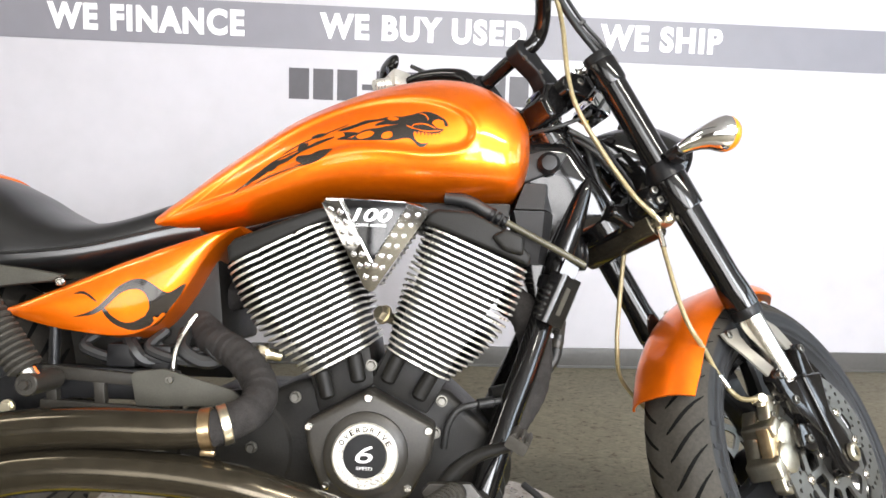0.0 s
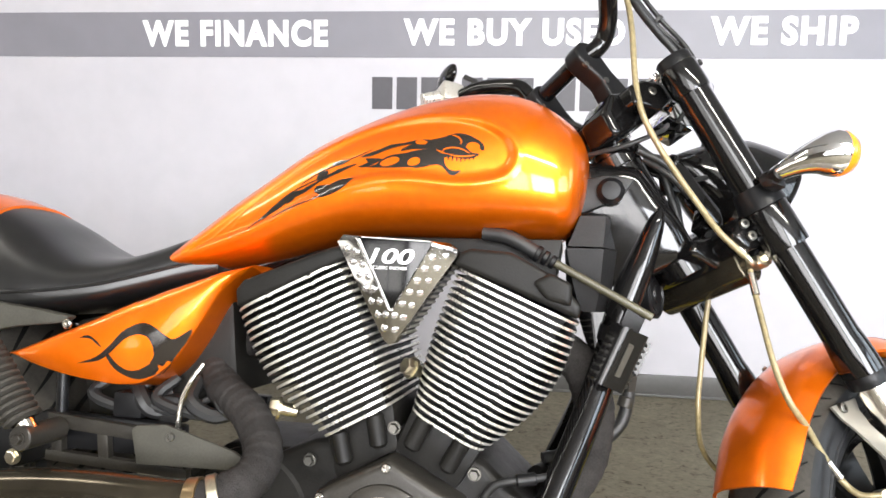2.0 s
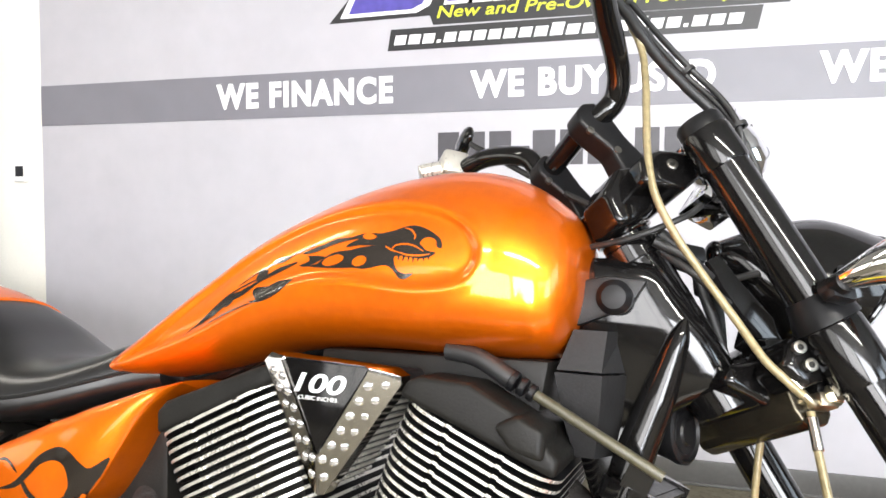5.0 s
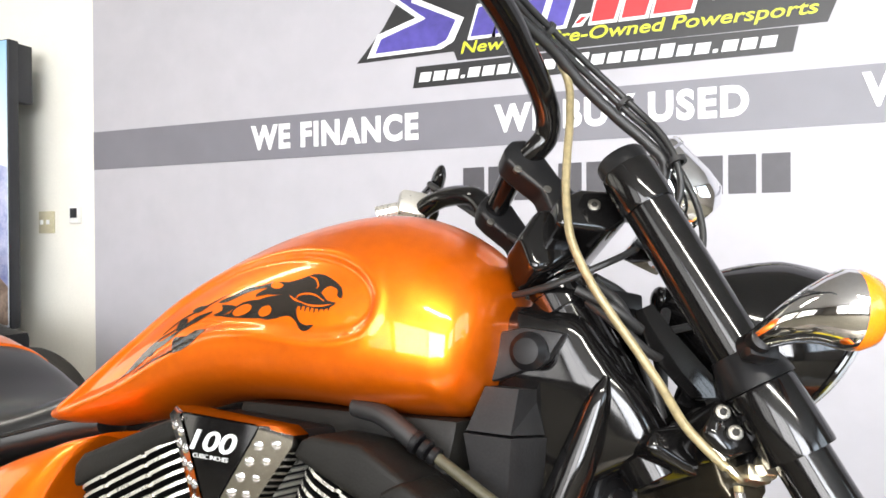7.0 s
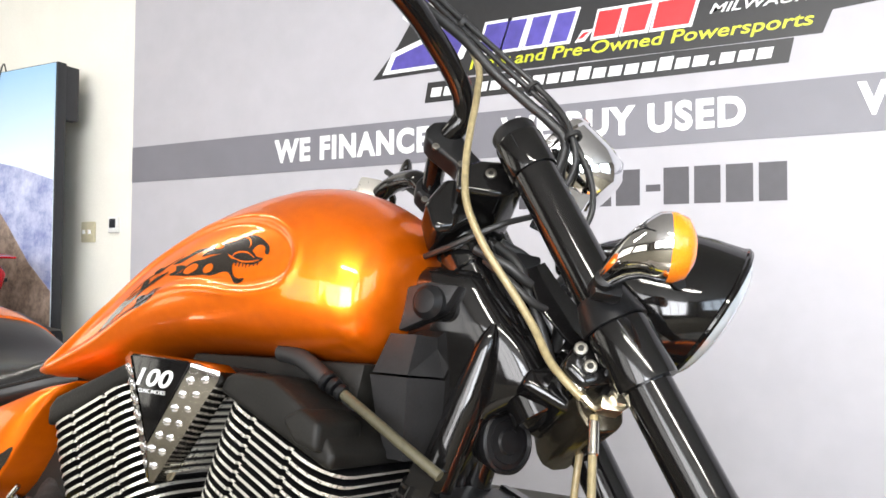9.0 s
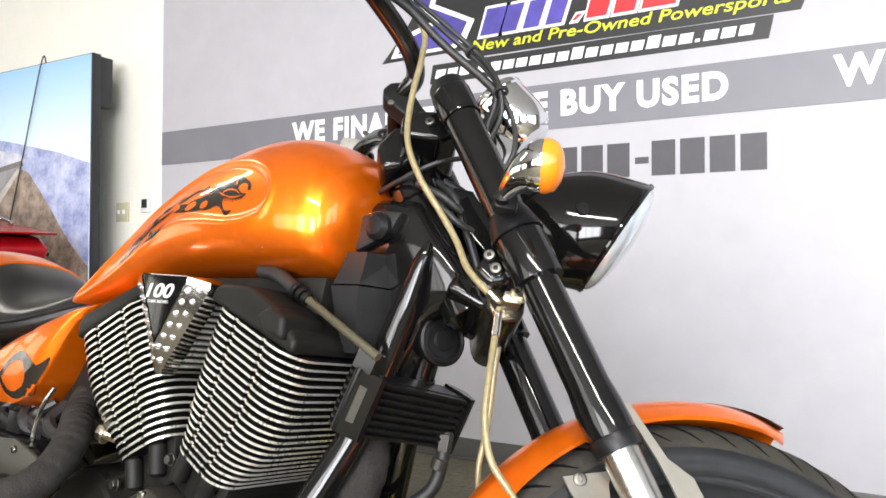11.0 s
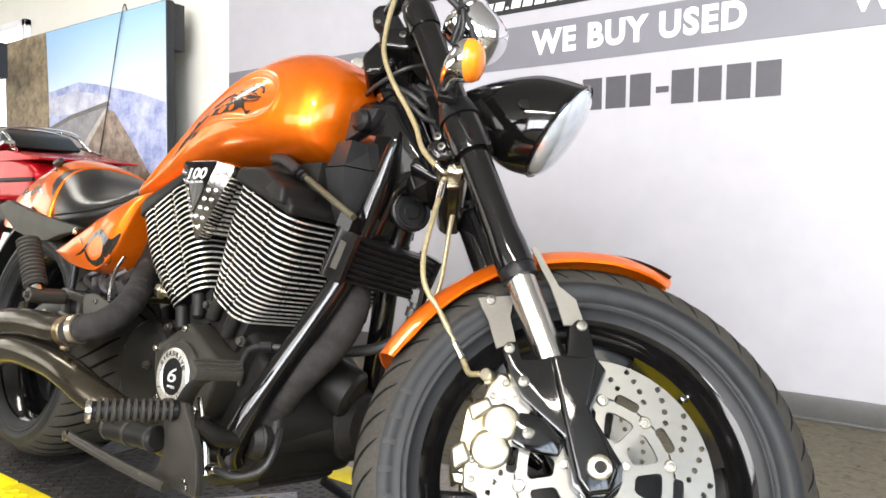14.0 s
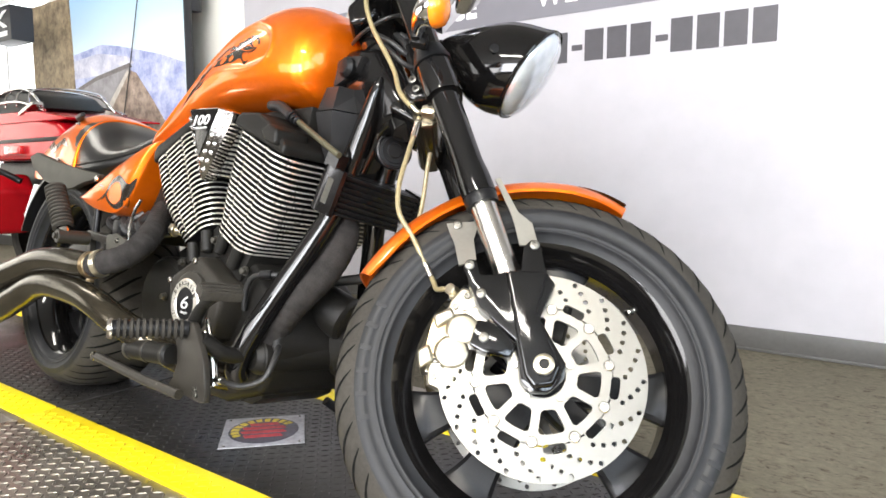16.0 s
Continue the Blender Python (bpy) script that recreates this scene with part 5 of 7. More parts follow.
cooler = fixed("oil_cooler", cooler_block(-0.088, 0.098, -0.042, 0.042, -0.046, -0.008, 0.003), BLACK_SATIN, "black finned oil cooler across the frame")
for k in range(8):
    v = -0.0385 + k * 0.011
    part("cooler_fin", cooler_block(-0.086, 0.096, v - 0.0021, v + 0.0021, -0.012, 0.002, 0.0008), BLACK_SATIN, cooler)
for u0, u1 in ((-0.106, -0.089), (0.099, 0.113)):
    sg, ui = (-1, u1) if u0 < 0 else (1, u0)
    plan = [(ui, -0.050), (ui + sg * 0.010, -0.050), (ui + sg * 0.022, -0.034), (ui + sg * 0.0245, -0.026), (ui + sg * 0.022, -0.019), (ui + sg * 0.008, 0.005), (ui, 0.006)]
    tank_end = part("end_tank", bevelled(loft([[cooler_at(u, v, w) for u, w in plan] for v in (-0.046, 0.046)]), 0.003, 2, 20), BLACK_GLOSS, cooler, "gloss black rounded cooler end tank")
    slot = [(ui + sg * (0.0205 - 0.0148 * f + o), -0.0145 + 0.0155 * f + 0.6 * o) for f, o in ((0.0, -0.001), (0.0, 0.0012), (0.55, 0.0012), (0.55, -0.001))]
    part("slot", loft([[cooler_at(u, v, w) for u, w in slot] for v in (-0.026, 0.026)]), GREY_PANEL, tank_end)
    if sg < 0:
        part("end_fitting", bevelled(loft([[cooler_at(u, v, w) for u, w in ((-0.114, -0.036), (-0.090, -0.040), (-0.086, -0.010), (-0.108, -0.008))] for v in (0.044, 0.073)]), 0.007, 3), BLACK_GLOSS, tank_end)
fixed("cooler_hose", tube([(-0.44, 0.085, 0.555), (-0.442, 0.085, 0.51), (-0.455, 0.08, 0.465), (-0.50, 0.06, 0.43), (-0.58, 0.03, 0.41)], 0.011, 12), CABLE, "black oil hose")
fixed("hose_fitting", join(rod((-0.44, 0.085, 0.553), (-0.443, 0.085, 0.525), 0.014, None, 6), rod((-0.443, 0.084, 0.515), (-0.447, 0.083, 0.497), 0.0135)), GRAPHITE)
horn = fixed("horn", lathe([(0, -0.03), (0.028, -0.028), (0.034, -0.008), (0.038, 0), (0.038, 0.008), (0.0345, 0.010), (0.032, 0.006), (0.026, 0.007), (0.0255, 0.009), (0.016, 0.009), (0.014, 0.012), (0, 0.012)], (-0.418, 0.012, 0.690), (0.90, -0.42, 0.1), 36), BLACK_SATIN, "round black horn below the steering head")
fixed("regulator_hose", tube([(-0.570, -0.112, 0.730), (-0.525, -0.114, 0.707), (-0.480, -0.116, 0.684), (-0.430, -0.116, 0.658)], 0.0062, 12), SLEEVE, "olive tinted cable sleeve")
fixed("sleeve_end", join(*[rod((-0.600 + k * 0.011, -0.112, 0.745 - k * 0.0056), (-0.5925 + k * 0.011, -0.112, 0.741 - k * 0.0056), 0.0125 - 0.0012 * k) for k in range(3)]), BLACK_SATIN, "black ribbed cable boot")
fixed("cable_stub", tube([(-0.68, -0.105, 0.772), (-0.64, -0.110, 0.766), (-0.596, -0.112, 0.743)], 0.0115, 12), CABLE)

# ---- lower engine: starter, filter, pedals, stand
fixed("starter_motor", join(rod((-0.600, -0.13, 0.248), (-0.588, 0.06, 0.252), 0.036, None, 28, 0.005), rod((-0.601, -0.142, 0.248), (-0.600, -0.129, 0.248), 0.026, 0.034, 24)), BLACK_MATTE, "black starter motor housing")
fixed("oil_filter", join(rod((-0.60, 0.02, 0.36), (-0.535, 0.05, 0.33), 0.05, None, 24, 0.008), rod((-0.60, 0.09, 0.27), (-0.545, 0.10, 0.27), 0.075, None, 28, 0.02)), BLACK_MATTE, "black rounded front engine cover")
fixed("engine_sump", prism([(-0.98, 0.135), (-0.66, 0.135), (-0.62, 0.155), (-0.62, 0.17), (-0.98, 0.17)], -0.09, 0.10, 0.008), BLACK_MATTE)
fixed("breather_hose", tube([(-0.668, -0.125, 0.335), (-0.662, -0.13, 0.375), (-0.645, -0.132, 0.402), (-0.62, -0.132, 0.412), (-0.59, -0.125, 0.416), (-0.55, -0.10, 0.42)], 0.0058, 10), CABLE)
fixed("brake_switch", rod((-0.613, -0.132, 0.413), (-0.585, -0.124, 0.417), 0.0095), BLACK_SATIN)
PEG0, PEG1 = Vector((-0.645, -0.258, 0.299)), Vector((-0.704, -0.378, 0.292))
PEGD = (PEG1 - PEG0).normalized()
peg = fixed("footpeg", rod(PEG0, PEG1, 0.0165), BLACK_SATIN, "black ribbed rubber footpeg")
for k in range(11):
    part("rubber_rib", lathe([(0.016, -0.0034), (0.0193, -0.0026), (0.0193, 0.0026), (0.016, 0.0034)], PEG0.lerp(PEG1, 0.10 + 0.82 * k / 10), PEGD, 18, True), RUBBER, peg)
part("end_cap", lathe([(0, 0), (0.0195, 0), (0.0195, 0.005), (0.016, 0.009), (0, 0.0095)], PEG1, PEGD, 24), STEEL, peg, "steel end cap")
fixed("peg_bracket", prism([(-0.700, 0.298), (-0.690, 0.312), (-0.625, 0.314), (-0.592, 0.275), (-0.573, 0.246), (-0.560, 0.200), (-0.557, 0.175), (-0.575, 0.171), (-0.63, 0.174), (-0.695, 0.182), (-0.680, 0.198), (-0.668, 0.227), (-0.672, 0.252)], -0.263, -0.249, 0.004, 2), GRAPHITE, "dark cast footpeg bracket")
for x, z in ((-0.586, 0.184), (-0.592, 0.193)):
    fixed("bracket_bolt", socket_bolt((x, -0.263, z), (0, -1, 0), 0.006, 0.004), ZINC)
fixed("peg_mount", join(tube([(-0.61, -0.25, 0.285), (-0.60, -0.21, 0.26), (-0.60, -0.165, 0.25)], 0.016, 14)), BLACK_MATTE)
pivot = fixed("pedal_pivot", rod((-0.86, -0.262, 0.228), (-0.69, -0.262, 0.240), 0.0215, None, 24, 0.004), BLACK_MATTE, "dark rubber pedal pivot under the footpeg")
for f in (0.06, 0.5, 0.94):
    part("pivot_ring", lathe([(0.021, -0.005), (0.0235, -0.004), (0.0235, 0.004), (0.021, 0.005)], Vector((-0.86, -0.262, 0.228)).lerp(Vector((-0.69, -0.262, 0.240)), f), (0.17, 0, 0.012), 24, True), GRAPHITE, pivot)
fixed("pedal_rod", tube([(-0.60, -0.29, 0.184), (-0.75, -0.298, 0.190), (-0.93, -0.302, 0.200)], 0.0095, 12), GRAPHITE, "dark brake linkage rod")
fixed("rod_end", lathe([(0.003, 0), (0.0095, 0), (0.0095, 0.006), (0.003, 0.006)], (-0.93, -0.305, 0.200), (0, -1, 0), 18, True), STEEL, "steel rod end")
for x in (-0.665, -0.678, -0.690):
    fixed("pedal_bolt", socket_bolt((x, -0.297, 0.187), (0, -1, 0), 0.0062, 0.005), ZINC)
pedal = fixed("brake_pedal", tube([(-0.675, -0.238, 0.275), (-0.655, -0.240, 0.318), (-0.620, -0.246, 0.350), (-0.580, -0.252, 0.366), (-0.556, -0.256, 0.374)], [0.017, 0.014, 0.011, 0.009, 0.008], 12), BLACK_MATTE, "black brake pedal with a ribbed rubber pad")
pad_turn = Euler((0, radians(28), radians(-12))).to_matrix()
part("pedal_pad", box((-0.553, -0.258, 0.380), (0.034, 0.080, 0.020), 0.004, pad_turn), RUBBER, pedal, "ribbed black rubber pad")
for k in range(3):
    part("pad_rib", box(Vector((-0.553, -0.258, 0.380)) + pad_turn @ Vector((-0.011 + 0.011 * k, 0, 0.011)), (0.005, 0.074, 0.004), 0.001, pad_turn), RUBBER, pedal)
cylinder_ = fixed("master_cylinder", join(rod((-0.626, -0.215, 0.257), (-0.607, -0.215, 0.192), 0.0105), rod((-0.611, -0.215, 0.205), (-0.585, -0.212, 0.208), 0.0075)), STEEL, "silver rear brake master cylinder")
part("push_rod", rod((-0.655, -0.215, 0.318), (-0.637, -0.215, 0.284), 0.005), STEEL, cylinder_)
part("dust_boot", lathe([(0.006, 0), (0.012, 0.003), (0.009, 0.008), (0.0125, 0.013), (0.0095, 0.018), (0.013, 0.024), (0.006, 0.03)], (-0.638, -0.215, 0.287), (0.40, 0, -1), 20, True), RUBBER, cylinder_, "black rubber dust boot")
fixed("brake_hose", tube([(-0.59, -0.212, 0.207), (-0.54, -0.20, 0.205), (-0.50, -0.18, 0.225), (-0.50, -0.16, 0.26), (-0.53, -0.13, 0.28)], 0.006, 10), CABLE)
stand = tagged(fixed("side_stand", tube([(-0.72, 0.17, 0.11), (-0.70, 0.24, 0.06), (-0.69, 0.31, -0.01), (-0.69, 0.335, 0.028)], 0.011, 12), BLACK_SATIN, "black side stand"))

# ---- rear: swing arm, shock, wheel
for sgn in (-1, 1):
    fixed("swing_arm", join(prism([(-1.12, 0.455), (-1.12, 0.405), (-1.30, 0.405), (-1.62, 0.285), (-1.70, 0.285), (-1.70, 0.335), (-1.60, 0.36), (-1.36, 0.46)], sgn * 0.155 - 0.012, sgn * 0.155 + 0.012, 0.005)), BLACK_SATIN, "black swing arm")
fixed("arm_web", join(prism([(-1.34, 0.462), (-1.10, 0.445), (-1.095, 0.425), (-1.34, 0.440)], -0.182, -0.166, 0.003), prism([(-1.34, 0.405), (-1.10, 0.395), (-1.10, 0.38), (-1.34, 0.388)], -0.182, -0.166, 0.003), *[prism([(x, 0.45), (x + 0.018, 0.45), (x + 0.025, 0.39), (x + 0.007, 0.39)], -0.181, -0.167, 0.002) for x in (-1.335, -1.255, -1.185, -1.13)]), GRAPHITE, "dark cast frame web with openings")
fixed("pipe_shield", prism([(-1.184, 0.452), (-1.176, 0.458), (-1.129, 0.463), (-1.017, 0.433), (-0.997, 0.420), (-1.015, 0.406), (-1.172, 0.401)], -0.20, -0.192, 0.003), GREY_PANEL, "dark grey pipe shield plate")
fixed("shield_bolt", socket_bolt((-1.118, -0.20, 0.446), (0, -1, 0), 0.0065), ZINC)
SH0, SH1 = Vector((-1.405, -0.250, 0.566)), Vector((-1.315, -0.246, 0.446))
shock = fixed("shock_absorber", rod(SH0, SH1, 0.014), STEEL, "black bellows shock absorber")
for k in range(12):
    part("bellows_rib", lathe([(0.018, -0.0065), (0.0265, -0.002), (0.0265, 0.002), (0.018, 0.0065)], SH0.lerp(SH1, 0.04 + 0.80 * k / 11), SH1 - SH0, 20, True), RUBBER, shock)
part("shock_eye", join(rod(SH1 + Vector((0, -0.02, -0.006)), SH1 + Vector((0, 0.06, -0.006)), 0.018), hex_bolt(SH1 + Vector((0, -0.021, -0.006)), (0, -1, 0), 0.008)), GRAPHITE, shock)
fixed("arm_bolt", hex_bolt((-1.385, -0.195, 0.392), (0, -1, 0), 0.010), BRASS)
for k in range(7):
    random.seed(k)
    x = -1.30 + k * 0.035
    fixed("wiring", tube([(x, -0.12, 0.52), (x + random.uniform(-0.03, 0.03), -0.15, 0.49), (x + 0.05, -0.145, 0.47), (x + 0.10, -0.12, 0.475 + 0.02 * (k % 2))], 0.006 + 0.003 * (k % 3), 8), CABLE)
fixed("fuse_box", box((-1.22, -0.14, 0.478), (0.05, 0.04, 0.04), 0.006), BLACK_SATIN)
fixed("relay", box((-1.155, -0.13, 0.473), (0.032, 0.04, 0.045), 0.006), PLASTIC)
fixed("battery_box", prism([(-1.36, 0.60), (-1.08, 0.66), (-1.06, 0.50), (-1.32, 0.44)], -0.11, 0.11, 0.01), BLACK_MATTE)
fixed("frame_strut", rod((-1.335, -0.16, 0.56), (-1.328, -0.165, 0.42), 0.009), BLACK_SATIN)
fixed("rear_wire", tube([(-1.092, -0.165, 0.552), (-1.108, -0.17, 0.525), (-1.122, -0.17, 0.491), (-1.126, -0.17, 0.450)], 0.0042, 8), STEEL, "braided steel hose")


def tyre_bm(R, half, rim_r):
    """A rounded tyre about the y axis; the flanks below the shoulder carry the second material."""
    prof = []
    for k in range(25):
        f = -1 + 2 * k / 24
        y = half * 0.97 * math.copysign(abs(f) ** 0.9, f)
        prof.append((R - (R - rim_r) * (0.42 * abs(f) ** 3.0), y))
    d = R - rim_r
    side = [(rim_r + d * 0.535, half * 0.985), (rim_r + d * 0.50, half * 1.0), (rim_r + d * 0.40, half * 1.005), (rim_r + d * 0.385, half * 0.992), (rim_r + d * 0.25, half * 0.972), (rim_r + d * 0.24, half * 0.982), (rim_r + d * 0.225, half * 0.982), (rim_r + d * 0.215, half * 0.965), (rim_r + d * 0.15, half * 0.945), (rim_r + d * 0.14, half * 0.955), (rim_r + d * 0.125, half * 0.95), (rim_r + d * 0.115, half * 0.93), (rim_r + 0.006, half * 0.86), (rim_r - 0.004, half * 0.80)]
    prof = [(r, -y) for r, y in side[::-1]] + prof + side
    bm = lathe(prof, (0, 0, 0), (0, 1, 0), 96, False)
    for f in bm.faces:
        c = f.calc_center_median()
        f.material_index = 1 if math.hypot(c.x, c.z) < rim_r + d * 0.60 and abs(c.y) > half * 0.6 else 0
    return bm


def groove_shade_strips(R, half, rim_r, count, up=True):
    """Sipes as thin curved strips laid on the tread, near-black for the groove shade."""
    bms = []
    for k in range(count):
        for side in (-1, 1):
            a0 = 2 * math.pi * (k + (0.5 if side > 0 else 0)) / count
            rings = []
            for q in range(7):
                f = 0.12 + q / 6 * 0.83
                y = side * half * 0.97 * f ** 0.9
                r = R - (R - rim_r) * 0.42 * f ** 3.0 + 0.0010
                a = a0 + 0.24 * f ** 1.4 * (1 if up else -1)
                wd = 0.0052 / R * math.sin(math.pi * (0.12 + 0.8 * q / 6))
                rings.append([Vector(((r) * math.cos(a + s * wd), y, (r) * math.sin(a + s * wd))) for s in (-1, 1)])
            bm = bmesh.new()
            vs = [[bm.verts.new(p) for p in ring] for ring in rings]
            for u, v in zip(vs, vs[1:]):
                bm.faces.new((u[0], u[1], v[1], v[0]))
            bms.append(bm)
    return join(*bms)


# near-black that paints the shade of grooves that aren't cut
GROOVE_SHADE = material("groove_shade", (0.004, 0.004, 0.004), 0.9, 0, 60, 0.2, spec=0.1)


def wheel(name, centre, R, half, rim_r, place, label, angles, blade=False):
    M = place @ Matrix.Translation(centre)
    mk = lambda nm, bm, mat, lab="", sharp=38: part(nm, xform(bm, M), mat, hub_ob, lab, sharp)
    w = half * 0.80
    hub_ob = None
    rim = lathe([(rim_r - 0.004, -w), (rim_r + 0.004, -w - 0.003), (rim_r + 0.006, -w + 0.003), (rim_r - 0.004, -w + 0.007), (rim_r - 0.012, -w + 0.014), (rim_r - 0.024, -w * 0.5), (rim_r - 0.026, w * 0.5), (rim_r - 0.012, w - 0.014), (rim_r - 0.004, w - 0.007), (rim_r + 0.006, w - 0.003), (rim_r + 0.004, w + 0.003), (rim_r - 0.004, w),
                 (rim_r - 0.014, w - 0.008), (rim_r - 0.032, w * 0.5), (rim_r - 0.034, -w * 0.5), (rim_r - 0.014, -w + 0.008)], (0, 0, 0), (0, 1, 0), 96, True)
    hub_ob = part(name, xform(rim, M), BLACK_GLOSS, bike, label)
    mk("tyre", tyre_bm(R, half, rim_r), [RUBBER, SIDEWALL], "worn black tyre with curved grooves", 50)
    tagged(mk("groove_shade", groove_shade_strips(R, half, rim_r, 46, False), GROOVE_SHADE), kind="stuff")
    mk("hub", lathe([(0.012, -0.07), (0.040, -0.07), (0.044, -0.055), (0.034, -0.03), (0.034, 0.03), (0.044, 0.055), (0.040, 0.07), (0.012, 0.07)], (0, 0, 0), (0, 1, 0), 40, True), BLACK_SATIN)
    for a in angles:
        rings = []
        for q in range(12):
            f = q / 11
            r = 0.030 + (rim_r - 0.028 - 0.030) * f
            tw = a + 0.10 * math.sin(f * math.pi)
            hw = (0.020 - 0.004 * math.sin(f * math.pi) + 0.060 * max(0, f - 0.50) ** 1.5 * 3.0 + 0.012 * max(0, 0.25 - f) * 4)
            hy = 0.020 - 0.006 * f
            if blade:
                tw = a
                hw = 0.026 + 0.003 * f + 0.020 * max(0, f - 0.62) ** 1.5 * 3.8
            c = Vector((math.cos(tw), 0, math.sin(tw)))
            t = Vector((-math.sin(tw), 0, math.cos(tw)))
            rings.append([c * r + t * hw + Vector((0, hy * 0.6, 0)), c * r + t * hw * 0.8 + Vector((0, hy, 0)), c * r - t * hw * 0.8 + Vector((0, hy, 0)), c * r - t * hw + Vector((0, hy * 0.6, 0)),
                          c * r - t * hw - Vector((0, hy * 0.6, 0)), c * r - t * hw * 0.8 - Vector((0, hy, 0)), c * r + t * hw * 0.8 - Vector((0, hy, 0)), c * r + t * hw - Vector((0, hy * 0.6, 0))])
        mk("spoke", loft(rings), BLACK_SATIN)
    return hub_ob, M


rear_wheel, _ = wheel("rear_wheel", (-1.667, 0, 0.305), 0.328, 0.122, 0.232, Matrix(), "black cast rear wheel with a wide tyre", [0.30 + 2 * math.pi * k / 5 for k in range(5)])
FW = (-0.022, 0, 0.2955)
front_wheel, FM = wheel("front_wheel", FW, 0.330, 0.068, 0.238, STEER, "black bladed front wheel with twin discs", [radians(a) for a in (8, -32, -112, -152, 128, 88)], True)


def disc_mesh():
    """A drilled disc with its ten-armed carrier about the y axis: ten windows, ten slots, cut from a fine polar grid."""
    na, nr, r0, r1, th = 840, 96, 0.034, 0.1508, 0.005
    rr = np.linspace(r0, r1, nr + 1)
    rm = (rr[1:] + rr[:-1]) / 2
    am = (np.arange(na) + 0.5) / na * 360
    off = np.abs((am - 20.5 + 360) % 36 - 18)          # degrees from the middle of a window
    A, Rm = np.meshgrid(off, rm)
    s = np.radians(A) * Rm                            # sideways distance
    half = Rm * radians(18) - 0.0062
    dx, dz = s - half + 0.006, np.abs(Rm - 0.068) - 0.017 + 0.006
    window = np.hypot(np.maximum(dx, 0), np.maximum(dz, 0)) < 0.006
    dx, dz = s - 0.0165 + 0.005, np.abs(Rm - 0.1055) - 0.0065 + 0.005
    slot = np.hypot(np.maximum(dx, 0), np.maximum(dz, 0)) < 0.005
    gap = (np.abs(Rm - 0.1005) < 0.0011) & (s > 0.0165) & (np.radians(18 - A) * Rm > 0.008)
    hole = np.zeros_like(window)
    for k, rad_ in enumerate((0.1185, 0.1275, 0.1365, 0.1445)):
        P = np.abs((am - 20.5 - k * 5.2 + 360) % 18.0 - 9.0)
        PP, _ = np.meshgrid(P, rm)
        hole |= np.hypot(np.radians(PP) * Rm, Rm - rad_) < 0.0036
    solid = ~(window | slot | gap | hole)
    vs, fs, idx = [], [], {}

    def vert(i, j, side):
        key = (i, j % na, side)
        if key not in idx:
            a = (j % na) / na * 2 * math.pi
            idx[key] = len(vs)
            vs.append((1.04 * rr[i] * math.cos(a), side * th, 1.04 * rr[i] * math.sin(a)))
        return idx[key]

    for i in range(nr):
        for j in range(na):
            if not solid[i, j]:
                continue
            q = [(i, j), (i + 1, j), (i + 1, j + 1), (i, j + 1)]
            fs.append([vert(*p, 0) for p in q])
            fs.append([vert(*p, 1) for p in q[::-1]])
            for (di, dj), (p, r) in (((-1, 0), (q[3], q[0])), ((1, 0), (q[1], q[2])), ((0, -1), (q[0], q[1])), ((0, 1), (q[2], q[3]))):
                ni, nj = i + di, (j + dj) % na
                if ni < 0 or ni >= nr or not solid[ni, nj]:
                    fs.append([vert(*p, 0), vert(*p, 1), vert(*r, 1), vert(*r, 0)])
    me = bpy.data.meshes.new("brake_disc")
    me.from_pydata(vs, [], fs)
    me.shade_smooth()
    me.set_sharp_from_angle(angle=radians(30))
    me.materials.append(STAINLESS)
    return me


DISC = disc_mesh()


def brake_disc(side):
    M = FM @ Matrix.Translation((-0.0015, side * 0.104 - 0.0025, -0.001))
    ob = new("brake_disc", DISC)
    ob.parent, ob.matrix_local = front_wheel, M
    ob["label"] = "drilled stainless brake disc"
    for k in range(10):
        a = radians(20.5 + 36 * k)
        for s, y in ((-1, -0.001), (1, 0.006)):
            b = part("disc_button", lathe([(0.0040, 0), (0.0085, 0), (0.0085, 0.002), (0.0070, 0.0034), (0.0045, 0.0034), (0.0035, 0.001), (0, 0.001)], (0.1012 * math.cos(a), y, 0.1012 * math.sin(a)), (0, s, 0), 18), STEEL, ob)
    for k in range(5):
        a = radians(30 + 72 * k)
        part("disc_bolt", socket_bolt((0.043 * math.cos(a), -0.001 if side < 0 else 0.006, 0.043 * math.sin(a)), (0, side, 0), 0.0062, 0.004), STEEL, ob)
    return ob


for side in (-1, 1):
    brake_disc(side)
part("valve_stem", xform(join(rod((0.235 * math.cos(0.85), -0.006, 0.235 * math.sin(0.85)), (0.20 * math.cos(0.88), -0.03, 0.20 * math.sin(0.88)), 0.004), rod((0.20 * math.cos(0.88), -0.03, 0.20 * math.sin(0.88)), (0.188 * math.cos(0.89), -0.036, 0.188 * math.sin(0.89)), 0.006)), FM), STEEL, front_wheel, "steel valve stem with a cap")
# moulded marks on the tyre's side
for a0, a1, n in ((168, 206, 6), (-8, -40, 7)):
    for k in range(n):
        a = radians(a0 + (a1 - a0) * k / (n - 1))
        part("sidewall_mark", xform(box((0, 0, 0), (0.020, 0.0012, 0.008), 0.0004), FM @ Matrix.Rotation(-a, 4, "Y") @ Matrix.Translation((0.2790, -0.0682, 0))), SIDEWALL, front_wheel)

# ---- fork, clamps, fender
FX = lambda z: -0.022 - (z - 0.2955) * 0.594
FUP = Vector((-0.594, 0, 1)).normalized()


def leg_at(z, y):
    return Vector((FX(z), y, z))


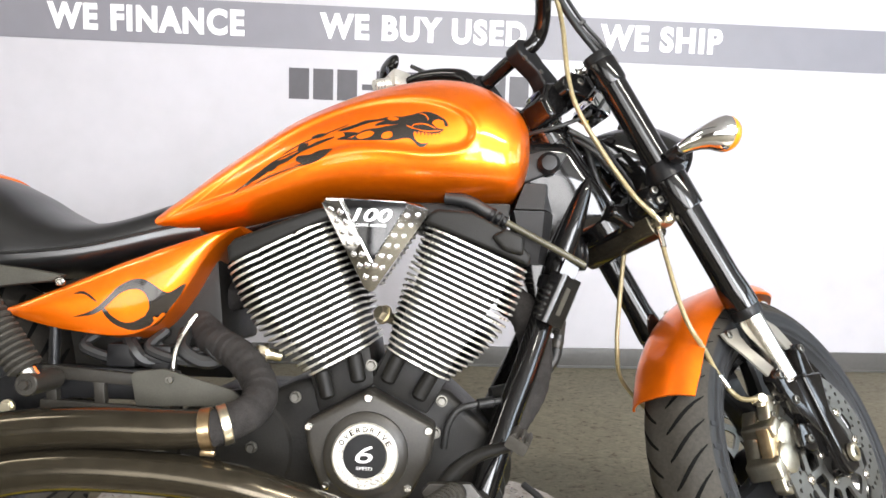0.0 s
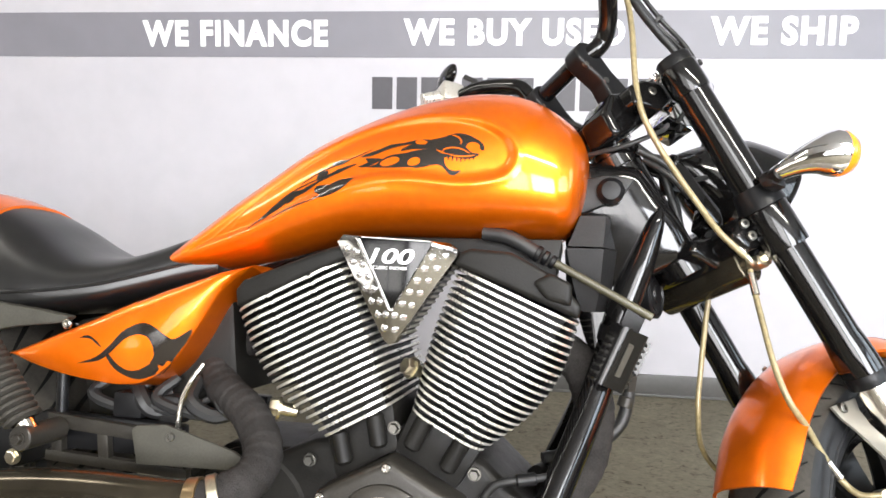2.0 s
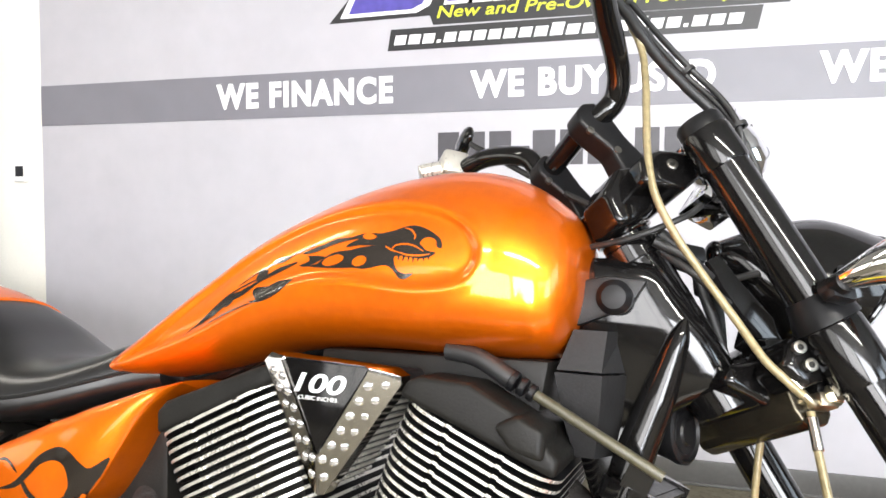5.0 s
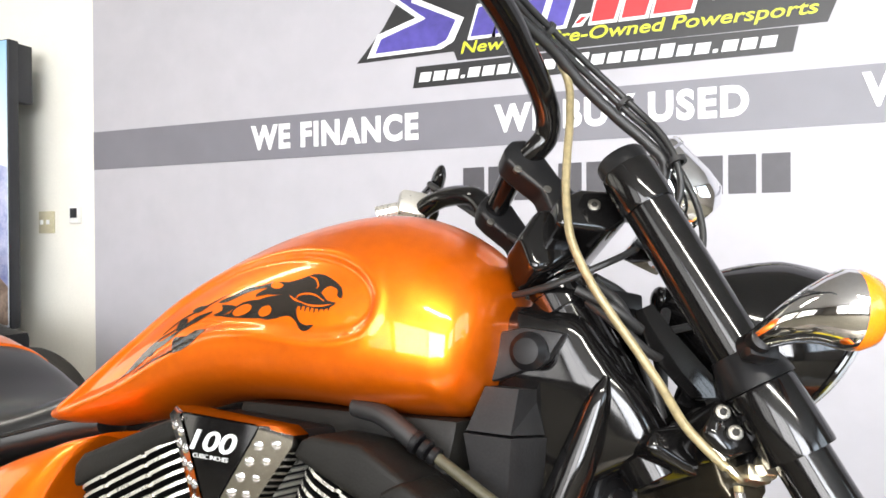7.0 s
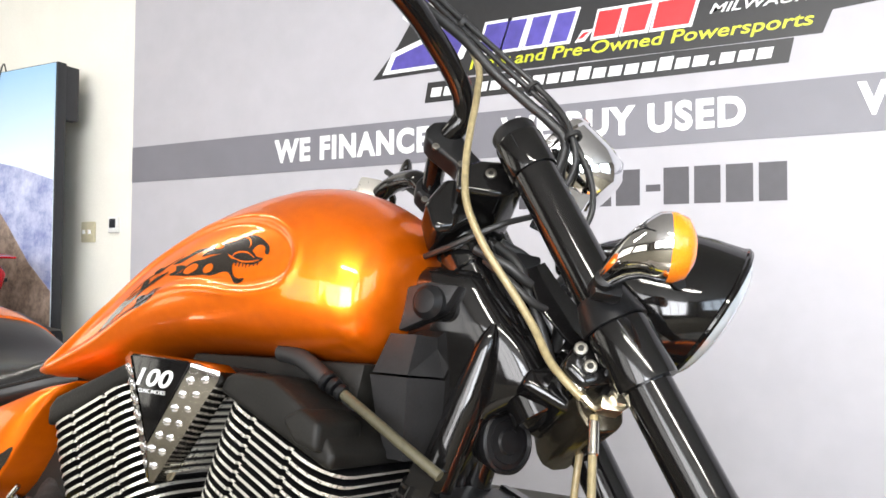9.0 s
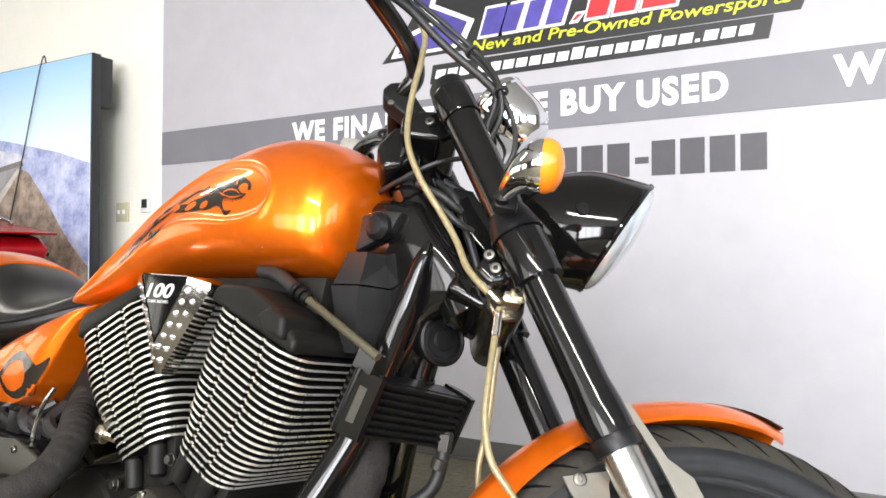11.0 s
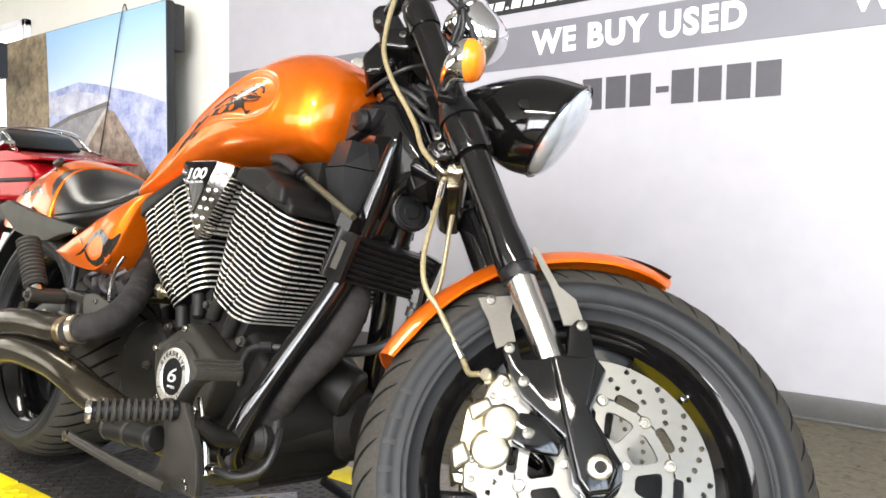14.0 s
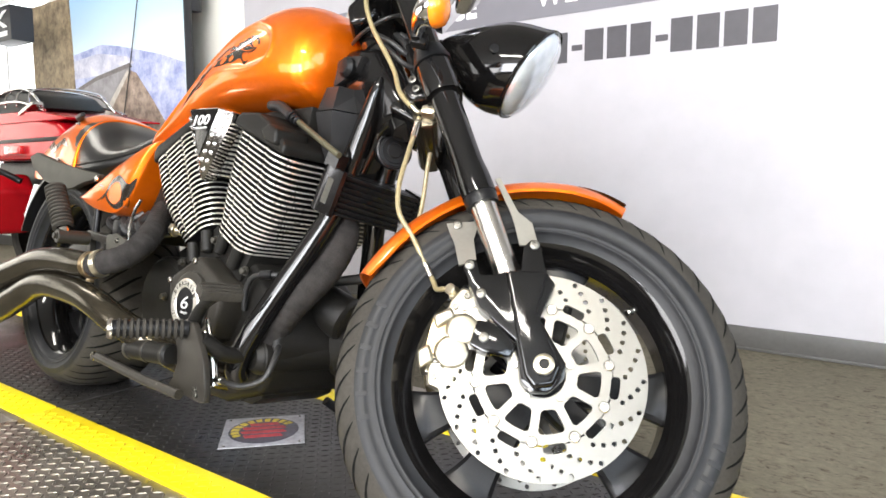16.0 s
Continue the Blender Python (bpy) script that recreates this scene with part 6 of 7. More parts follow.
for sgn in (-1, 1):
    y = sgn * 0.104
    steered("fork_upper_tube", lathe([(0.020, 0), (0.0292, 0), (0.0295, 0.012), (0.0288, 0.035), (0.0262, 0.062), (0.0262, 0.500), (0.020, 0.500)], leg_at(0.563, y), FUP, 36), BLACK_GLOSS, "gloss black upper fork tube")
    steered("fork_cap", join(lathe([(0, 0), (0.0275, 0), (0.0275, 0.016), (0.0245, 0.020), (0.015, 0.020), (0.013, 0.016), (0, 0.016)], leg_at(1.0105, y), FUP, 32)), BLACK_SATIN, "black fork cap")
    steered("fork_seal_ring", lathe([(0.021, -0.012), (0.0275, -0.012), (0.0285, -0.004), (0.0285, 0.003), (0.0268, 0.010), (0.021, 0.010)], leg_at(0.557, y), FUP, 36, True), BLACK_SATIN)
    steered("fork_slider", rod(leg_at(0.40, y), leg_at(0.566, y), 0.0222, None, 32), STEEL, "polished steel fork slider")
    steered("upper_fork_clamp", join(lathe([(0.0264, -0.024), (0.0286, -0.024), (0.0294, -0.020), (0.0294, 0.020), (0.0282, 0.024), (0.0264, 0.024)], leg_at(0.992, y), FUP, 36, True)), BLACK_GLOSS, "gloss black upper fork clamp")
    steered("lower_fork_clamp", join(lathe([(0.0264, -0.034), (0.0335, -0.034), (0.034, -0.030), (0.034, 0.030), (0.0325, 0.034), (0.0264, 0.034)], leg_at(0.768, y), FUP, 36, True), prism([(-0.368, 0.750), (-0.352, 0.785), (-0.312, 0.792), (-0.300, 0.748), (-0.345, 0.728)], min(sgn * 0.088, sgn * 0.03), max(sgn * 0.088, sgn * 0.03), 0.010, 3)), BLACK_GLOSS, "gloss black lower fork clamp")
    steered("fork_cover_cone", lathe([(0.0264, 0), (0.036, 0), (0.0355, 0.006), (0.028, 0.034), (0.0264, 0.034)], leg_at(0.797, y), FUP, 36, True), BLACK_SATIN, "black signal mount collar")
    for p, d in ((Vector((-0.352, sgn * 0.0925, 0.769)), Vector((-0.25, sgn, -0.1))), (Vector((-0.341, sgn * 0.0925, 0.7515)), Vector((-0.25, sgn, -0.1))), (Vector((-0.470, sgn * 0.068, 0.985)), Vector((-0.2, sgn, 0)))):
        bolt = steered("clamp_bolt", socket_bolt(p, d, 0.0072, 0.003), ZINC)
        # black six-sided disc that paints the shade inside the bolt's socket
        part("hex_shade", xform(lathe([(0, -0.001), (0.0036, -0.001), (0.0036, 0.0015), (0, 0.0015)], p, d, 6), STEER), BLACK_MATTE, bolt)
    # the bottom casting
    lo, hi = min(sgn * 0.100, sgn * 0.131), max(sgn * 0.100, sgn * 0.131)
    steered("fork_foot", join(
        prism([(-0.176, 0.425), (-0.173, 0.441), (-0.158, 0.443), (-0.147, 0.420), (-0.128, 0.424), (-0.106, 0.436), (-0.088, 0.442), (-0.092, 0.480), (-0.082, 0.497), (-0.066, 0.493), (-0.048, 0.447), (-0.031, 0.432), (-0.044, 0.372), (0.007, 0.313), (0.009, 0.290), (-0.010, 0.264), (-0.034, 0.260), (-0.054, 0.272), (-0.073, 0.330), (-0.138, 0.368), (-0.160, 0.398)], lo, hi, 0.006, 2),
        prism([(-0.110, 0.432), (-0.046, 0.444), (-0.050, 0.376), (0.000, 0.304), (-0.006, 0.274), (-0.034, 0.264), (-0.050, 0.280), (-0.076, 0.345)], lo - (0.010 if sgn < 0 else 0), hi + (0.010 if sgn > 0 else 0), 0.006, 3)), BLACK_GLOSS, "gloss black cast fork foot")
    steered("axle_nut", lathe([(0.006, 0.0), (0.0155, 0.0), (0.0155, 0.007), (0.012, 0.009), (0.008, 0.009), (0.007, 0.004), (0, 0.004)], (-0.026, sgn * 0.143, 0.300), (0, sgn, 0), 28), BRASS, "plated hollow axle end")
    # a black disc stands in for the shade within the hollow axle
    steered("bore_shade", lathe([(0, 0), (0.0078, 0), (0.0078, 0.0012), (0, 0.0012)], (-0.026, sgn * 0.1478, 0.300), (0, sgn, 0), 20), BLACK_MATTE, "black disc for the shade in the axle bore")
    steered("axle", rod((FW[0], sgn * 0.06, FW[2] - 0.005), (FW[0], sgn * 0.132, FW[2] - 0.005), 0.019), STEEL)
    # fender stays
    for secs, lab in (([(-0.226, 0.514, -0.170, 0.532, 0.0735), (-0.217, 0.498, -0.174, 0.514, 0.078), (-0.204, 0.478, -0.174, 0.490, 0.090), (-0.184, 0.430, -0.160, 0.447, 0.1165)], "polished rear fender stay"),
                      ([(-0.164, 0.612, -0.157, 0.617, 0.0785), (-0.124, 0.548, -0.113, 0.553, 0.094), (-0.112, 0.522, -0.086, 0.534, 0.103), (-0.098, 0.486, -0.070, 0.494, 0.1165)], "polished front fender stay")):
        steered("fender_stay", bevelled(loft([[Vector((x0, sgn * (y_ - 0.002), z0)), Vector((x1, sgn * (y_ - 0.002), z1)), Vector((x1, sgn * (y_ + 0.002), z1)), Vector((x0, sgn * (y_ + 0.002), z0))] for x0, z0, x1, z1, y_ in secs]), 0.001, 1), STAY, lab)
    for x, yy, z in ((-0.207, 0.078, 0.514), (-0.167, 0.131, 0.430), (-0.075, 0.131, 0.486), (-0.139, 0.131, 0.389), (-0.120, 0.126, 0.324)):
        steered("stay_bolt", socket_bolt((x, sgn * yy, z), (0, sgn, 0), 0.0078, 0.004), ZINC)
    # caliper
    cy = sgn * 0.091
    y0, y1 = min(sgn * 0.078, sgn * 0.102), max(sgn * 0.078, sgn * 0.102)
    cal = steered("brake_caliper", prism([(-0.172, 0.403), (-0.160, 0.402), (-0.144, 0.388), (-0.134, 0.376), (-0.131, 0.344), (-0.133, 0.315), (-0.138, 0.288), (-0.151, 0.249), (-0.169, 0.236), (-0.188, 0.240), (-0.194, 0.265), (-0.191, 0.302), (-0.185, 0.326), (-0.188, 0.354), (-0.184, 0.378)], y0, y1, 0.005, 3),
                  GOLD, "silver-gold four piston brake caliper")
    for px, pz, pr in ((-0.155, 0.334, 0.0225), (-0.163, 0.296, 0.0235)):
        part("piston_housing", xform(lathe([(0, 0), (pr + 0.005, 0), (pr + 0.004, 0.005), (pr + 0.001, 0.0085), (pr - 0.003, 0.0098), (0, 0.0102)], (px, sgn * 0.100, pz), (0, sgn, 0), 30), STEER), GOLD, cal, "polished piston housing")
    part("caliper_inner", xform(prism([(-0.182, 0.380), (-0.152, 0.368), (-0.142, 0.340), (-0.155, 0.30), (-0.176, 0.262), (-0.205, 0.262), (-0.196, 0.345)], sgn * 0.062 - 0.014, sgn * 0.062 + 0.014, 0.005, 2), STEER), GOLD, cal)
    part("caliper_bridge", xform(join(prism([(-0.205, 0.345), (-0.18, 0.365), (-0.17, 0.35), (-0.195, 0.325)], sgn * 0.05, sgn * 0.112, 0.006, 3), prism([(-0.215, 0.285), (-0.20, 0.30), (-0.185, 0.275), (-0.205, 0.258)], sgn * 0.05, sgn * 0.112, 0.006, 3)), STEER), GOLD, cal)
    part("brake_pad", xform(box((-0.19, sgn * 0.092, 0.315), (0.03, 0.022, 0.055), 0.002), STEER), BRONZE, cal, "worn rust brown brake pad")
    for x, z in ((-0.161, 0.389), (-0.175, 0.368), (-0.185, 0.278), (-0.181, 0.253)):
        part("caliper_bolt", xform(socket_bolt((x, sgn * 0.102, z), (0, sgn, 0), 0.0052, 0.004), STEER), ZINC, cal)
    part("banjo_fitting", xform(join(rod((-0.182, cy, 0.383), (-0.186, cy, 0.402), 0.008, None, 6), rod((-0.192, cy - 0.012, 0.395), (-0.178, cy + 0.012, 0.395), 0.009)), STEER), BRASS, cal)
    steered("caliper_bracket", prism([(-0.136, 0.350), (-0.105, 0.352), (-0.070, 0.325), (-0.075, 0.305), (-0.118, 0.303), (-0.140, 0.310)], sgn * 0.116 - 0.008, sgn * 0.116 + 0.008, 0.004), BLACK_GLOSS)

steered("lower_yoke", prism([(-0.398, 0.742), (-0.390, 0.764), (-0.318, 0.786), (-0.298, 0.770), (-0.298, 0.735), (-0.345, 0.722)], -0.030, 0.095, 0.010, 3, 20), BLACK_GLOSS, "gloss black lower triple clamp")
bar = [(-0.347, 0.738), (-0.352, 0.752), (-0.300, 0.752), (-0.293, 0.742), (-0.292, 0.712), (-0.299, 0.701), (-0.318, 0.695), (-0.332, 0.700), (-0.340, 0.712)]
steered("clamp_cover", bevelled(prism(bar, -0.060, 0.117, 0.004, 2, 20), 0.002, 2, 20), PIPE, "brown black metal cover under the lower clamp")
steered("cover_screw", rod((-0.309, -0.078, 0.732), (-0.309, -0.058, 0.732), 0.0135), BLACK_GLOSS)
steered("upper_yoke", join(prism([(-0.508, 0.952), (-0.512, 0.985), (-0.486, 1.004), (-0.430, 1.014), (-0.424, 0.985), (-0.452, 0.957)], -0.068, 0.112, 0.007, 3)), BLACK_GLOSS, "gloss black upper triple clamp")
steered("ignition_block", prism([(-0.542, 0.950), (-0.524, 0.988), (-0.500, 0.998), (-0.470, 0.990), (-0.474, 0.940), (-0.500, 0.918), (-0.524, 0.908)], -0.036, 0.030, 0.012, 4), BLACK_GLOSS)
steered("stem_nut", lathe([(0, 0), (0.019, 0), (0.019, 0.012), (0.014, 0.02), (0, 0.022)], Vector(AX(0.985)) , UP, 6), CHROME)

FEN = Vector(FW)
rings = []
for a in np.linspace(radians(75), radians(161.5), 44):
    t = (math.degrees(a) - 74) / 89
    r0 = 0.352 + 0.010 * (1 - t)
    hw = 0.0745 * (1 - 0.80 * (max(0, 0.20 - t) / 0.20) ** 1.6) * (1 - 0.10 * max(0, t - 0.85) / 0.15)
    ring = []
    for k in range(17):
        f = -1 + k / 8
        ring.append((r0 - (0.033 - 0.015 * max(0, 0.16 - t) / 0.16 - 0.008 * max(0, t - 0.9) / 0.1) * abs(f) ** 2.8, hw * math.copysign(abs(f) ** 0.85, f)))
    ring += [(r - 0.004, y * 0.965) for r, y in ring[::-1]]
    rings.append([FEN + Vector((r * math.cos(a), y, r * math.sin(a))) for r, y in ring])
fender = steered("front_fender", loft(rings), [ORANGE], "orange front fender with dark painted tip", sharp=50)

bm = bmesh.new()
prev = None
for q in range(15):
    f = q / 14
    a = radians(75.5 + 24 * (1 - f))
    yc = -0.012 - 0.02 * math.sin(f * 3.4)
    wd = 0.001 + 0.012 * f ** 1.4
    r = 0.352 + 0.010 * (1 - (math.degrees(a) - 74) / 89) + 0.0008
    pr = []
    for yy in (yc - wd, yc + wd):
        ff = abs(yy) / 0.08
        pr.append(bm.verts.new(FEN + Vector(((r - 0.034 * ff ** 3.3) * math.cos(a), yy, (r - 0.034 * ff ** 3.3) * math.sin(a)))))
    if prev:
        bm.faces.new((prev[0], prev[1], pr[1], pr[0]))
    prev = pr
part("fender_flame", xform(bm, STEER), DECAL, fender, "black painted flame")

# ---- handlebar, risers, controls
for yy in (0.010, 0.138):
    ring = [(-0.537 + 0.025 * math.cos(radians(a)), 1.080 + 0.025 * math.sin(radians(a))) for a in (50, 90, 130, 170, 210, 250)]
    steered("riser", prism(ring + [(-0.512, 1.035), (-0.492, 0.995), (-0.455, 0.998), (-0.462, 1.036), (-0.492, 1.062)], yy - 0.018, yy + 0.018, 0.006, 3, 20), BLACK_SATIN, "satin black handlebar riser clamp")
    for x, z in ((-0.543, 1.057), (-0.505, 1.037)):
        steered("riser_bolt", socket_bolt((x, yy - 0.018, z), (0, -1, 0), 0.0052, 0.0008), ZINC)
steered("handlebar", tube([(-0.83, -0.47, 1.105), (-0.74, -0.33, 1.128), (-0.666, -0.225, 1.137), (-0.606, -0.155, 1.143), (-0.576, -0.115, 1.143), (-0.542, -0.074, 1.134), (-0.521, -0.045, 1.121), (-0.514, -0.022, 1.106), (-0.522, -0.008, 1.092), (-0.534, 0.012, 1.083), (-0.537, 0.04, 1.082), (-0.537, 0.12, 1.083), (-0.540, 0.155, 1.092), (-0.562, 0.17, 1.125), (-0.60, 0.245, 1.160), (-0.635, 0.31, 1.155), (-0.655, 0.38, 1.150), (-0.68, 0.48, 1.14)], 0.0155, 18), BLACK_GLOSS, "gloss black handlebar")
steered("left_grip", tube([(-0.650, 0.365, 1.152), (-0.665, 0.43, 1.146), (-0.685, 0.49, 1.139)], 0.0195, 16), RUBBER, "black rubber grip")
steered("clutch_perch", join(box((-0.640, 0.300, 1.164), (0.048, 0.05, 0.046), 0.010), rod((-0.655, 0.30, 1.160), (-0.695, 0.31, 1.146), 0.014), rod((-0.627, 0.285, 1.165), (-0.60, 0.275, 1.172), 0.012)), FIN_EDGE, "silver clutch master cylinder")
steered("clutch_lever", tube([(-0.605, 0.29, 1.17), (-0.60, 0.32, 1.17), (-0.62, 0.40, 1.158), (-0.655, 0.48, 1.14)], 0.007, 10), BLACK_GLOSS, "black clutch lever")
steered("mirror", join(ball((-0.592, 0.41, 1.303), 0.045, (0.30, 1.0, 0.60), 20, 12), rod((-0.642, 0.325, 1.175), (-0.600, 0.40, 1.295), 0.006)), BLACK_GLOSS, "black mirror on a short stalk")
for k, (line, r) in enumerate((
        ([(-0.66, -0.20, 1.165), (-0.600, -0.140, 1.170), (-0.540, -0.105, 1.165), (-0.490, -0.082, 1.140), (-0.440, -0.070, 1.112), (-0.405, -0.066, 1.090), (-0.380, -0.060, 1.065), (-0.385, -0.03, 1.02)], 0.0068),
        ([(-0.66, -0.19, 1.190), (-0.580, -0.125, 1.190), (-0.500, -0.082, 1.172), (-0.433, -0.062, 1.140), (-0.392, -0.070, 1.095), (-0.366, -0.072, 1.050), (-0.345, -0.066, 1.010), (-0.340, -0.060, 0.966), (-0.352, -0.045, 0.93)], 0.0040),
        ([(-0.66, -0.20, 1.196), (-0.580, -0.132, 1.196), (-0.498, -0.090, 1.177), (-0.431, -0.071, 1.144), (-0.394, -0.078, 1.099), (-0.376, -0.080, 1.058), (-0.368, -0.066, 1.020), (-0.385, -0.03, 0.975)], 0.0040))):
    steered("control_cable", tube(line, r, 10), CABLE, "black control cable")
for p, d in (((-0.432, -0.066, 1.142), (0.6, -0.1, -0.7)), ((-0.375, -0.078, 1.062), (0.35, 0, -0.9)), ((-0.545, -0.108, 1.187), (0.85, 0.4, -0.2))):
    steered("cable_tie", lathe([(0.008, -0.003), (0.0115, -0.003), (0.0115, 0.003), (0.008, 0.003)], p, d, 12, True), CABLE)
steered("control_cable", tube([(-0.62, 0.27, 1.20), (-0.55, 0.18, 1.10), (-0.50, 0.10, 1.02), (-0.44, 0.03, 0.95)], 0.005, 8), CABLE)
steered("brake_hose", tube([(-0.590, -0.125, 1.225), (-0.570, -0.110, 1.209), (-0.514, -0.085, 1.150), (-0.505, -0.080, 1.095), (-0.505, -0.076, 1.041), (-0.503, -0.070, 0.992), (-0.494, -0.065, 0.940), (-0.470, -0.062, 0.894), (-0.445, -0.060, 0.861), (-0.423, -0.058, 0.835), (-0.397, -0.060, 0.798), (-0.379, -0.068, 0.761), (-0.364, -0.074, 0.741), (-0.344, -0.078, 0.722)], 0.0047, 12), HOSE, "yellowed clear brake hose")
steered("hose_ferrule", rod((-0.358, -0.070, 0.747), (-0.343, -0.076, 0.727), 0.0068), STEEL)
steered("hose_ferrule", rod((-0.326, -0.066, 0.705), (-0.326, -0.068, 0.668), 0.0056), STEEL)
steered("hose_ferrule", rod((-0.246, -0.064, 0.441), (-0.228, -0.066, 0.418), 0.0056), STEEL)
steered("hose_joint", join(box((-0.312, -0.068, 0.722), (0.024, 0.026, 0.016), 0.004), hex_bolt((-0.305, -0.080, 0.728), (0, -1, 0), 0.0095), tube([(-0.343, -0.077, 0.725), (-0.330, -0.076, 0.716), (-0.318, -0.072, 0.720)], 0.0045, 8)), BRASS)
steered("caliper_hose", tube([(-0.326, -0.066, 0.710), (-0.326, -0.067, 0.675), (-0.326, -0.069, 0.637), (-0.324, -0.073, 0.566), (-0.310, -0.074, 0.516), (-0.279, -0.070, 0.482), (-0.249, -0.064, 0.445), (-0.225, -0.066, 0.414), (-0.214, -0.078, 0.397), (-0.199, -0.094, 0.395), (-0.182, -0.094, 0.398)], 0.0044, 12), HOSE, "yellowed clear brake hose")
steered("caliper_hose", tube([(-0.35, 0.0, 0.78), (-0.325, 0.015, 0.75), (-0.31, 0.03, 0.715), (-0.307, 0.05, 0.670), (-0.302, 0.08, 0.600), (-0.302, 0.10, 0.534), (-0.275, 0.125, 0.470), (-0.19, 0.122, 0.395)], 0.0044, 10), HOSE, "yellowed clear brake hose")

# ---- gauge, headlamp, turn signals
gauge = steered("speedometer", lathe([(0, -0.050), (0.032, -0.048), (0.047, -0.034), (0.052, -0.008), (0.053, 0.035), (0.0555, 0.038), (0.0555, 0.045), (0.053, 0.049), (0.048, 0.049), (0.047, 0.044), (0, 0.044)], (-0.344, -0.008, 1.068), (-0.66, 0, 0.58), 44), CHROME, "chrome cup speedometer")
part("gauge_bracket", xform(join(prism([(-0.40, 0.985), (-0.36, 1.05), (-0.32, 1.04), (-0.35, 0.97)], -0.03, 0.03, 0.005)), STEER), CHROME, gauge)

hb0, hb1 = Vector((-0.112, 0.030, 1.002)), Vector((-0.198, 0.030, 0.824))
mid_l, half_l = (hb0 + hb1) / 2, (hb0 - hb1) / 2
fwd = Vector((half_l.z, 0, -half_l.x)).normalized()
back = Vector((-0.352, 0.030, 0.938))
rings = []
for q in range(26):
    f = q / 25
    s = (math.sin(f * math.pi / 2)) ** 0.72
    c = back.lerp(mid_l, f)
    top = Vector((-0.346 + f * 0.240, 0.030, 0.954 + 0.066 * math.sin(min(1, f * 1.25) * math.pi / 2) - 0.016 * max(0, f - 0.6) / 0.4))
    bot = Vector((-0.352 + f * 0.158, 0.030, 0.929 - 0.107 * math.sin(min(1, f * 1.2) * math.pi / 2)))
    cc, hv = (top + bot) / 2, (top - bot) / 2
    w = 0.080 * s + 0.012
    rings.append([cc + hv * math.sin(a) + Vector((0, w * math.cos(a), 0)) for a in np.linspace(0, 2 * math.pi, 41)[:-1]])
lamp_body = loft(rings, False)
headlamp = steered("headlight", lamp_body, BLACK_GLOSS, "gloss black bullet headlight with a clear lens", sharp=60)
part("headlight_back", xform(ball(back + Vector((0.004, 0, 0.002)), 0.016, (0.6, 1, 1)), STEER), BLACK_GLOSS, headlamp)
lens = []
for f, push in ((1.0, 0.0), (0.97, 0.008), (0.88, 0.015), (0.70, 0.021), (0.4, 0.026), (0.12, 0.028)):
    lens.append([mid_l + fwd * push + half_l * f * math.sin(a) * 0.97 + Vector((0, 0.089 * f * math.cos(a), 0)) for a in np.linspace(0, 2 * math.pi, 41)[:-1]])
part("lens", xform(loft(lens), STEER), LENS, headlamp, "clear curved headlight lens", 60)
part("lens_rim", xform(join(tube([mid_l + half_l * math.sin(a) + Vector((0, 0.092 * math.cos(a), 0)) for a in np.linspace(0, 2 * math.pi, 40)], 0.004, 8, 1)), STEER), BLACK_GLOSS, headlamp)
part("headlight_screw", xform(lathe([(0, 0), (0.010, 0), (0.010, 0.003), (0.006, 0.004), (0, 0.002)], (-0.228, -0.051, 0.899), (0.15, -1, 0), 18), STEER), BLACK_SATIN, headlamp)
steered("headlight_bracket", join(prism([(-0.36, 0.77), (-0.33, 0.81), (-0.27, 0.82), (-0.27, 0.79), (-0.32, 0.765)], -0.012, 0.05, 0.006), prism([(-0.352, 0.800), (-0.335, 0.842), (-0.305, 0.835), (-0.290, 0.805), (-0.318, 0.790)], -0.010, 0.012, 0.004)), BLACK_GLOSS)
steered("bracket_bolt", hex_bolt((-0.328, -0.012, 0.819), (0, -1, 0), 0.0095, 0.008), ZINC)
for sgn in (-1, 1):
    sig = steered("turn_signal", join(tube([(-0.350, sgn * 0.143, 0.814), (-0.352, sgn * 0.155, 0.814), (-0.354, sgn * 0.168, 0.814)], [0.014, 0.011, 0.0105], 14), box((-0.347, sgn * 0.15, 0.812), (0.03, 0.02, 0.024), 0.006)), BLACK_SATIN, "chrome bullet turn signal with an amber lens")
    sd = Vector((0.95, sgn * 0.22, 0.0)).normalized()
    p0 = Vector((-0.322, sgn * 0.2285, 0.822))
    path = [(Vector((-0.351, sgn * 0.156, 0.817)), 0.0105), (Vector((-0.3495, sgn * 0.170, 0.818)), 0.0122), (Vector((-0.3465, sgn * 0.184, 0.819)), 0.0150), (Vector((-0.342, sgn * 0.1975, 0.8205)), 0.0188), (Vector((-0.3365, sgn * 0.2095, 0.8215)), 0.0232), (Vector((-0.331, sgn * 0.219, 0.822)), 0.0280), (p0 - sd * 0.004, 0.0322), (p0 + sd * 0.004, 0.0328)]
    rings = []
    for k, (c, r) in enumerate(path):
        ax = Vector((0.10, sgn, 0.03)).normalized().lerp(sd, (k / 6) ** 1.6 if k < 6 else 1).normalized()
        side = ax.cross(Vector((0, 0, 1))).normalized()
        up = side.cross(ax)
        rings.append([c + side * r * math.cos(a) + up * r * math.sin(a) for a in np.linspace(0, 2 * math.pi, 37)[:-1]])
    part("signal_body", xform(loft(rings), STEER), CHROME, sig, "chrome bullet housing", 60)
    part("signal_lens", xform(lathe([(0.0325, 0.0), (0.0325, 0.006), (0.0285, 0.016), (0.017, 0.023), (0, 0.026)], p0 + sd * 0.0042, sd, 32), STEER), AMBER, sig, "amber ribbed lens")


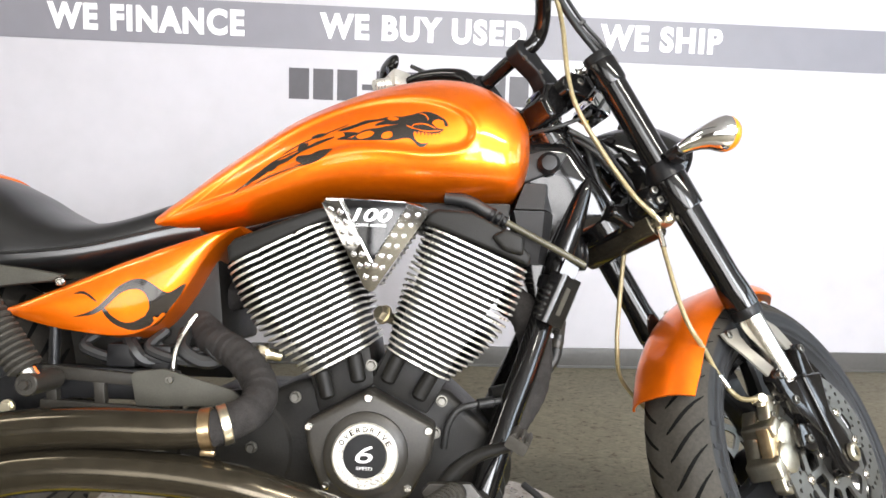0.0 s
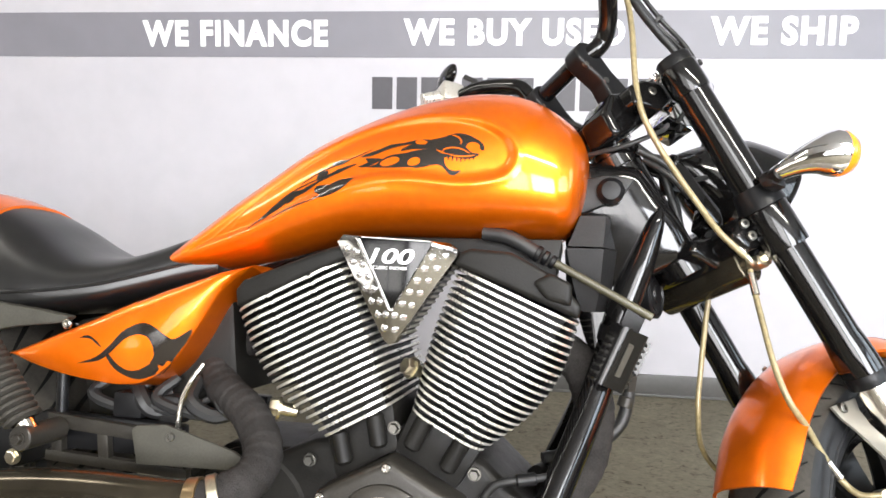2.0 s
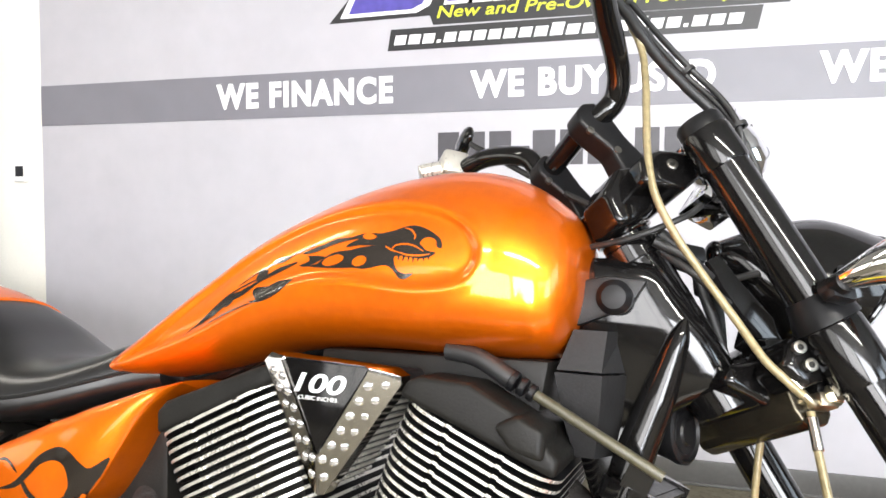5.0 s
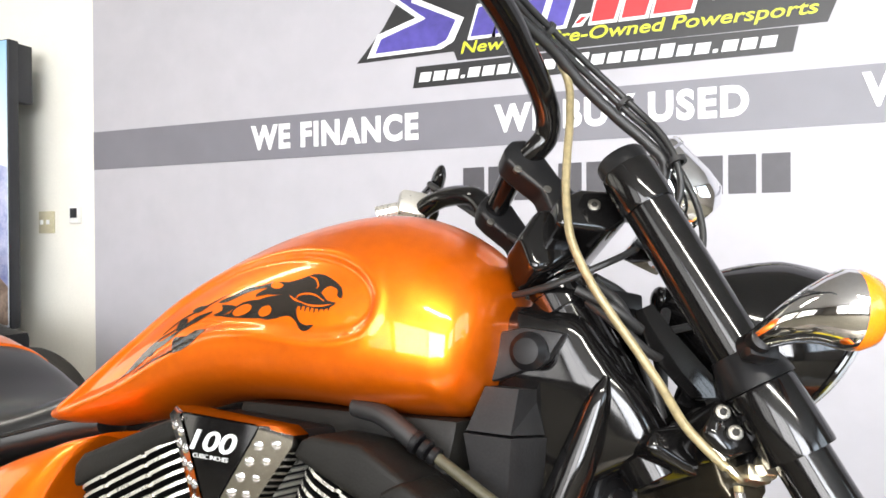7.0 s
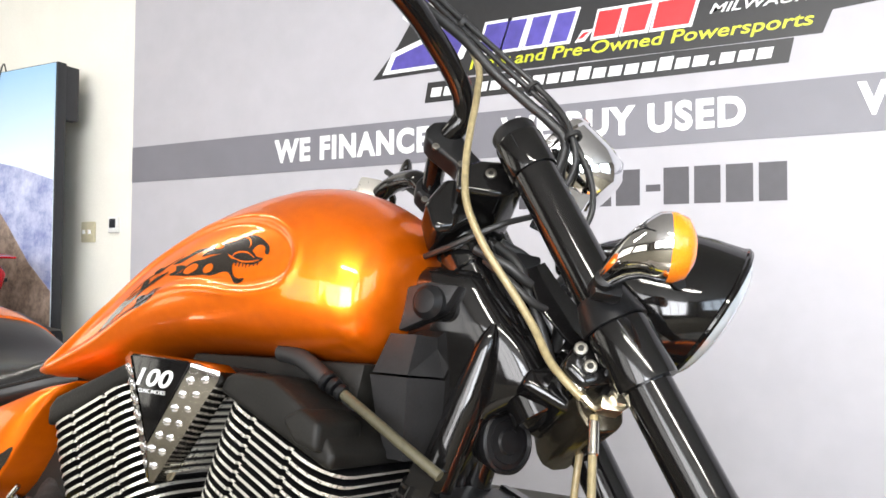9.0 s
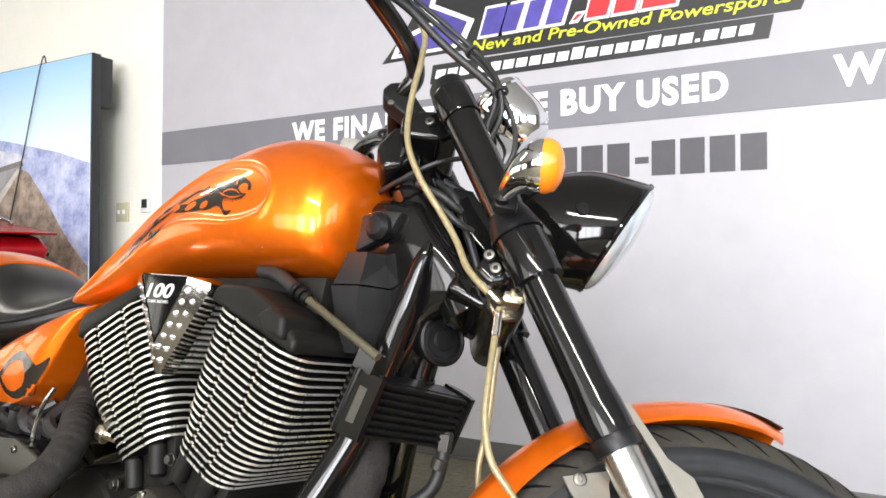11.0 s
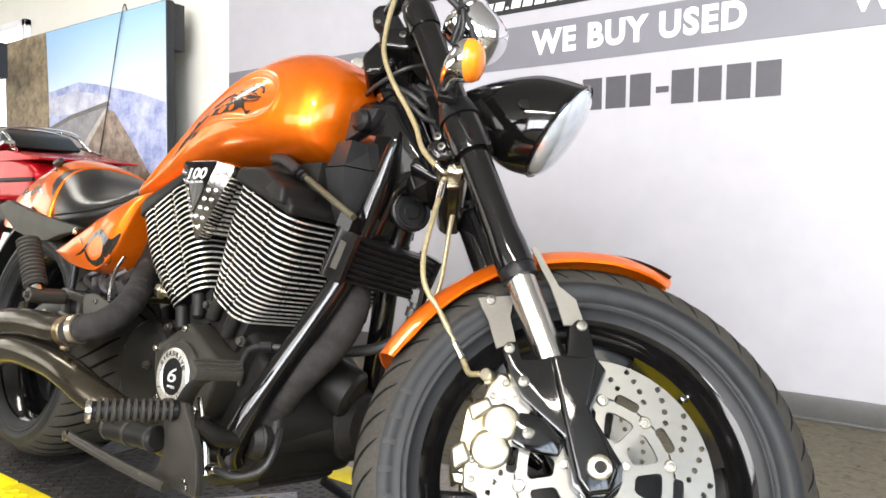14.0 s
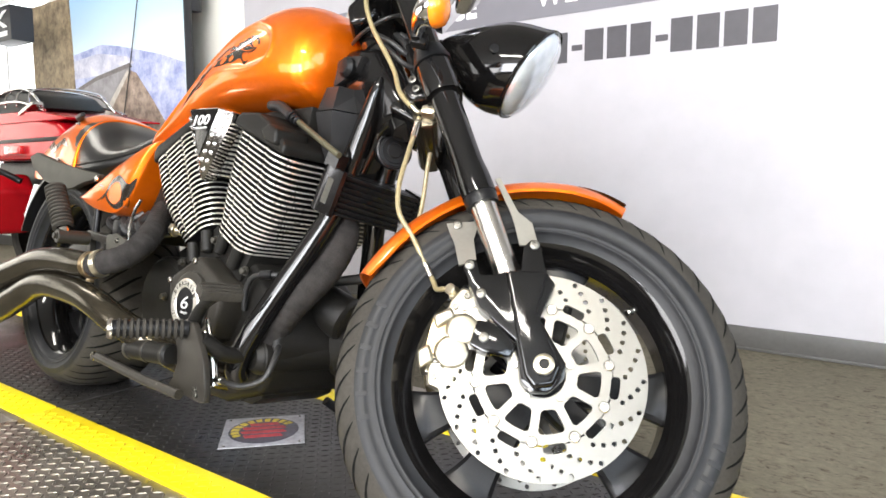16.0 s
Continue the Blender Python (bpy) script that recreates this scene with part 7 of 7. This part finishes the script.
steered("headlight_mount", prism([(-0.404, 0.890), (-0.384, 0.904), (-0.360, 0.874), (-0.318, 0.832), (-0.316, 0.808), (-0.345, 0.802), (-0.388, 0.845)], -0.026, -0.020, 0.002, 2), BLACK_GLOSS, "gloss black headlight mounting plate")
steered("wire_connector", join(box((-0.400, 0.012, 0.915), (0.034, 0.026, 0.022), 0.005), box((-0.372, 0.020, 0.886), (0.028, 0.022, 0.034), 0.005)), BLACK_SATIN, "black wiring connectors behind the headlight")
for line, r in (([(-0.47, -0.020, 0.905), (-0.430, -0.030, 0.885), (-0.395, -0.020, 0.872), (-0.362, 0.0, 0.890), (-0.345, 0.02, 0.92)], 0.0060),
                ([(-0.455, -0.015, 0.895), (-0.425, -0.034, 0.862), (-0.392, -0.030, 0.842), (-0.362, -0.010, 0.850), (-0.340, 0.02, 0.89)], 0.0050),
                ([(-0.440, 0.01, 0.935), (-0.410, 0.0, 0.905), (-0.385, 0.01, 0.862), (-0.365, 0.02, 0.825), (-0.350, 0.03, 0.795)], 0.0065),
                ([(-0.435, 0.02, 0.945), (-0.395, 0.03, 0.935), (-0.365, 0.035, 0.905), (-0.345, 0.04, 0.865), (-0.345, 0.04, 0.815)], 0.0075)):
    steered("wiring_loom", tube(line, r, 10), CABLE, "black wiring loom behind the headlight")
fixed("head_wiring", tube([(-0.52, 0.01, 0.895), (-0.45, 0.03, 0.90), (-0.38, 0.04, 0.88), (-0.33, 0.05, 0.89)], 0.0045, 8), CABLE, "black wiring at the steering head")
fixed("clutch_cable", tube([(-0.55, -0.02, 0.905), (-0.48, -0.05, 0.918), (-0.42, -0.04, 0.945), (-0.40, 0.02, 0.97)], 0.004, 8), CABLE)

# ---------------------------------------------------------------- the red touring motorcycle that stands behind
RB = pose(-3.35, 2.35, 0, 0, 0, 0)
red = tagged(empty("touring_motorcycle", RB), "red touring motorcycle with a luggage trunk and chrome rack", "motorcycle")


def rp(name, bm, mat, label=""):
    return part(name, bm, mat, red, label)


rp("trunk", join(prism([(-0.62, 0.78), (-0.66, 0.90), (-0.60, 0.985), (-0.15, 1.03), (0.33, 1.03), (0.62, 0.985), (0.70, 0.93), (0.66, 0.85), (0.56, 0.78)], -0.27, 0.27, 0.04, 4, 15)), RED, "glossy red luggage trunk")
rp("trunk_lid", prism([(-0.58, 1.02), (-0.1, 1.065), (0.4, 1.055), (0.74, 1.005), (0.74, 0.995), (-0.58, 1.0)], -0.275, 0.275, 0.012, 3, 15), RED, "glossy red trunk lid")
rp("trunk_seam", box((0.0, 0, 0.895), (1.34, 0.556, 0.022), 0.006), BLACK_SATIN)
rp("backrest", prism([(-0.60, 1.06), (-0.52, 1.19), (-0.1, 1.235), (0.18, 1.17), (0.32, 1.08), (-0.2, 1.06)], -0.19, 0.19, 0.03, 3, 15), BLACK_SATIN, "black padded backrest")
for yy in (-0.24, 0.24):
    rp("rack_rail", tube([(-0.60, yy, 1.08), (-0.30, yy, 1.12), (0.05, yy, 1.13), (0.30, yy, 1.09), (0.42, yy, 1.06)], 0.009, 10), CHROME, "chrome luggage rail")
    rp("rack_rail", tube([(-0.58, yy * 0.9, 1.10), (-0.30, yy * 0.85, 1.19), (0.0, yy * 0.8, 1.215), (0.20, yy * 0.85, 1.17), (0.34, yy * 0.9, 1.08)], 0.008, 10), CHROME, "chrome luggage rail")
for k in range(5):
    x = -0.42 + k * 0.16
    rp("rack_bar", tube([(x, -0.24, 1.10), (x - 0.02, -0.2, 1.19), (x, 0, 1.21), (x - 0.02, 0.2, 1.19), (x, 0.24, 1.10)], 0.006, 8), CHROME)
rp("rack_plate", box((0.28, -0.255, 1.075), (0.20, 0.06, 0.022), 0.006, Euler((0, radians(-16), 0)).to_matrix()), STEEL, "bright aluminium plate")
rp("saddlebag", prism([(-0.75, 0.34), (-0.80, 0.60), (-0.70, 0.68), (0.05, 0.70), (0.12, 0.60), (0.02, 0.34)], -0.42, -0.18, 0.04, 4, 15), RED, "glossy red saddlebag")
rp("saddlebag", prism([(-0.75, 0.34), (-0.80, 0.60), (-0.70, 0.68), (0.05, 0.70), (0.12, 0.60), (0.02, 0.34)], 0.18, 0.42, 0.04, 4, 15), RED, "glossy red saddlebag")
rp("bag_guard", tube([(-0.80, -0.44, 0.72), (-0.2, -0.46, 0.74), (0.25, -0.44, 0.72), (0.35, -0.36, 0.66)], 0.018, 10), BLACK_SATIN, "black guard bar")
rp("tail_lamp", box((0.10, -0.285, 0.84), (0.22, 0.03, 0.05), 0.01), material("red_lens", (0.5, 0.01, 0.01), 0.1, 0, 100, 0.2, coat=1.0), "red side lamp")
rp("seat", prism([(0.40, 0.72), (0.42, 0.80), (0.95, 0.76), (1.15, 0.70), (1.10, 0.62), (0.5, 0.62)], -0.17, 0.17, 0.03, 3, 15), VINYL, "black seat")
rp("frame_body", prism([(-0.5, 0.35), (-0.55, 0.78), (0.55, 0.78), (1.3, 0.7), (1.3, 0.35)], -0.13, 0.13, 0.03), BLACK_SATIN)
rp("rear_tyre", xform(tyre_bm(0.33, 0.09, 0.22), Matrix.Translation((-0.25, 0, 0.33))), RUBBER, "black tyre")
rp("front_tyre", xform(tyre_bm(0.33, 0.065, 0.22), Matrix.Translation((1.45, 0, 0.33))), RUBBER, "black tyre")
